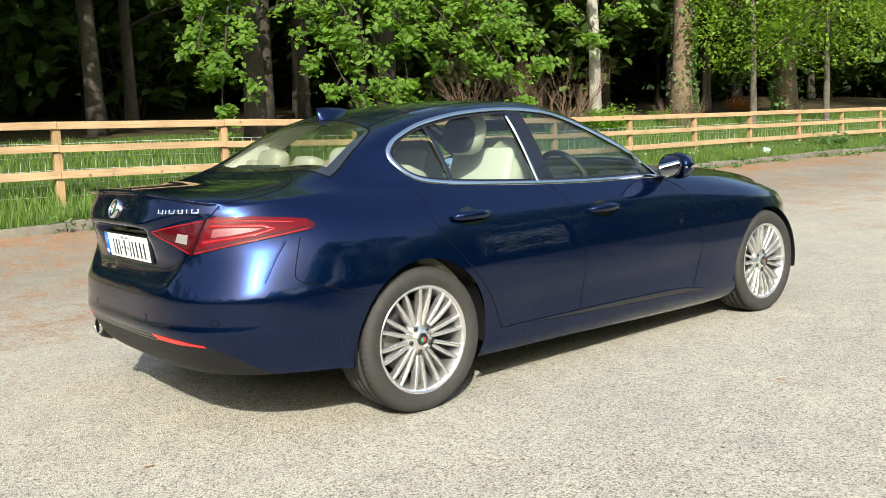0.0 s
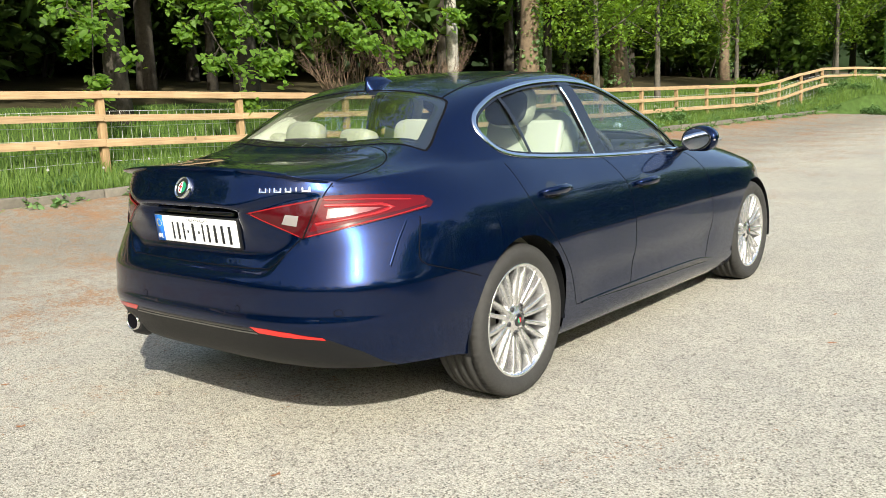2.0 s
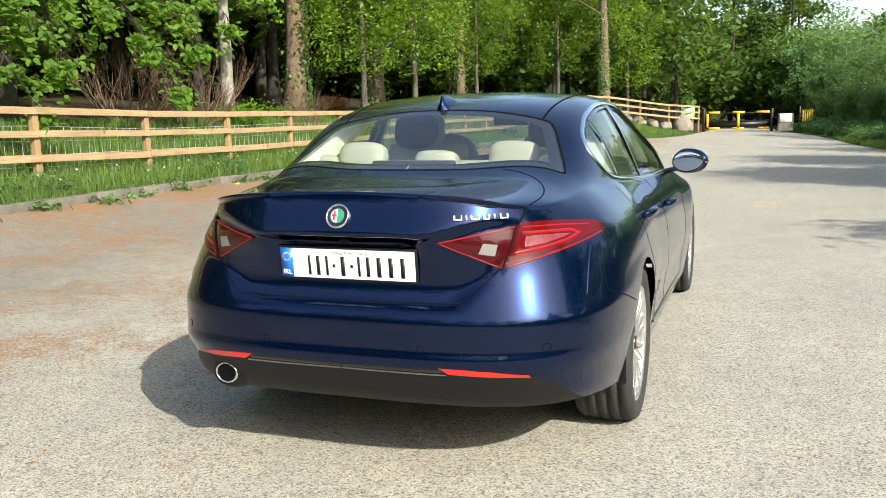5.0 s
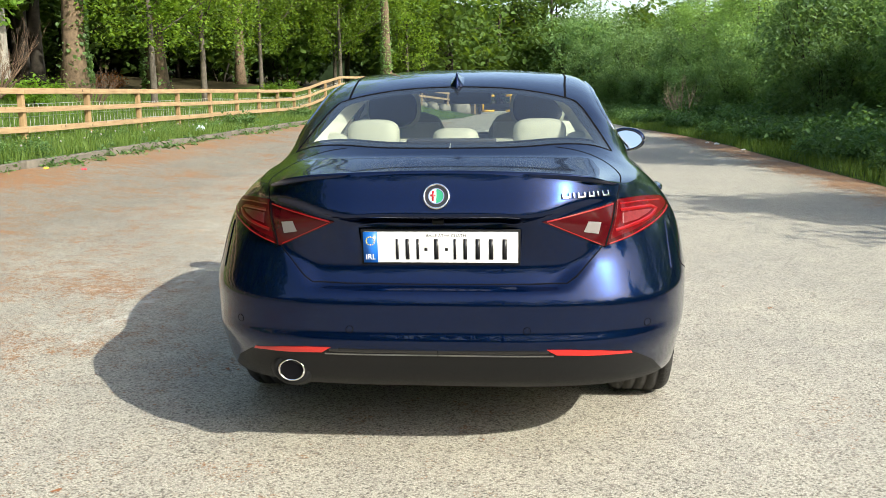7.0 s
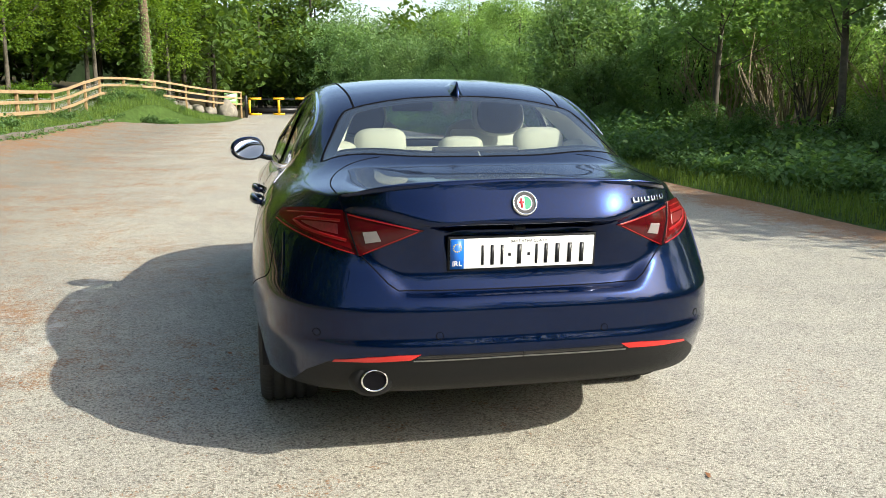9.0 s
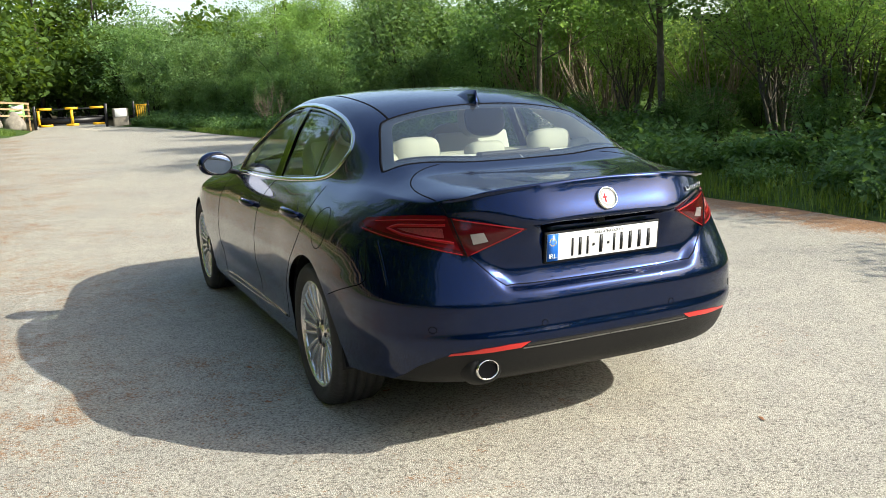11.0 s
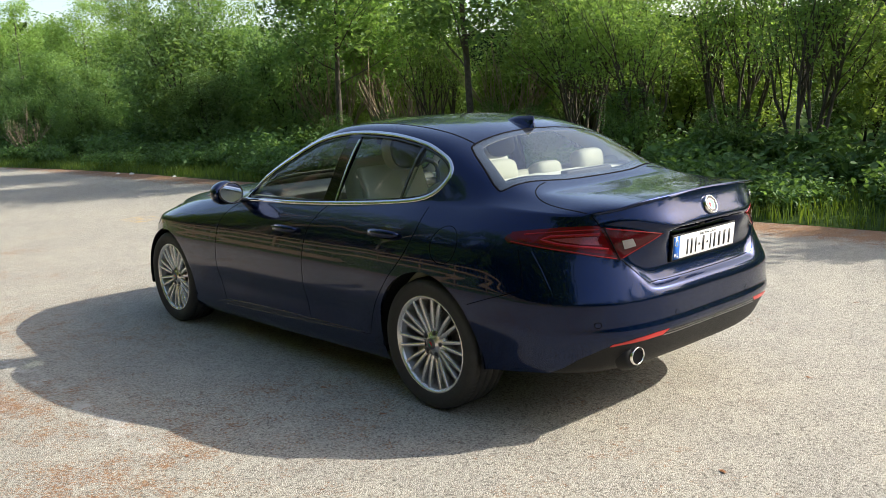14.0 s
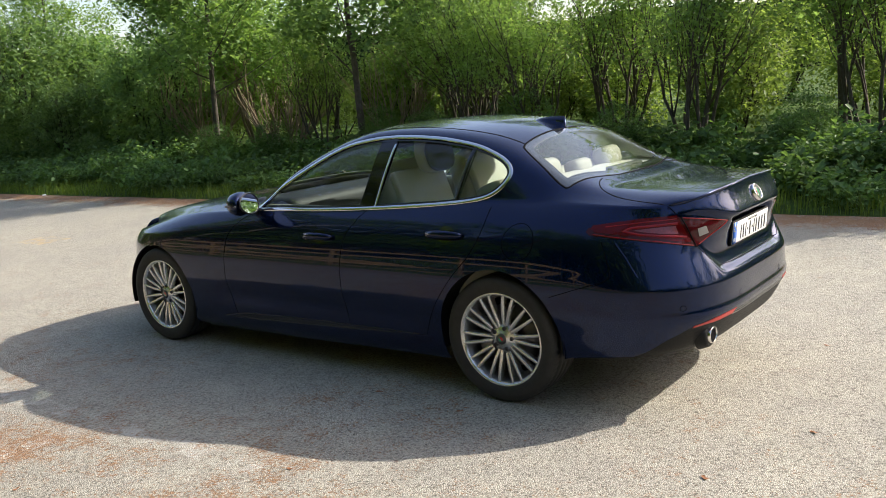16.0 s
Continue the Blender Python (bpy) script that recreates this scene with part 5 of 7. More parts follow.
def sawn_wood(name, dark, pale, stretch):
    """Sawn softwood: grain drawn out along one axis, knots, greyed patches, each board a little different."""
    m, t, p = nodes(name)
    L = t.links.new
    tc = t.nodes.new("ShaderNodeTexCoord")
    mp = t.nodes.new("ShaderNodeMapping")
    mp.inputs["Scale"].default_value = stretch
    oi = t.nodes.new("ShaderNodeObjectInfo")
    off = t.nodes.new("ShaderNodeVectorMath")
    off.operation = "ADD"
    mul = t.nodes.new("ShaderNodeMath")
    mul.operation = "MULTIPLY"
    mul.inputs[1].default_value = 37.0
    L(oi.outputs["Random"], mul.inputs[0])
    L(tc.outputs["Object"], off.inputs[0])
    L(mul.outputs[0], off.inputs[1])
    L(off.outputs[0], mp.inputs["Vector"])
    grain = t.nodes.new("ShaderNodeTexNoise")
    grain.inputs["Scale"].default_value, grain.inputs["Detail"].default_value, grain.inputs["Roughness"].default_value = 1.0, 8, 0.7
    L(mp.outputs[0], grain.inputs["Vector"])
    r = t.nodes.new("ShaderNodeValToRGB")
    r.color_ramp.elements[0].position, r.color_ramp.elements[0].color = 0.3, (*dark, 1)
    r.color_ramp.elements[1].position, r.color_ramp.elements[1].color = 0.68, (*pale, 1)
    L(grain.outputs[0], r.inputs[0])
    kn = t.nodes.new("ShaderNodeTexVoronoi")
    kn.inputs["Scale"].default_value = 3.2
    L(off.outputs[0], kn.inputs["Vector"])
    kr = t.nodes.new("ShaderNodeMapRange")
    kr.inputs[1].default_value, kr.inputs[2].default_value, kr.inputs[3].default_value, kr.inputs[4].default_value = 0.04, 0.10, 0.35, 1.0
    L(kn.outputs["Distance"], kr.inputs[0])
    weather = t.nodes.new("ShaderNodeTexNoise")
    weather.inputs["Scale"].default_value, weather.inputs["Detail"].default_value = 2.2, 5
    L(off.outputs[0], weather.inputs["Vector"])
    wr = t.nodes.new("ShaderNodeMapRange")
    wr.inputs[1].default_value, wr.inputs[2].default_value, wr.inputs[3].default_value, wr.inputs[4].default_value = 0.3, 0.7, 0.78, 1.12
    L(weather.outputs[0], wr.inputs[0])
    k = t.nodes.new("ShaderNodeMath")
    k.operation = "MULTIPLY"
    L(kr.outputs[0], k.inputs[0])
    L(wr.outputs[0], k.inputs[1])
    hs = t.nodes.new("ShaderNodeHueSaturation")
    L(k.outputs[0], hs.inputs["Value"])
    L(r.outputs[0], hs.inputs["Color"])
    L(hs.outputs[0], p.inputs["Base Color"])
    p.inputs["Roughness"].default_value = 0.75
    p.inputs["Specular IOR Level"].default_value = 0.45
    bp = t.nodes.new("ShaderNodeBump")
    bp.inputs["Strength"].default_value, bp.inputs["Distance"].default_value = 0.4, 0.004
    L(grain.outputs[0], bp.inputs["Height"])
    L(bp.outputs[0], p.inputs["Normal"])
    return m


PINE = sawn_wood("new_pine", (0.25, 0.155, 0.075), (0.44, 0.315, 0.175), (70, 2.2, 70))
PINE2 = sawn_wood("new_pine_post", (0.215, 0.13, 0.058), (0.385, 0.265, 0.135), (70, 70, 2.2))
WIRE = plain("galvanised_wire", (0.55, 0.55, 0.53), 0.5, 0.4)
# bark darkened so that its colour carries the canopy's shade on the trunks
BARK_D = plain("dark_shaded_bark", (0.034, 0.028, 0.020), 0.95, var=0.55, scale=9, bump=1.0, bscale=22)
BARK_B = plain("brown_bark", (0.13, 0.092, 0.058), 0.95, var=0.5, scale=10, bump=1.0, bscale=26)
BARK_G = plain("grey_brown_bark", (0.085, 0.074, 0.058), 0.95, var=0.5, scale=10, bump=0.8, bscale=30)
BARK_S = plain("silver_bark", (0.25, 0.235, 0.2), 0.9, var=0.6, scale=7, bump=0.7, bscale=18)
TWIG = plain("dead_twigs", (0.28, 0.22, 0.15), 0.95, var=0.4, scale=10)
TWIGB = plain("brown_brush", (0.13, 0.085, 0.055), 0.95, var=0.4, scale=10)


def leaf_mat(name, c0, c1, trans=0.55, thru=(2.3, 2.0, 0.6)):
    m = bpy.data.materials.new(name)
    m.use_nodes = True
    t = m.node_tree
    p = t.nodes["Principled BSDF"]
    g = t.nodes.new("ShaderNodeNewGeometry")
    oi = t.nodes.new("ShaderNodeObjectInfo")
    mx = t.nodes.new("ShaderNodeMix")
    mx.data_type = "RGBA"
    mx.inputs[6].default_value, mx.inputs[7].default_value = (*c0, 1), (*c1, 1)
    t.links.new(g.outputs["Random Per Island"], mx.inputs[0])
    hs = t.nodes.new("ShaderNodeHueSaturation")
    mr = t.nodes.new("ShaderNodeMapRange")
    mr.inputs[3].default_value, mr.inputs[4].default_value = 0.8, 1.2
    t.links.new(oi.outputs["Random"], mr.inputs[0])
    t.links.new(mr.outputs[0], hs.inputs["Value"])
    t.links.new(mx.outputs[2], hs.inputs["Color"])
    t.links.new(hs.outputs[0], p.inputs["Base Color"])
    p.inputs["Roughness"].default_value = 0.48
    p.inputs["Specular IOR Level"].default_value = 0.2
    tr = t.nodes.new("ShaderNodeBsdfTranslucent")
    yl = t.nodes.new("ShaderNodeMix")
    yl.data_type, yl.blend_type = "RGBA", "MULTIPLY"
    yl.inputs[0].default_value = 1.0
    yl.inputs[7].default_value = (*thru, 1)
    t.links.new(hs.outputs[0], yl.inputs[6])
    t.links.new(yl.outputs[2], tr.inputs[0])
    ms = t.nodes.new("ShaderNodeMixShader")
    ms.inputs[0].default_value = trans
    t.links.new(p.outputs[0], ms.inputs[1])
    t.links.new(tr.outputs[0], ms.inputs[2])
    t.links.new(ms.outputs[0], t.nodes["Material Output"].inputs[0])
    return m


LEAF_BEECH = leaf_mat("fresh_beech_leaf", (0.075, 0.150, 0.022), (0.145, 0.255, 0.042))
LEAF_EDGE = leaf_mat("maple_leaf", (0.120, 0.206, 0.064), (0.22, 0.345, 0.115), 0.42, (1.9, 1.8, 0.9))
LEAF_WOOD = leaf_mat("wood_leaf", (0.098, 0.175, 0.072), (0.19, 0.305, 0.126), 0.48, (1.9, 1.8, 0.9))
LEAF_MAPLE = leaf_mat("sunlit_maple_leaf", (0.105, 0.185, 0.028), (0.19, 0.30, 0.05), 0.5, (2.1, 1.9, 0.6))
# darker leaf copy: the gloom inside the wood is put into its colour
LEAF_SHADED = leaf_mat("shaded_wood_leaf", (0.050, 0.092, 0.022), (0.088, 0.152, 0.036), 0.4)
LEAF_WILLOW = leaf_mat("willow_leaf", (0.091, 0.165, 0.066), (0.180, 0.295, 0.117), 0.42, (1.9, 1.8, 0.9))
LEAF_LIGHT = leaf_mat("sunlit_leaf", (0.101, 0.162, 0.047), (0.175, 0.255, 0.080), 0.55, (1.7, 1.6, 0.8))
LEAF_HERB = leaf_mat("nettle_leaf", (0.070, 0.135, 0.049), (0.134, 0.236, 0.084), 0.4, (1.9, 1.8, 0.9))
LEAF_GRASS = leaf_mat("grass_blade", (0.07, 0.125, 0.026), (0.13, 0.20, 0.05), 0.35)

# one sheet of ground to the horizon
gx = [-400, -120] + [-60 + 4 * i for i in range(10)] + sorted([-20 + 0.6 * i for i in range(48) if abs(-20 + 0.6 * i + 6.6) > 0.25] + [-6.75, -6.62, -6.5, 4.9, 5.02, 5.12, 5.28]) + [9 + 2 * i for i in range(10)] + [40, 60, 120, 400]
gy = [-400, -120, -60, -40] + [-30 + 2 * i for i in range(12)] + [-6 + 0.8 * i for i in range(72)] + [52, 56, 62, 70, 90, 140, 500]
vs_ = [(x, y, ground_z(x, y) - 0.06 * (1 if XL(y) - 0.03 < x < XR(y) - 0.05 else 0)) for y in gy for x in gx]
fs_ = [(j * len(gx) + i, j * len(gx) + i + 1, (j + 1) * len(gx) + i + 1, (j + 1) * len(gx) + i) for j in range(len(gy) - 1) for i in range(len(gx) - 1)]
me = mesh_of("ground", vs_, fs_)
me.materials.append(SOIL)
me.materials.append(TURF)
me.materials.append(plain("meadow", (0.06, 0.10, 0.022), 0.9, spec=0.08, var=0.4, scale=0.8, bump=0.6, bscale=20))
for p in me.polygons:
    if p.center.x > 8.5:
        p.material_index = 2
    if -12.5 < p.center.x < 9 and p.center.y < 46:
        p.material_index = 1
tagged(part("ground", me, None), "rough grass and leaf-strewn woodland floor", "ground", kind="structure")
vs_, fs_ = [], []
rows = [-40 + i for i in range(16)] + [-24 + 1.0 * i for i in range(95)]
for y in rows:
    a, b2 = XL(y), XR(y)
    for k in range(31):
        x = a + (b2 - a) * k / 30
        wob = 0.12 * noise.noise(Vector((k, y * 0.9, 7))) if k == 30 else 0.0
        vs_.append((x + wob, y, ground_z(min(max(x, a), b2), y) + 0.004))
for j in range(len(rows) - 1):
    for k in range(30):
        a = j * 31 + k
        fs_.append((a, a + 1, a + 32, a + 31))
tagged(part("road", mesh_of("road", vs_, fs_), TARMAC), "pale worn tarmac car park strewn with dry needles", "tarmac", kind="structure")

# kerb, stone by stone
kerb = thing("kerb", "low weathered concrete kerb stones along the verge", "kerb", kind="structure")
rk = random.Random(4)
for i in range(44):
    y = -8.0 + 0.92 * i
    b = bmesh.new()
    box(b, 0.14, 0.905, 0.26, None, 0.018, 2)
    for v in b.verts:
        v.co += Vector((rk.uniform(-0.006, 0.006), 0, rk.uniform(-0.006, 0.006)))
    o = part("kerb_stone", b, CONC, kerb)
    o.matrix_basis = pose(XL(y) - 0.07 + rk.uniform(-0.012, 0.012), y, ground_z(XL(y) + 0.01, y) - 0.018 + rk.uniform(-0.012, 0.012), rk.uniform(-1, 1), rk.uniform(-2, 2), rk.uniform(-0.8, 0.8) + (-math.degrees(math.atan2(XL(y + 0.5) - XL(y - 0.5), 1))))

# post and rail fence
fence = thing("fence", "new pine post and rail fence backed with sheep wire", "fence")
path = [(-7.7, -10.26 + 2.26 * i, 1.43 + 0.16 * (1 - smooth01(1, 10, -10.26 + 2.26 * i))) for i in range(18)] + [(-7.62, 30.3, 1.56), (-7.38, 32.1, 1.80), (-7.2, 34.2, 2.0), (-6.7, 37.2, 2.03), (-5.7, 39.8, 1.96), (-4.5, 42.2, 1.74), (-3.3, 44.5, 1.54), (-1.95, 46.7, 1.42)]
rk = random.Random(8)
for x, y, z in path:
    b = bmesh.new()
    box(b, 0.09, 0.10, 1.5, pose(0, 0, -0.75), 0.008, 1)
    o = part("post", b, PINE2, fence, smooth=False)
    o.matrix_basis = pose(x - 0.03, y, z - 0.03 + rk.uniform(-0.015, 0.015), rk.uniform(-1, 1), rk.uniform(-1, 1), rk.uniform(-4, 4))
for (x0, y0, z0), (x1, y1, z1) in zip(path, path[1:]):
    d = Vector((x1 - x0, y1 - y0, z1 - z0))
    q = d.to_track_quat("Y", "Z").to_matrix().to_4x4()
    side = Vector((d.y, -d.x, 0)).normalized() * 0.038
    for dz, hh in ((-0.045, 0.095), (-0.345, 0.09), (-0.665, 0.10)):
        b = bmesh.new()
        box(b, 0.036 if dz != -0.045 else 0.07, d.length - 0.004, hh, None, 0.004, 1)
        o = part("rail", b, PINE, fence, smooth=False)
        mid = Vector(((x0 + x1) / 2, (y0 + y1) / 2, (z0 + z1) / 2 + dz + rk.uniform(-0.01, 0.01)))
        o.matrix_basis = Matrix.Translation(mid + side * (1.0 if dz != -0.045 else 0.3)) @ q
vs_, fs_ = [], []


def add_tube(pts, r, n=3):
    a, f = tube(pts, r, n)
    k = len(vs_)
    vs_.extend(a)
    fs_.extend([tuple(i + k for i in q) for q in f])


for h in (0.22, 0.36, 0.50, 0.64, 0.80, 0.97, 1.16):
    add_tube([(x - 0.085, y, z - 1.42 + h + 0.02 * math.sin(i * 2.1 + h * 9)) for i, (x, y, z) in enumerate(path[2:24])], 0.0037)
for (x0, y0, z0), (x1, y1, z1) in zip(path[2:23], path[3:24]):
    for k in range(15):
        t = k / 15
        x, y, z = x0 + (x1 - x0) * t, y0 + (y1 - y0) * t, z0 + (z1 - z0) * t - 1.42
        j = rk.uniform(-0.02, 0.02)
        add_tube([(x - 0.085, y, z + 0.22), (x - 0.085, y + j, z + 0.64), (x - 0.085, y + 2 * j, z + 1.0), (x - 0.085, y + j, z + 1.16)], 0.0035)
tagged(part("wire_netting", mesh_of("wire_netting", vs_, fs_), WIRE, fence), kind="stuff")

# ---- plants ----
def leaves(name, pts, size, rng, mat, up=0.55, long=1.7, var=0.35, out=None):
    """A mesh of small pointed leaves at pts: folded along the midrib, turned at random, tending to face up."""
    n = len(pts)
    P = np.asarray(pts, np.float32).reshape(n, 3)
    nor = rng.normal(size=(n, 3))
    nor[:, 2] = np.abs(nor[:, 2]) + up * 2
    if out is not None:
        nor += out
    nor /= np.linalg.norm(nor, axis=1)[:, None]
    d = rng.normal(size=(n, 3))
    d -= nor * (d * nor).sum(1)[:, None]
    d /= np.linalg.norm(d, axis=1)[:, None] + 1e-9
    d[:, 2] -= 0.25
    s = np.cross(nor, d)
    sz = (size * (1 + var * rng.uniform(-1, 1, n)))[:, None]
    base = P - d * sz * 0.5
    tipp = P + d * sz * 0.5 - nor * sz * 0.08
    wdt = sz / long * 0.5
    lift = nor * sz * 0.09
    q1, q2 = P - d * sz * 0.24, P + d * sz * 0.16
    V = np.stack([base, q1 + s * wdt * 0.92 + lift, q2 + s * wdt * 0.85 + lift * 0.8, tipp, q2 - s * wdt * 0.85 + lift * 0.8, q1 - s * wdt * 0.92 + lift], 1).reshape(-1, 3)
    i = np.arange(n)[:, None] * 6
    F = np.concatenate([i + np.array([[0, 1, 2]]), i + np.array([[0, 2, 3]]), i + np.array([[0, 3, 4]]), i + np.array([[0, 4, 5]])], 1).reshape(-1, 3)
    me = bpy.data.meshes.new(name)
    me.vertices.add(len(V))
    me.vertices.foreach_set("co", V.astype(np.float32).ravel())
    me.loops.add(F.size)
    me.loops.foreach_set("vertex_index", F.ravel().astype(np.int32))
    me.polygons.add(len(F))
    me.polygons.foreach_set("loop_start", np.arange(0, F.size, 3, dtype=np.int32))
    me.polygons.foreach_set("loop_total", np.full(len(F), 3, np.int32))
    me.update()
    me.validate()
    me.materials.append(mat)
    return me


class Wood:
    """Tubes of trunk and limbs gathered into one mesh, with the places of the twigs' tips."""

    def __init__(self, seed):
        self.v, self.f, self.tips, self.rng = [], [], [], random.Random(seed)

    def limb(self, pts, radii, n=6):
        a, f = tube(pts, radii, n)
        k = len(self.v)
        self.v += a
        self.f += [tuple(i + k for i in q) for q in f]

    def grow(self, p, d, length, r, depth, spread=0.7, rise=0.1, n=6, forks=3):
        g = self.rng
        pts, rad = [p.copy()], [r]
        k = 5
        for i in range(k):
            d = (d + Vector((g.uniform(-1, 1), g.uniform(-1, 1), g.uniform(-1, 1))) * 0.16 + Vector((0, 0, rise * 0.3))).normalized()
            p = p + d * (length / k)
            pts.append(p.copy())
            rad.append(r * (1 - 0.6 * (i + 1) / k))
        self.limb(pts, rad, n)
        if depth == 0:
            self.tips += pts[2:]
            return
        self.tips += pts[-2:]
        for i in range(forks):
            j = g.randint(2, k)
            nd = (d + Vector((g.uniform(-1, 1), g.uniform(-1, 1), g.uniform(-0.5, 0.8))) * spread).normalized()
            self.grow(pts[j], nd, length * g.uniform(0.5, 0.75), rad[j] * 0.7, depth - 1, spread, rise, max(3, n - 1), forks)

    def mesh(self, name):
        return mesh_of(name, self.v, self.f)


def scatter(tips, n, radius, rng, flat=0.6):
    T = np.array([tuple(t) for t in tips], np.float32)
    c = T[rng.integers(0, len(T), n)]
    o = rng.normal(size=(n, 3)) * radius
    o[:, 2] *= flat
    return c + o


def volume(n, radii, z0, seed, rng, gap=-0.1, freq=1.1):
    """Points in an egg-shaped crown, more towards its skin, with gaps where a noise is low."""
    out = []
    rx, ry, rz = radii
    while len(out) < n:
        d = Vector(rng.normal(size=3)).normalized()
        k = rng.uniform(0.25, 1.0) ** 0.6
        bump = 1 + 0.28 * noise.noise(d * 2.1 + Vector((seed, 0, 0)))
        p = Vector((d.x * rx, d.y * ry, d.z * rz)) * (k * bump)
        if noise.noise(p * freq + Vector((0, seed * 3.1, 0))) > gap:
            out.append((p.x, p.y, max(p.z + z0, 0.1)))
    return np.array(out, np.float32)


def tree(seed, height, r, bark, leafmat, n_leaf, size, bole=0.45, reach=0.35, clump=0.3, limbs=9, lean=0.0, label="", droop=(), depth=2, full=0.0, low=0.3, ivy=0):
    """A tree with a tapered, slightly crooked trunk, limbs, twigs and a crown of single leaves."""
    w = Wood(seed)
    g = w.rng
    ob = thing("tree", label, "tree")
    pts, rad = [], []
    x = y = 0.0
    for i in range(13):
        t = i / 12
        pts.append(Vector((x + lean * height * t, y, -0.25 + (height + 0.25) * t)))
        rad.append(r * (1.28 if i == 0 else 1.0) * (1 - 0.8 * t) + 0.01)
        x += g.uniform(-0.02, 0.02) * height / 8
        y += g.uniform(-0.02, 0.02) * height / 8
    w.limb(pts, rad, 12)
    for i in range(limbs):
        t = bole + (0.97 - bole) * (i + g.random() * 0.6) / limbs
        k = min(int(t * 12), 11)
        p = pts[k].lerp(pts[k + 1], t * 12 - k)
        a = i * 2.4 + g.uniform(-0.5, 0.5)
        d = Vector((math.cos(a), math.sin(a), 0.35 + 0.5 * t))
        ln = height * reach * (1.15 - 0.75 * (t - bole) / (1 - bole)) * g.uniform(0.75, 1.15)
        w.grow(p, d.normalized(), ln, max(r * 0.34 * (1.1 - t), 0.012), depth, 0.75, 0.12, 5)
    sprays = []
    for target, z0 in droop:
        p = Vector((0, 0, z0))
        e = Vector(target)
        c1 = p.lerp(e, 0.45) + Vector((0, 0, 0.7))
        line = [p * (1 - s) ** 2 + c1 * (2 * s * (1 - s)) + e * s * s for s in [q / 9 for q in range(10)]]
        w.limb(line, [0.045 * (1 - 0.85 * q / 9) for q in range(10)], 5)
        mark = len(w.tips)
        for q in range(4, 10):
            for _ in range(4):
                nd = Vector((g.uniform(-1, 1), g.uniform(-1, 1), g.uniform(-1.0, 0.15))).normalized()
                w.grow(line[q], nd, g.uniform(0.22, 0.48), 0.007, 1, 0.8, -0.5, 3, 2)
        sprays += w.tips[mark:]
        del w.tips[mark:]
    part("trunk", w.mesh("trunk"), bark, ob)
    if ivy:
        ri = np.random.default_rng(seed + 500)
        at = []
        for _ in range(ivy):
            t = ri.uniform(0.02, 0.5) * ri.uniform(0.3, 1.0)
            k = min(int(t * 12), 11)
            c, a = pts[k].lerp(pts[k + 1], t * 12 - k), ri.normal(1.0, 1.1)
            rr = rad[k] + ri.uniform(0.0, 0.09)
            at.append((c.x + rr * math.cos(a), c.y + rr * math.sin(a), c.z))
        part("ivy", leaves("ivy", at, 0.10, ri, LEAF_WOOD, 0.2, 1.3), None, ob, "ivy climbing the trunk")
    rng = np.random.default_rng(seed)
    pts = scatter(w.tips, int(n_leaf * (1 - full)), clump, rng)
    if full:
        hh = height * (1 - low) / 2
        pts = np.concatenate([pts, volume(int(n_leaf * full), (height * reach * 0.95, height * reach * 0.95, hh), height * low + hh, seed, rng)])
    part("crown", leaves("crown", pts, size, rng, leafmat), None, ob)
    if sprays:
        part("spray", leaves("spray", scatter(sprays, 7000, 0.07, rng, 0.45), size * 0.78, rng, leafmat, 0.7, 1.45, 0.3, np.array([1.3, -0.8, 0.2])), None, ob)
    return ob


def shrub(seed, height, stems, leafmat, n_leaf, size, bark, spread=0.45, clump=0.3, label="", depth=2, name="shrub", cat="shrub", long=1.7, full=0.0, mid=0.5, rise=0.5):
    w = Wood(seed)
    g = w.rng
    ob = thing(name, label, cat)
    for i in range(stems):
        a = 2 * math.pi * i / stems + g.uniform(-0.4, 0.4)
        d = Vector((math.cos(a) * spread, math.sin(a) * spread, 1)).normalized()
        w.grow(Vector((math.cos(a) * 0.18, math.sin(a) * 0.18, -0.15)), d, height * g.uniform(0.42, 0.6), 0.014 * height ** 0.8, depth, 0.5, 0.25, 5, 4)
    tagged(part("branchwork", w.mesh("branchwork"), bark, ob), kind="stuff")
    if n_leaf:
        rng = np.random.default_rng(seed)
        pts = scatter(w.tips, int(n_leaf * (1 - full)), clump, rng)
        if full:
            pts = np.concatenate([pts, volume(int(n_leaf * full), (height * 0.46, height * 0.46, height * rise), height * mid, seed, rng)])
        part("foliage", leaves("foliage", pts, size, rng, leafmat, long=long), None, ob)
    return ob


def stand(proto, spots, used, group=""):
    """Sets the first of a kind, then copies, at (x, y, turn, scale)."""
    for x, y, turn, sc in spots:
        m = pose(x, y, ground_z(x, y), 0, 0, turn) @ Matrix.Scale(sc, 4)
        if proto in used:
            copy_thing(proto, m)
        else:
            proto.matrix_basis = m
            used.add(proto)
            if group:
                proto["group"] = group


used = set()
# trees at the wood's edge, behind the fence
beech = tree(11, 11, 0.20, BARK_D, LEAF_BEECH, 6500, 0.125, 0.5, 0.28, 0.24, 9, label="beech with bright drooping sprays over the fence", droop=(((2.2, -1.7, 0.75), 4.0), ((2.4, -2.1, 1.5), 4.4), ((1.7, -1.5, 2.2), 4.8), ((2.5, 0.5, 0.55), 3.8), ((2.8, 0.8, 1.15), 4.3), ((2.3, 0.3, 1.9), 4.8), ((2.2, 3.2, 1.7), 4.8), ((2.5, 3.7, 2.2), 5.2)))
stand(beech, [(-10.5, 5.3, 0, 1.0), (-12.4, 9.6, 8, 1.28)], used, "beeches by the fence")
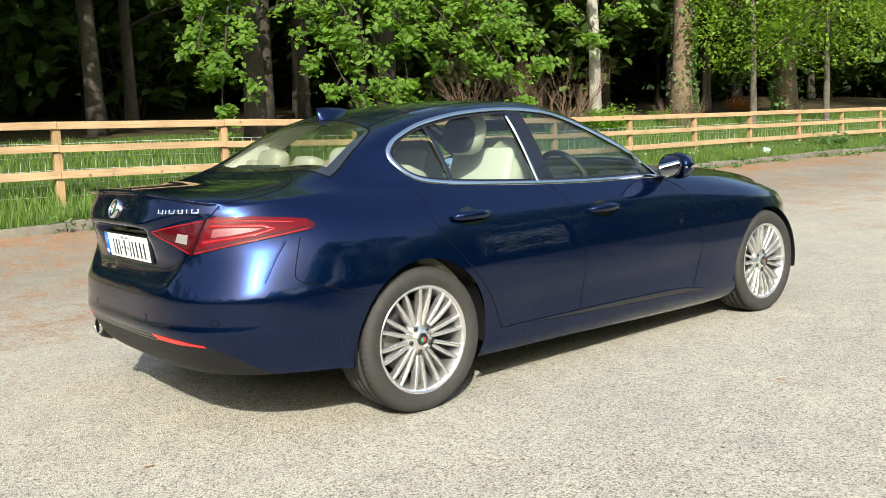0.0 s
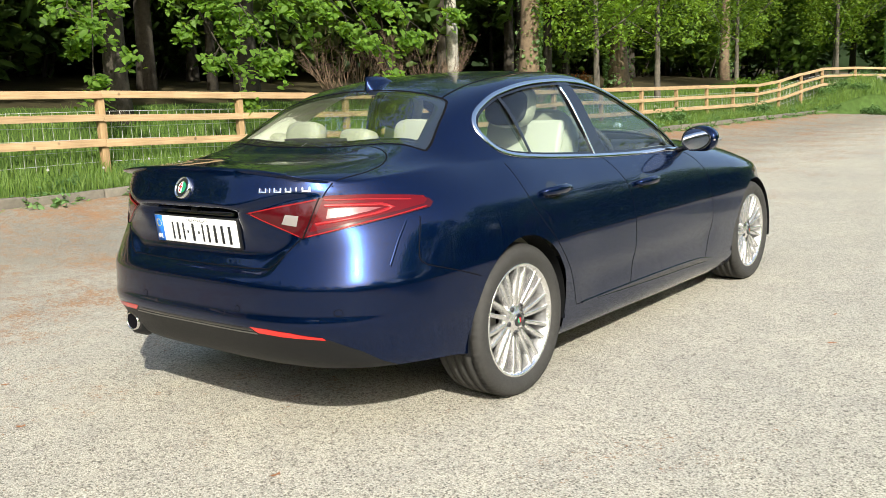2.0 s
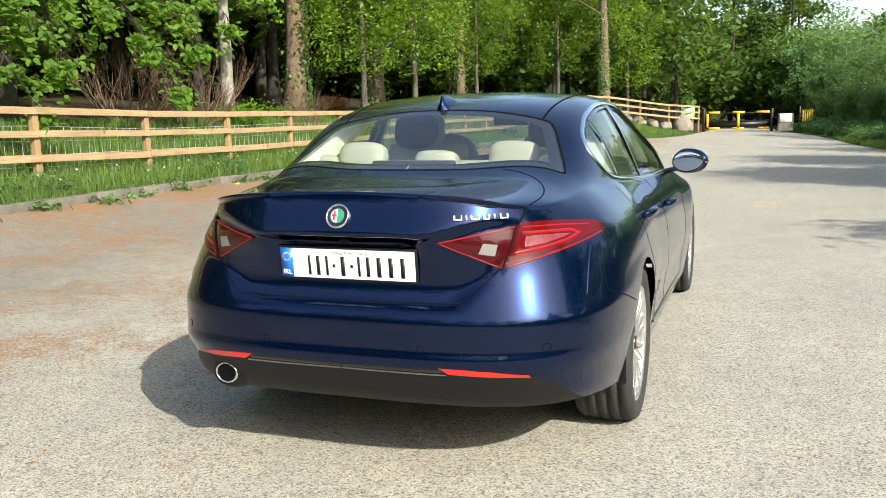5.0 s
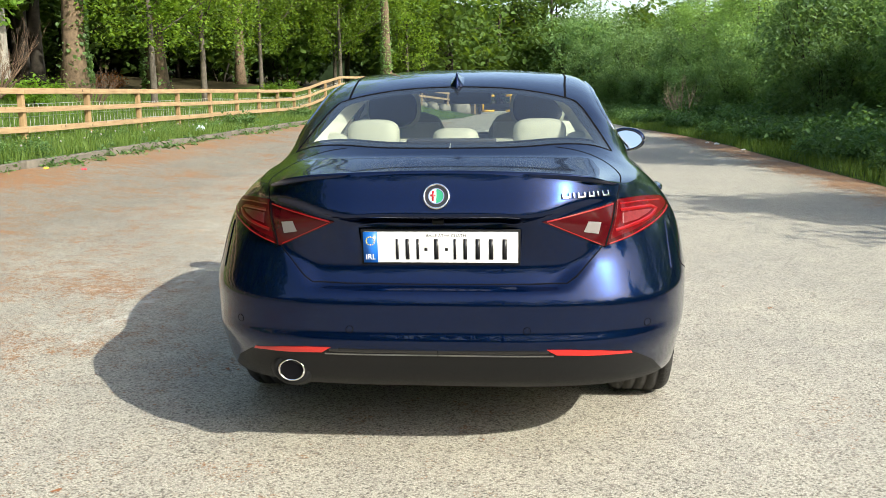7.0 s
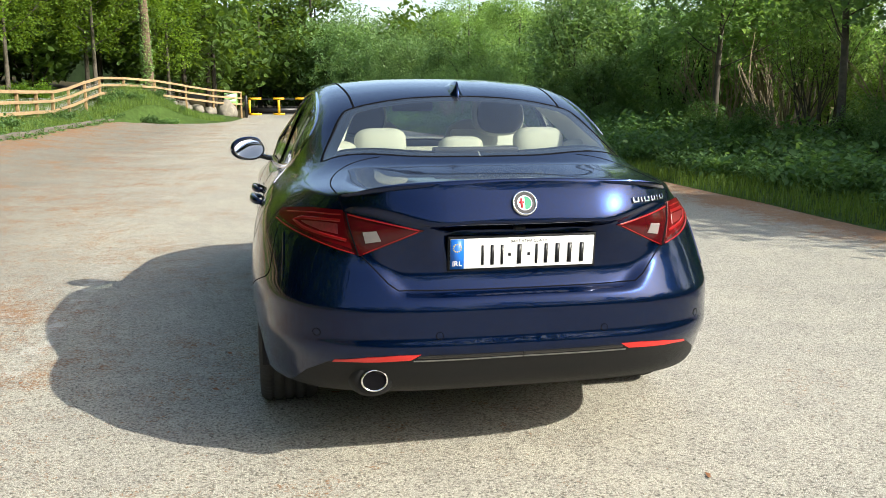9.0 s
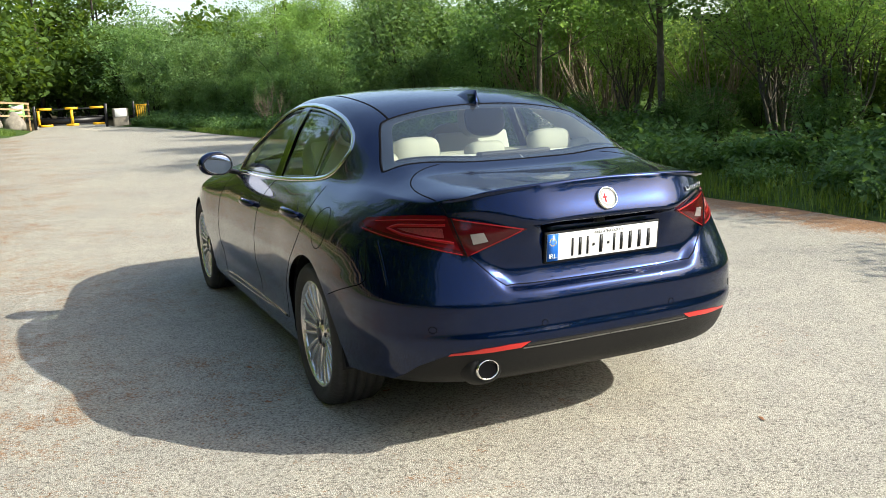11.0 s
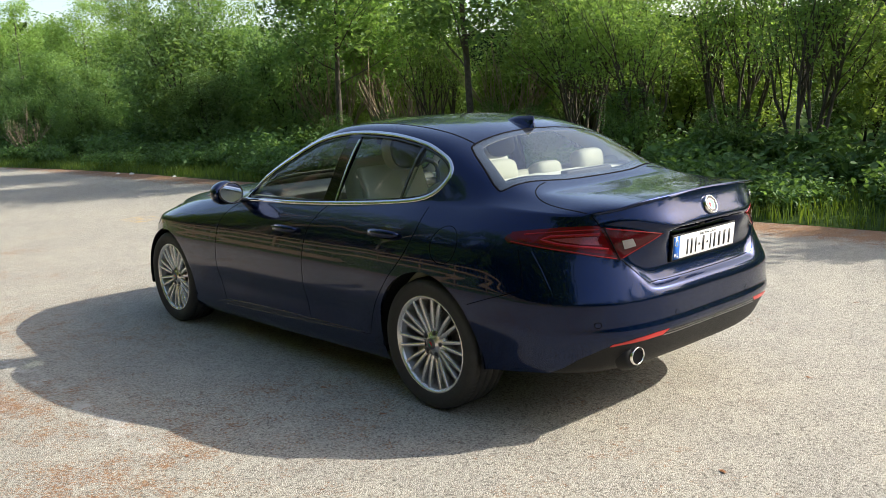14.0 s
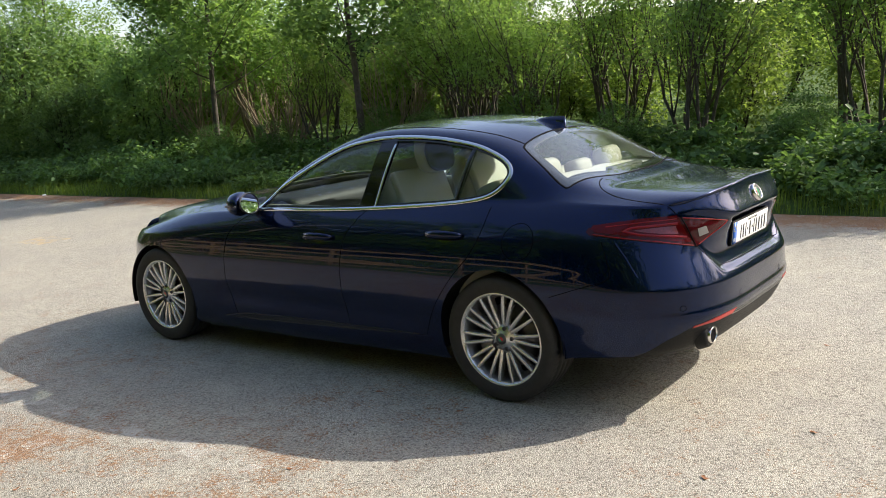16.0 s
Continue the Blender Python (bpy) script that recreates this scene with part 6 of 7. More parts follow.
silver = tree(12, 13, 0.15, BARK_S, LEAF_EDGE, 9000, 0.10, 0.42, 0.25, 0.28, 8, label="slender tree with pale silvery bark at the wood's edge")
stand(silver, [(-10.9, 15.0, 30, 1.0)], used)
oak = tree(13, 15, 0.31, BARK_B, LEAF_EDGE, 14000, 0.12, 0.38, 0.28, 0.34, 9, lean=0.03, ivy=1100, label="stout brown-barked tree with ivy at the wood's edge")
stand(oak, [(-11.6, 19.6, 0, 1.0), (-11.9, 26.0, 140, 1.1), (-13.2, 39.5, 70, 0.8), (-6.1, 41.0, 200, 0.85)], used, "stout trees at the wood's edge")
maple = tree(14, 6.0, 0.10, BARK_G, LEAF_MAPLE, 12500, 0.115, 0.36, 0.34, 0.24, 12, full=0.35, low=0.24, label="small maple with a fresh green crown behind the fence")
stand(maple, [(-9.7, 20.3, 20, 0.95), (-9.8, 24.6, 190, 1.08), (-10.6, 34.0, 250, 1.0), (-8.6, 41.6, 40, 1.15), (-5.6, 45.2, 130, 1.0), (-9.6, 45.0, 220, 1.25)], used, "small maples behind the fence")
conifer = tree(15, 17, 0.24, BARK_D, LEAF_SHADED, 1900, 0.48, 0.2, 0.20, 0.7, 10, depth=1, label="tall dark forest tree with a bare lower trunk")
rk = random.Random(21)
spots = [(-13.0, 3.35, 0, 0.7), (-14.6, 4.6, 50, 0.8), (-12.9, 22.8, 10, 0.9), (-15.0, 8.0, 60, 1.0)]
for i in range(46):
    spots.append((rk.uniform(-34, -14.5), -14 + i * 1.75 + rk.uniform(-1, 1), rk.uniform(0, 360), rk.uniform(1.1, 1.55)))
stand(conifer, spots, used, "dark trees of the wood")
under = tree(16, 9, 0.13, BARK_D, LEAF_SHADED, 2200, 0.34, 0.22, 0.34, 0.45, 9, full=0.75, low=0.1, depth=1, label="shaded understorey tree inside the wood")
# three unseen trees, added to keep the sun off the left-hand trunks
stand(under, [(-10.6, -2.6, 15, 1.1), (-11.6, -5.6, 80, 1.2), (-11.4, -0.2, 150, 1.0)], used)
stand(under, [(rk.uniform(-24, -14.5), -12 + i * 2.9 + rk.uniform(-1, 1), rk.uniform(0, 360), rk.uniform(0.8, 1.2)) for i in range(26)], used, "understorey of the wood")
thicket = shrub(17, 4.5, 5, LEAF_SHADED, 2000, 0.31, BARK_D, 0.5, 0.4, "dark leafy thicket deep in the wood", 1, full=0.8)
stand(thicket, [(rk.uniform(-30, -19), -16 + i * 2.3 + rk.uniform(-1, 1), rk.uniform(0, 360), rk.uniform(0.9, 1.4)) for i in range(30)] + [(-17.5, -6, 0, 1.3), (-18, -2, 60, 1.4), (-17, 2.0, 120, 1.3), (-18.5, 6, 10, 1.4), (-21, 0, 200, 1.5), (-24, 11, 0, 1.7), (-27, 13.5, 80, 1.8), (-30, 14, 0, 1.9), (-22, 8.5, 190, 1.6), (-34, 17, 30, 2.0), (-9, 54, 0, 1.2), (-6, 57, 90, 1.3), (-2.5, 62, 180, 1.4), (2, 63, 10, 1.4), (2.5, 68, 80, 1.4), (-13, 50, 33, 1.3), (-12, 44, 50, 1.2), (0, 72, 200, 1.8)], used, "thickets in the wood")
stand(thicket, [(-37 + 3 * (i % 2), -14 + 4.0 * i, 47 * i, 2.0) for i in range(20)], used)
stand(thicket, [(-15, 42, 10, 1.2), (-17, 46, 80, 1.4), (-19, 52, 160, 1.5), (-15.5, 50, 30, 1.3), (-22, 55, 200, 1.6), (-21, 47, 300, 1.5), (-25, 50, 70, 1.7), (-17, 38, 120, 1.2), (-19, 42, 220, 1.4)], used)
stand(under, [(-32 + rk.uniform(-3, 3), -18 + i * 5, rk.uniform(0, 360), 1.3) for i in range(17)], used)
# unseen row behind the camera, added for the car's reflections
stand(under, [(-20 + 7 * i, -26 + rk.uniform(-4, 2), rk.uniform(0, 360), 1.1) for i in range(6)], used)
stand(conifer, [(-7.5, 52, 30, 0.9), (-4.2, 55, 90, 1.0), (-9.5, 48, 10, 1.0), (3.8, 72, 200, 0.9), (-1.0, 66, 80, 1.0), (3.0, 68, 20, 1.0), (1.0, 75, 40, 1.1)], used)
stand(under, [(-5.0, 47.5, 20, 1.0), (-3.6, 51, 110, 1.05), (0.2, 70, 0, 1.1), (-6.8, 45.5, 160, 0.85)], used)

# willow scrub and small trees along the other side
willow = shrub(31, 6.4, 7, LEAF_WILLOW, 11000, 0.19, BARK_D, 0.42, 0.30, "dense grey-green willow scrub beside the car park", long=2.2, full=0.8, mid=0.41, rise=0.52)
syca = tree(32, 6.0, 0.075, BARK_G, lean=0.04, leafmat=LEAF_WOOD, n_leaf=15000, size=0.125, bole=0.3, reach=0.36, clump=0.32, limbs=11, full=0.3, low=0.36, label="young sycamore with broad dark leaves beside the car park")
hazel = shrub(33, 5.6, 9, LEAF_EDGE, 9000, 0.14, TWIG, 0.38, 0.30, "light green hazel with many bare lower stems", full=0.4, mid=0.66, rise=0.34)
alder = tree(34, 6.6, 0.07, BARK_G, LEAF_EDGE, 9000, 0.10, 0.3, 0.34, 0.30, 8, label="thin alder with a sparse bright crown")
# the last seven willows are unseen, added to darken the car's reflections
stand(willow, [(9.0, 22.0, 0, 0.70), (9.4, 25.6, 80, 0.66), (8.6, 29.4, 160, 0.72), (8.2, 33.2, 220, 0.78), (7.8, 37.2, 300, 0.82), (7.0, 41.5, 20, 0.86), (6.9, 45.8, 20, 1.0), (10.2, 18.5, 130, 0.82), (12.5, 28.0, 200, 0.72), (12.0, 35, 280, 0.78), (9.6, 50.0, 40, 1.1), (8.4, 20.0, 250, 0.55), (7.6, 27.4, 40, 0.5), (7.2, 31.4, 110, 0.5), (6.8, 35.4, 190, 0.5), (6.2, 39.4, 280, 0.5), (5.6, 43.6, 340, 0.55), (10.8, 21.8, 310, 0.9), (11.2, 31.5, 70, 1.0), (10.4, 39.5, 150, 1.05), (6.6, 50.5, 200, 1.05), (8.6, 54.5, 30, 1.2), (5.4, 55.5, 120, 1.0), (7.5, 64, 30, 1.6), (12, 62, 90, 1.5), (17, 58, 150, 1.5), (13, 70, 210, 1.8), (22, 56, 270, 1.5), (27, 50, 330, 1.5), (20, 66, 10, 1.8), (32, 46, 60, 1.5), (5.0, 60.5, 220, 1.5), (4.0, 67, 140, 1.7), (12, -8.5, 0, 0.72), (13, -12.5, 70, 0.75), (11.8, -17, 140, 0.72), (12.5, -21, 210, 0.75), (9.5, -26, 280, 0.75), (4.5, -29, 350, 0.75), (-1, -29, 60, 0.75)], used, "willow scrub")
stand(syca, [(9.2, 14.8, 0, 0.95), (8.9, 9.8, 90, 1.0), (10.2, 1.0, 40, 0.92), (9.6, -3.6, 250, 0.66), (12.5, -9, 120, 0.7), (12.5, -14, 10, 0.7)], used, "young sycamores")
stand(hazel, [(11.6, 16.0, 0, 0.85), (12.8, 10.3, 120, 0.8), (13.2, -3.4, 60, 0.75), (15, -12, 20, 0.7)], used, "hazels")
stand(alder, [(14.6, 6.2, 0, 0.95), (12.9, 6.9, 100, 0.9), (17.0, 15, 210, 0.9), (17.5, 26, 250, 1.0), (15.5, 41, 200, 1.1), (10.5, 24.0, 60, 0.8), (8.2, 35.2, 10, 0.78), (9.4, 31.2, 140, 0.75)], used, "thin alders")
stand(willow, [(34 + i % 2 * 4, -12 + 13 * i, 50 * i, 0.9) for i in range(6)], used)
stand(thicket, [(12.5, 47, 0, 1.3), (14, 52, 50, 1.4), (9.5, 56, 100, 1.5), (18, 44, 10, 1.3)], used)
stand(hazel, [(14.8, 11.5, 33, 0.9), (15.1, 19.5, 233, 0.75), (14.6, -7.5, 300, 0.85)], used)
bush = shrub(35, 2.6, 6, LEAF_HERB, 7500, 0.078, BARK_D, 0.6, 0.22, "low leafy bush at the foot of the scrub", 1, full=0.7)
rk = random.Random(14)
stand(bush, [(8.3 + rk.uniform(-0.5, 0.9), -5 + 2.1 * i + rk.uniform(-0.6, 0.6), rk.uniform(0, 360), rk.uniform(0.48, 0.72)) for i in range(22)], used, "bushes at the foot of the scrub")
stand(bush, [(XR(y) + 3.0 + rk.uniform(-0.5, 0.5), y, rk.uniform(0, 360), rk.uniform(0.5, 0.9)) for y in range(24, 46, 3)] + [(11.2 + 1.6 * (i % 2), -9 + 3.1 * i, 80 * i, 0.6) for i in range(8)], used)
brake = shrub(36, 3.6, 6, LEAF_LIGHT, 5200, 0.115, BARK_D, 0.6, 0.3, "tall light green bush behind the scrub", 1, full=0.75, mid=0.48, rise=0.46)
stand(brake, [(12.3 + 2.3 * (i % 3) + rk.uniform(-0.5, 0.5), -9 + 1.0 * i + rk.uniform(-0.4, 0.4), rk.uniform(0, 360), rk.uniform(0.62, 0.92)) for i in range(44)] + [(12.5, 7.4, 10, 0.8), (14.5, 8.8, 100, 0.9), (16.5, 10.2, 190, 1.0), (18.5, 11.5, 280, 1.0), (15.2, 7.4, 50, 0.9), (17.2, 8.6, 140, 1.0), (13.4, 9.6, 230, 0.8)] + [(21 + 3 * (i % 2), -14 + 3.2 * i, 70 * i, 1.2) for i in range(18)], used, "tall bushes behind the scrub")
# unseen bushes towards the sun, added so the paint reflects something dark
stand(brake, [(8.9, -6.4, 20, 0.72), (9.2, -9.2, 110, 0.78), (8.8, -12.4, 200, 0.8), (9.1, -15.8, 290, 0.82), (8.7, -19.4, 40, 0.85), (7.2, -23, 130, 0.85), (3.6, -25.4, 220, 0.85), (0.2, -25.8, 310, 0.85), (-3.6, -25.2, 70, 0.85)], used)
deadtwig = shrub(41, 3.4, 16, None, 0, 0, TWIG, 0.55, 0.3, "tangle of bleached dead stems among the scrub", 1, "dead_shrub", "dead shrub")
stand(deadtwig, [(10.4, 16.6, 0, 1.0), (10.2, 13.4, 90, 0.9), (10.9, 10.6, 200, 0.85), (6.4, 29.5, 30, 0.6)], used, "dead stems")
stems = shrub(47, 5.0, 7, LEAF_EDGE, 6500, 0.085, BARK_G, 0.3, 0.3, "cluster of sparse-leaved dark upright stems in the scrub", 2, "stem_cluster", "shrub")
stand(stems, [(9.4, 0.4, 0, 0.75), (9.0, 2.9, 70, 0.95), (9.3, 7.2, 140, 0.9), (9.8, 11.8, 210, 0.85), (9.9, 4.6, 20, 1.0), (9.2, 5.9, 260, 0.85), (10.4, 8.2, 310, 1.0)], used, "stem clusters")
brush = shrub(42, 2.0, 22, None, 0, 0, TWIGB, 1.2, 0.3, "heap of brown dead brushwood behind the fence", 2, "brushwood_heap", "brushwood")
stand(brush, [(-10.4, 13.0, 0, 1.0), (-10.9, 11.4, 70, 1.05), (-10.2, 17.6, 150, 0.55)], used, "brushwood")
sapling = shrub(43, 1.25, 7, LEAF_BEECH, 2600, 0.085, BARK_D, 0.8, 0.14, "low bright green sapling behind the fence", 1)
stand(sapling, [(-10.2, 14.6, 0, 0.8), (-11.3, 18.2, 60, 0.5), (-9.5, 33, 10, 1.2)], used, "saplings")
nettle = shrub(44, 0.95, 9, LEAF_HERB, 1300, 0.082, LEAF_HERB, 0.55, 0.12, "clump of nettles and dock on the verge", 0, "weed_clump", "weeds")
rk = random.Random(5)
spots = [(-7.15, 19.6, 0, 0.85), (-7.3, 18.0, 70, 0.5), (-7.1, 8.4, 130, 0.5), (-7.25, 9.3, 30, 0.6), (-7.2, 26.5, 10, 1.0), (-6.9, 22.0, 20, 0.45), (-6.9, 12.6, 80, 0.35)]
for i in range(13):
    spots.append((rk.uniform(-7.4, -4.2), rk.uniform(33.5, 38.5), rk.uniform(0, 360), rk.uniform(0.5, 0.9)))
for i in range(60):
    y = 1.0 + 0.55 * i
    spots.append((rk.uniform(-7.55, -6.85), y + rk.uniform(-0.3, 0.3), rk.uniform(0, 360), rk.uniform(0.2, 0.5)))
for i in range(170):
    y = -7 + i * 0.32
    d = 3.6 * rk.random() ** 1.2
    spots.append((XR(y) + 0.55 + d, y + rk.uniform(-0.3, 0.3), rk.uniform(0, 360), rk.uniform(0.8, 1.15) * (1 + 0.2 * d)))
stand(nettle, spots, used, "weeds on the verges")

tuft = shrub(45, 0.5, 5, LEAF_HERB, 130, 0.10, LEAF_HERB, 1.0, 0.09, "small weed growing out of the kerb joint", 0, "kerb_weed", "weeds")
spots = []
for i in range(96):
    y = 1.0 + 0.33 * i + rk.uniform(-0.3, 0.3)
    spots.append((XL(y) + rk.uniform(-0.12, 0.05) if i % 3 else XL(y) - 0.22, y, rk.uniform(0, 360), rk.uniform(0.45, 1.15)))
stand(tuft, spots, used, "weeds along the kerb")
# dandelion clocks in the verge
SEED = plain("seed_head", (0.36, 0.35, 0.31), 0.9, var=0.2, scale=80)
for i in range(34):
    y = 2.2 + 0.55 * i + rk.uniform(-0.5, 0.5)
    x = XL(y) - rk.uniform(0.18, 0.7)
    h = rk.uniform(0.16, 0.27)
    dandelion = thing("dandelion", "white dandelion seed head on a thin stalk", "flower", pose(x, y, ground_z(x, y), rk.uniform(-8, 8), rk.uniform(-8, 8), 0), "dandelion clocks")
    part("stalk", mesh_of("stalk", *tube([(0, 0, -0.02), (0.004, 0, h * 0.5), (0, 0, h)], 0.0022, 5)), LEAF_HERB, dandelion)
    b = bmesh.new()
    bmesh.ops.create_icosphere(b, subdivisions=2, radius=0.016)
    for v in b.verts:
        v.co = v.co * rk.uniform(0.82, 1.12) + Vector((0, 0, h))
    part("seed_head", b, SEED, dandelion, smooth=False)
FERN = leaf_mat("dead_bracken", (0.24, 0.085, 0.025), (0.36, 0.15, 0.05), 0.3)
bracken = shrub(46, 0.75, 9, FERN, 900, 0.07, TWIGB, 0.7, 0.10, "rust-brown clump of dead bracken on the wood floor", 1, "bracken_clump", "dead fern")
stand(bracken, [(-13.9, 26.6, 0, 1.0), (-14.6, 27.4, 70, 0.6)], used, "dead bracken")


def blades(name, n, place, h0, h1, rng, mat, label):
    """Grass: single bent blades."""
    P = np.array([place(rng) for _ in range(n)])
    a = rng.uniform(0, 2 * math.pi, n)
    h = rng.uniform(h0, h1, n)
    lean = rng.uniform(0.1, 0.55, n) * h
    dx, dy = np.cos(a), np.sin(a)
    wd = 0.0035 + 0.012 * h
    V = np.zeros((n, 5, 3))
    b = rng.uniform(0, 2 * math.pi, n)
    sx, sy = np.cos(b) * wd, np.sin(b) * wd
    V[:, 0] = P + np.stack([-sx, -sy, -0.02 + 0 * h], 1)
    V[:, 1] = P + np.stack([sx, sy, -0.02 + 0 * h], 1)
    V[:, 2] = P + np.stack([dx * lean * 0.3 - sx * 0.8, dy * lean * 0.3 - sy * 0.8, h * 0.6], 1)
    V[:, 3] = P + np.stack([dx * lean * 0.3 + sx * 0.8, dy * lean * 0.3 + sy * 0.8, h * 0.6], 1)
    V[:, 4] = P + np.stack([dx * lean, dy * lean, h], 1)
    i = np.arange(n)[:, None] * 5
    F = np.concatenate([i + np.array([[0, 1, 3]]), i + np.array([[0, 3, 2]]), i + np.array([[2, 3, 4]])], 1).reshape(-1, 3)
    me = bpy.data.meshes.new(name)
    me.vertices.add(n * 5)
    me.vertices.foreach_set("co", V.astype(np.float32).ravel())
    me.loops.add(F.size)
    me.loops.foreach_set("vertex_index", F.ravel().astype(np.int32))
    me.polygons.add(len(F))
    me.polygons.foreach_set("loop_start", np.arange(0, F.size, 3, dtype=np.int32))
    me.polygons.foreach_set("loop_total", np.full(len(F), 3, np.int32))
    me.update()
    me.validate()
    tagged(part(name, me, mat), label, "grass", kind="stuff")


def verge_left(g):
    y = g.uniform(-4, 40) if g.uniform() < 0.8 else g.uniform(-4, 16)
    x = XL(y) - 0.12 - g.uniform(0, 1) ** 1.6 * 4.2
    return x, y, ground_z(x, y)


def verge_right(g):
    y = g.uniform(-8, 34)
    x = XR(y) + 0.02 + g.uniform(0, 1) ** 1.3 * 1.8
    return x, y, ground_z(x, y)


rng0 = np.random.default_rng(3)
blades("verge_grass", 70000, verge_left, 0.06, 0.25, rng0, LEAF_GRASS, "long sunlit grass on the bank behind the kerb")
blades("roadside_grass", 24000, verge_right, 0.07, 0.22, rng0, LEAF_GRASS, "tall shaded grass along the far edge")

# far woods that close the view all round
vs_, fs_ = [], []
for i in range(121):
    a = 2 * math.pi * i / 120
    for k in range(5):
        vs_.append((95 * math.cos(a), 20 + 95 * math.sin(a), -1 + k * (2.4 + 3.4 * smooth01(0.15, -0.5, math.cos(a))) + (1.6 * noise.noise(Vector((i * 0.7, k, 0))) if k == 4 else 0)))
for i in range(120):
    for k in range(4):
        a = i * 5 + k
        fs_.append((a, a + 1, a + 6, a + 5))
# the distant crowns' own shade is put into this near-black green
FARWOOD_SHADED = plain("far_wood_shaded", (0.016, 0.026, 0.012), 0.95, spec=0.0, var=0.6, scale=0.6)
tagged(part("backdrop", mesh_of("backdrop", vs_, fs_), FARWOOD_SHADED), "dim wooded horizon beyond the car park", "woods", kind="structure")

# ---- gate and small things at the far end ----
BLACKP = plain("black_steel", (0.012, 0.012, 0.014), 0.4, 0.3)
YELLOW = plain("yellow_paint", (0.75, 0.42, 0.01), 0.5, var=0.08)
STONE = plain("field_stone", (0.21, 0.19, 0.155), 0.95, var=0.4, scale=6, bump=0.8, bscale=20)
SIGNW = plain("sign_white", (0.75, 0.76, 0.75), 0.5, var=0.04)
SIGNG = plain("sign_green", (0.25, 0.5, 0.16), 0.5, var=0.1)
gz = ground_z(0, 47)
gate = thing("barrier_gate", "low black steel barrier gate with yellow marks", "gate", pose(0.02, 47, gz))
for x in (-1.74, 1.74):
    b = bmesh.new()
    box(b, 0.14, 0.14, 1.25, pose(x, 0, 0.6), 0.01, 1)
    part("gate_post", b, BLACKP, gate)
for z in (0.22, 0.6, 1.02):
    b = bmesh.new()
    box(b, 3.4, 0.06, 0.07 if z != 0.6 else 0.03, pose(0, 0, z), 0.01, 1)
    part("gate_bar", b, BLACKP, gate)
b = bmesh.new()
box(b, 3.36, 0.012, 0.34, pose(0, 0.02, 0.40))
part("gate_panel", b, BLACKP, gate)
for bars in (((-1.55, 0.62, 0.12, 0.95), (-1.25, 1.05, 0.7, 0.12), (-1.25, 0.2, 0.7, 0.12)), ((0.05, 0.62, 0.14, 0.8), (0.05, 1.05, 0.62, 0.12), (0.05, 0.2, 0.62, 0.12)), ((1.3, 1.05, 0.68, 0.12), (1.35, 0.2, 0.58, 0.12))):
    for x, z, wd, hh in bars:
        b = bmesh.new()
        box(b, wd, 0.02, hh, pose(x, -0.045, z))
        part("yellow_mark", b, YELLOW, gate)
pillar_ob = thing("stone_pillar", "squat stone gate pillar carrying a white notice", "pillar", pose(2.45, 46.6, gz))
b = bmesh.new()
box(b, 0.78, 0.5, 1.0, pose(0, 0, 0.45), 0.06, 3)
for v in b.verts:
    v.co += Vector((noise.noise(v.co * 3), noise.noise(v.co * 3 + Vector((5, 0, 0))), 0)) * 0.05
part("stonework", b, STONE, pillar_ob)
b = bmesh.new()
box(b, 0.6, 0.02, 0.42, pose(0.0, -0.29, 0.72), 0.004, 1)
part("notice", b, SIGNW, pillar_ob, "white notice board")
side_gate = thing("side_gate", "narrow yellow-barred pedestrian gate", "gate", pose(3.5, 46.4, gz))
for x in (-0.38, 0.38):
    b = bmesh.new()
    box(b, 0.09, 0.09, 1.35, pose(x, 0, 0.62), 0.008, 1)
    part("gate_post", b, BLACKP, side_gate)
for i in range(5):
    b = bmesh.new()
    box(b, 0.05, 0.03, 0.9, pose(-0.22 + 0.11 * i, 0, 0.62))
    part("gate_slat", b, YELLOW, side_gate)
b = bmesh.new()
box(b, 0.62, 0.04, 0.06, pose(0, 0, 1.08))
box(b, 0.62, 0.04, 0.06, pose(0, 0, 0.2))
part("gate_rail", b, YELLOW, side_gate)


def rock(name, sx, sy, sz, at, seed, label):
    b = bmesh.new()
    bmesh.ops.create_icosphere(b, subdivisions=3, radius=1.0)
    for v in b.verts:
        k = 1 + 0.28 * noise.noise(v.co * 1.4 + Vector((seed, 0, 0))) + 0.08 * noise.noise(v.co * 5 + Vector((0, seed, 0)))
        v.co = Vector((v.co.x * sx * k, v.co.y * sy * k, max(v.co.z * sz * k, -sz * 0.4)))
    o = tagged(part(name, b, STONE), label, "rock")
    o.matrix_basis = pose(at[0], at[1], ground_z(*at) + sz * 0.3, 0, 0, seed * 40)
    return o


rock("boulder", 0.55, 0.5, 0.62, (-2.7, 45.4), 1, "pale boulder at the end of the fence")
for i in range(6):
    rock("wall_stone", 0.42, 0.3, 0.3, (-3.5 - 0.62 * i, 44.6 - 0.75 * i), 2 + i, "rough stone of the low bank wall")["group"] = "bank wall stones"
rock("boulder", 0.6, 0.35, 0.3, (5.1, 44.6), 11, "long flat stone in the verge")
board = thing("notice_board", "small green and white notice board on the fence", "sign", pose(-2.5, 46.0, gz + 0.5, 0, 0, 25))
b = bmesh.new()
box(b, 0.75, 0.03, 0.62, pose(0, 0, 0.55), 0.005, 1)
part("board_face", b, SIGNG, board)
b = bmesh.new()
box(b, 0.6, 0.01, 0.16, pose(0, -0.022, 0.72))
box(b, 0.5, 0.01, 0.1, pose(0, -0.022, 0.46))
part("board_text", b, SIGNW, board)
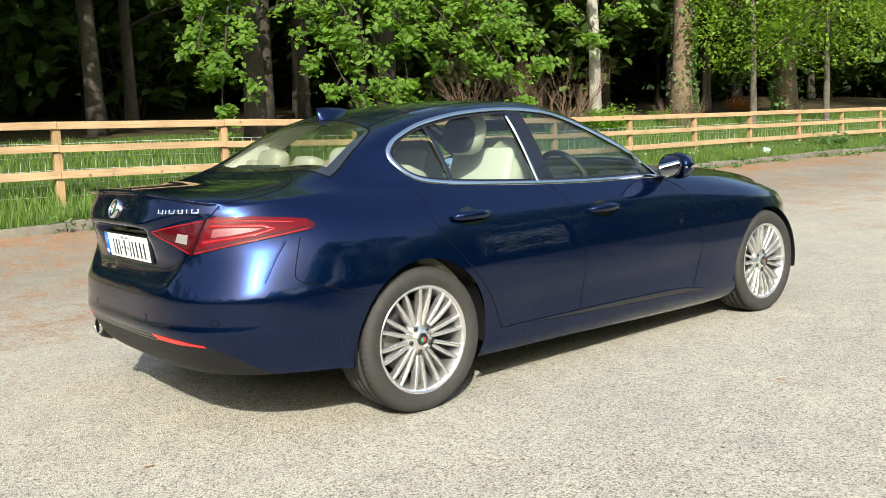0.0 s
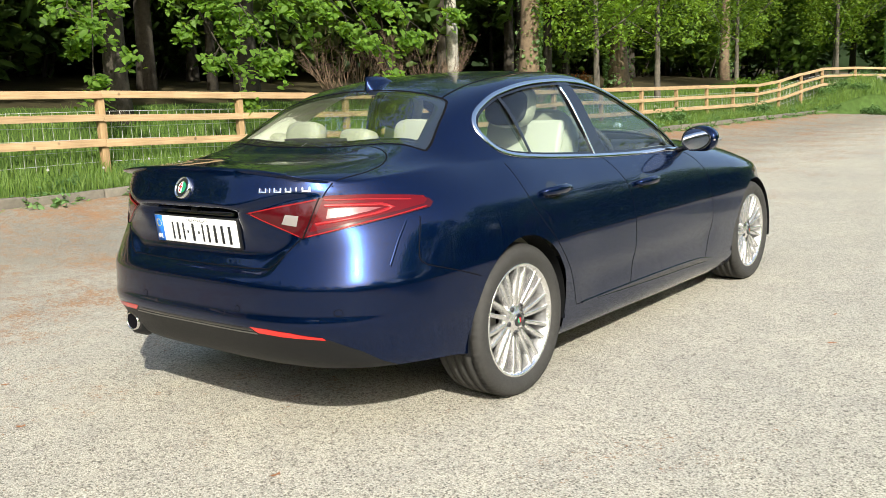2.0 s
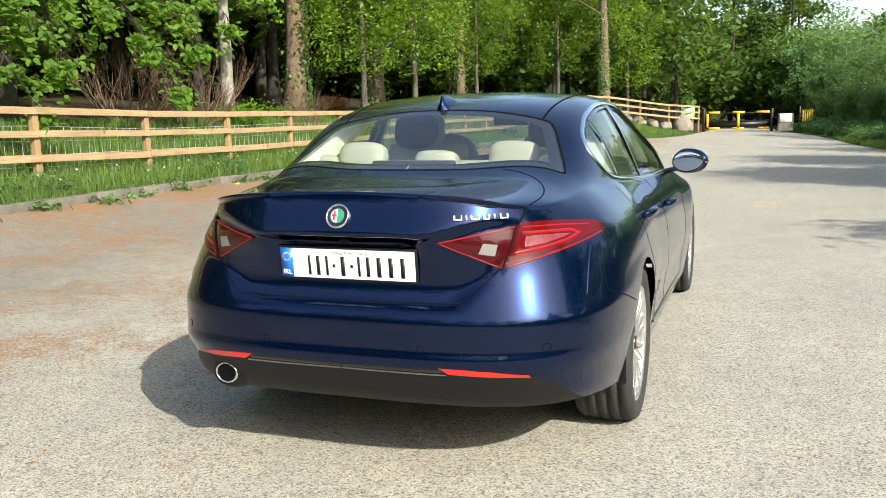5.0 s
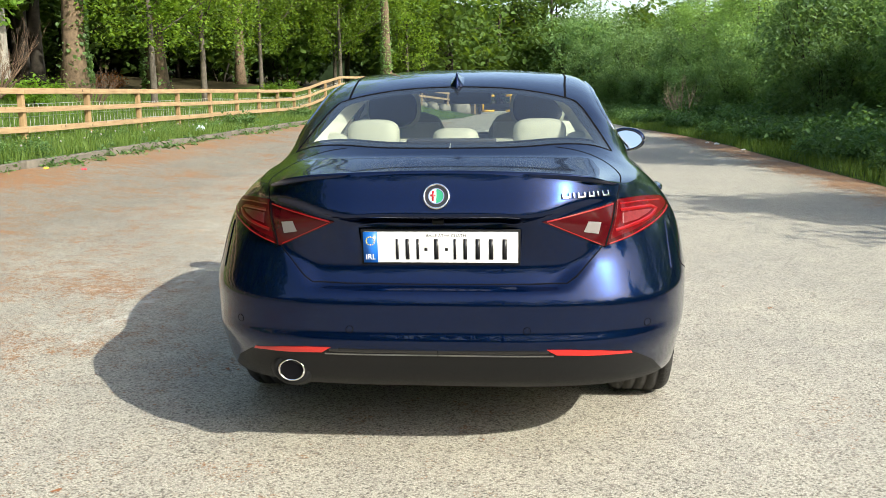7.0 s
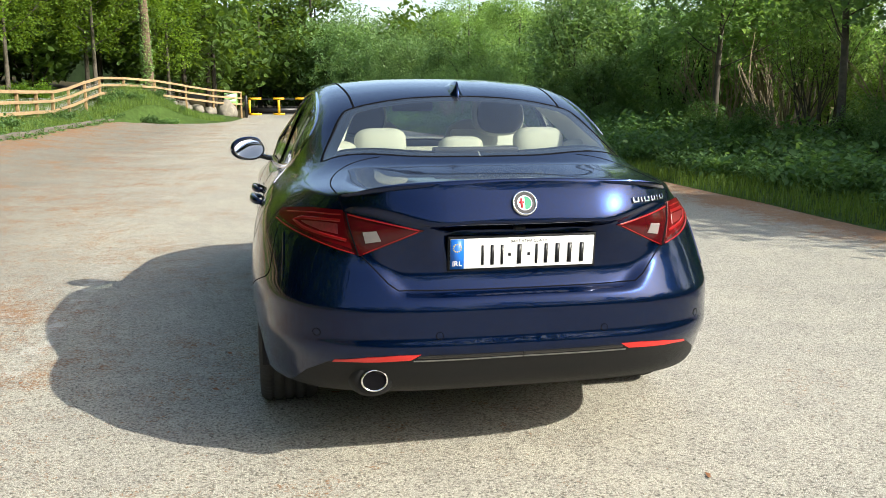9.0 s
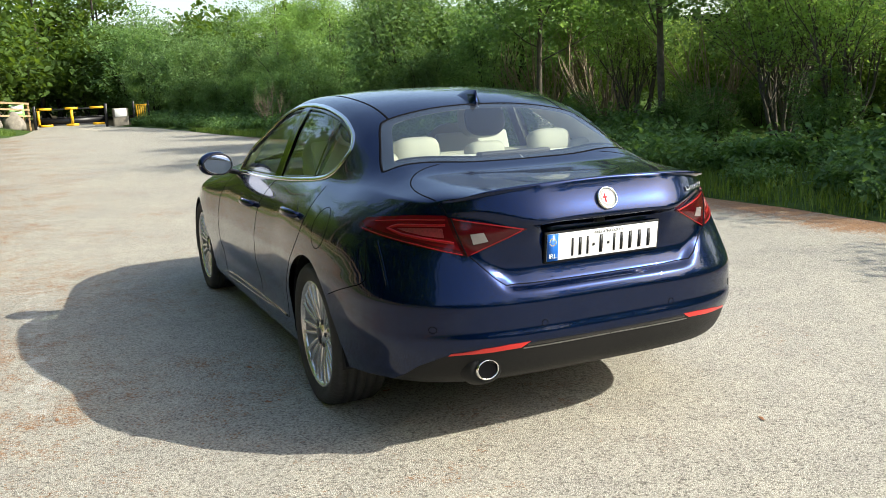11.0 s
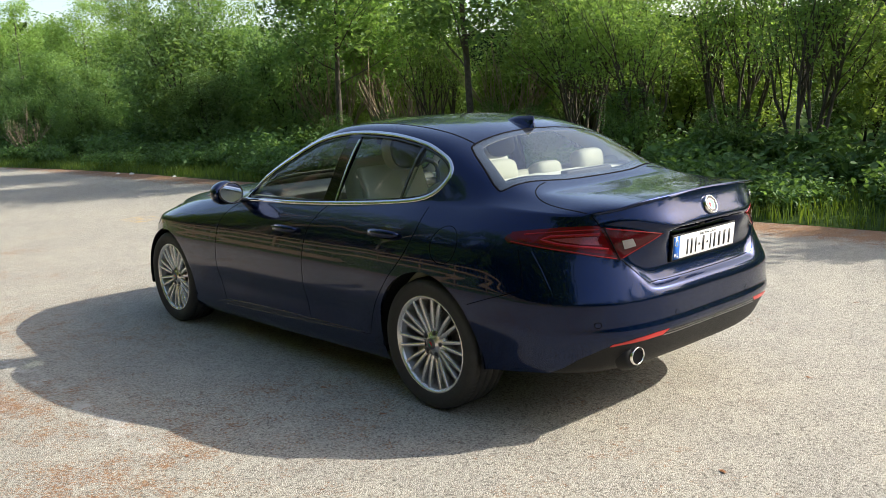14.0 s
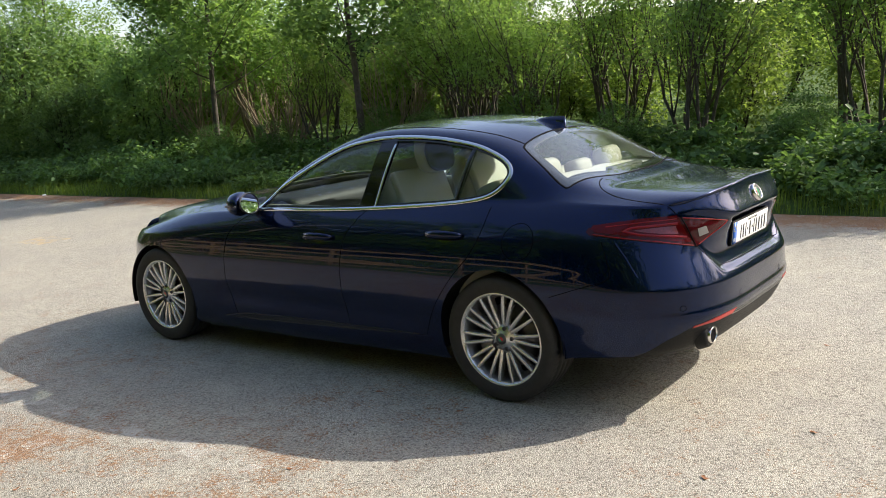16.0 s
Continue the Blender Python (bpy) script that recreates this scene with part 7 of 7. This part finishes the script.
for x in (-0.3, 0.3):
    b = bmesh.new()
    box(b, 0.06, 0.05, 1.4, pose(x, 0.04, 0.15))
    part("board_post", b, PINE2, board)

# litter and fallen bits on the tarmac
bagm = plain("pale_blue_plastic", (0.62, 0.78, 0.82), 0.3, var=0.1)
b = bmesh.new()
bmesh.ops.create_icosphere(b, subdivisions=3, radius=1.0)
for v in b.verts:
    k = 1 + 0.5 * noise.noise(v.co * 2.2)
    v.co = Vector((v.co.x * 0.09 * k, v.co.y * 0.15 * k, max(v.co.z, -0.3) * 0.09 * k))
bag = tagged(part("plastic_bag", b, bagm), "crumpled pale blue plastic bag in the grass", "litter")
bag.matrix_basis = pose(-7.05, 16.4, ground_z(-7.05, 16.4) + 0.07)
brownm = plain("dry_leaf", (0.26, 0.11, 0.045), 0.8, var=0.3, scale=60)
rk = random.Random(77)
bits = [(-1.27, -1.2), (0.64, -1.18), (-1.07, 0.69), (-1.11, 0.12), (-3.45, 10.5), (1.64, 2.03), (1.78, 1.44), (-0.63, -1.44)]
for i in range(150):
    y = rk.uniform(-2.2, 22)
    bits.append((rk.choice((rk.uniform(-6.4, -2), rk.uniform(-6.4, 5.0), rk.uniform(4.0, 5.0))), y))
bit_meshes = []
for k in range(4):
    b = bmesh.new()
    bmesh.ops.create_grid(b, x_segments=3, y_segments=2, size=1.0)
    for v in b.verts:
        v.co = Vector((v.co.x * 0.022 * rk.uniform(0.7, 1.2), v.co.y * 0.010 * rk.uniform(0.6, 1.2), 0.004 * rk.random() + 0.003 * abs(v.co.x)))
    me = bpy.data.meshes.new("fallen_leaf")
    b.to_mesh(me)
    b.free()
    me.materials.append(brownm)
    bit_meshes.append(me)
for i, (x, y) in enumerate(bits):
    o = tagged(new("fallen_leaf", bit_meshes[i % 4]), "small curled brown leaf lying on the tarmac", "leaf", "fallen leaves")
    sc = rk.uniform(0.5, 0.95) if i > 7 else 0.95
    o.matrix_basis = pose(x, y, ground_z(x, y) + 0.005, 0, 0, rk.uniform(0, 360)) @ Matrix.Scale(sc, 4)

for name, x, y, col, sz, label in (("paper_scrap", -6.07, 8.7, (0.62, 0.08, 0.10), 0.05, "crumpled red wrapper lying on the tarmac"), ("paper_scrap", -6.45, 8.35, (0.75, 0.5, 0.05), 0.04, "small yellow scrap lying by the kerb"), ("paper_scrap", 5.05, 17.7, (0.8, 0.8, 0.78), 0.07, "white paper scrap at the road's edge"), ("paper_scrap", 4.95, 18.3, (0.8, 0.8, 0.78), 0.05, "white paper scrap at the road's edge"), ("paper_scrap", 5.15, 15.6, (0.78, 0.78, 0.75), 0.05, "white paper scrap at the road's edge")):
    b = bmesh.new()
    bmesh.ops.create_icosphere(b, subdivisions=2, radius=1.0)
    for v in b.verts:
        v.co = Vector((v.co.x * sz, v.co.y * sz * 0.7, max(v.co.z * sz * 0.6, 0.0))) * (1 + 0.5 * noise.noise(v.co * 2.5 + Vector((x, y, 0))))
    o = tagged(part(name, b, plain("scrap", col, 0.6, var=0.15, scale=30), smooth=False), label, "litter")
    o.matrix_basis = pose(x, y, ground_z(x, y) + 0.003)
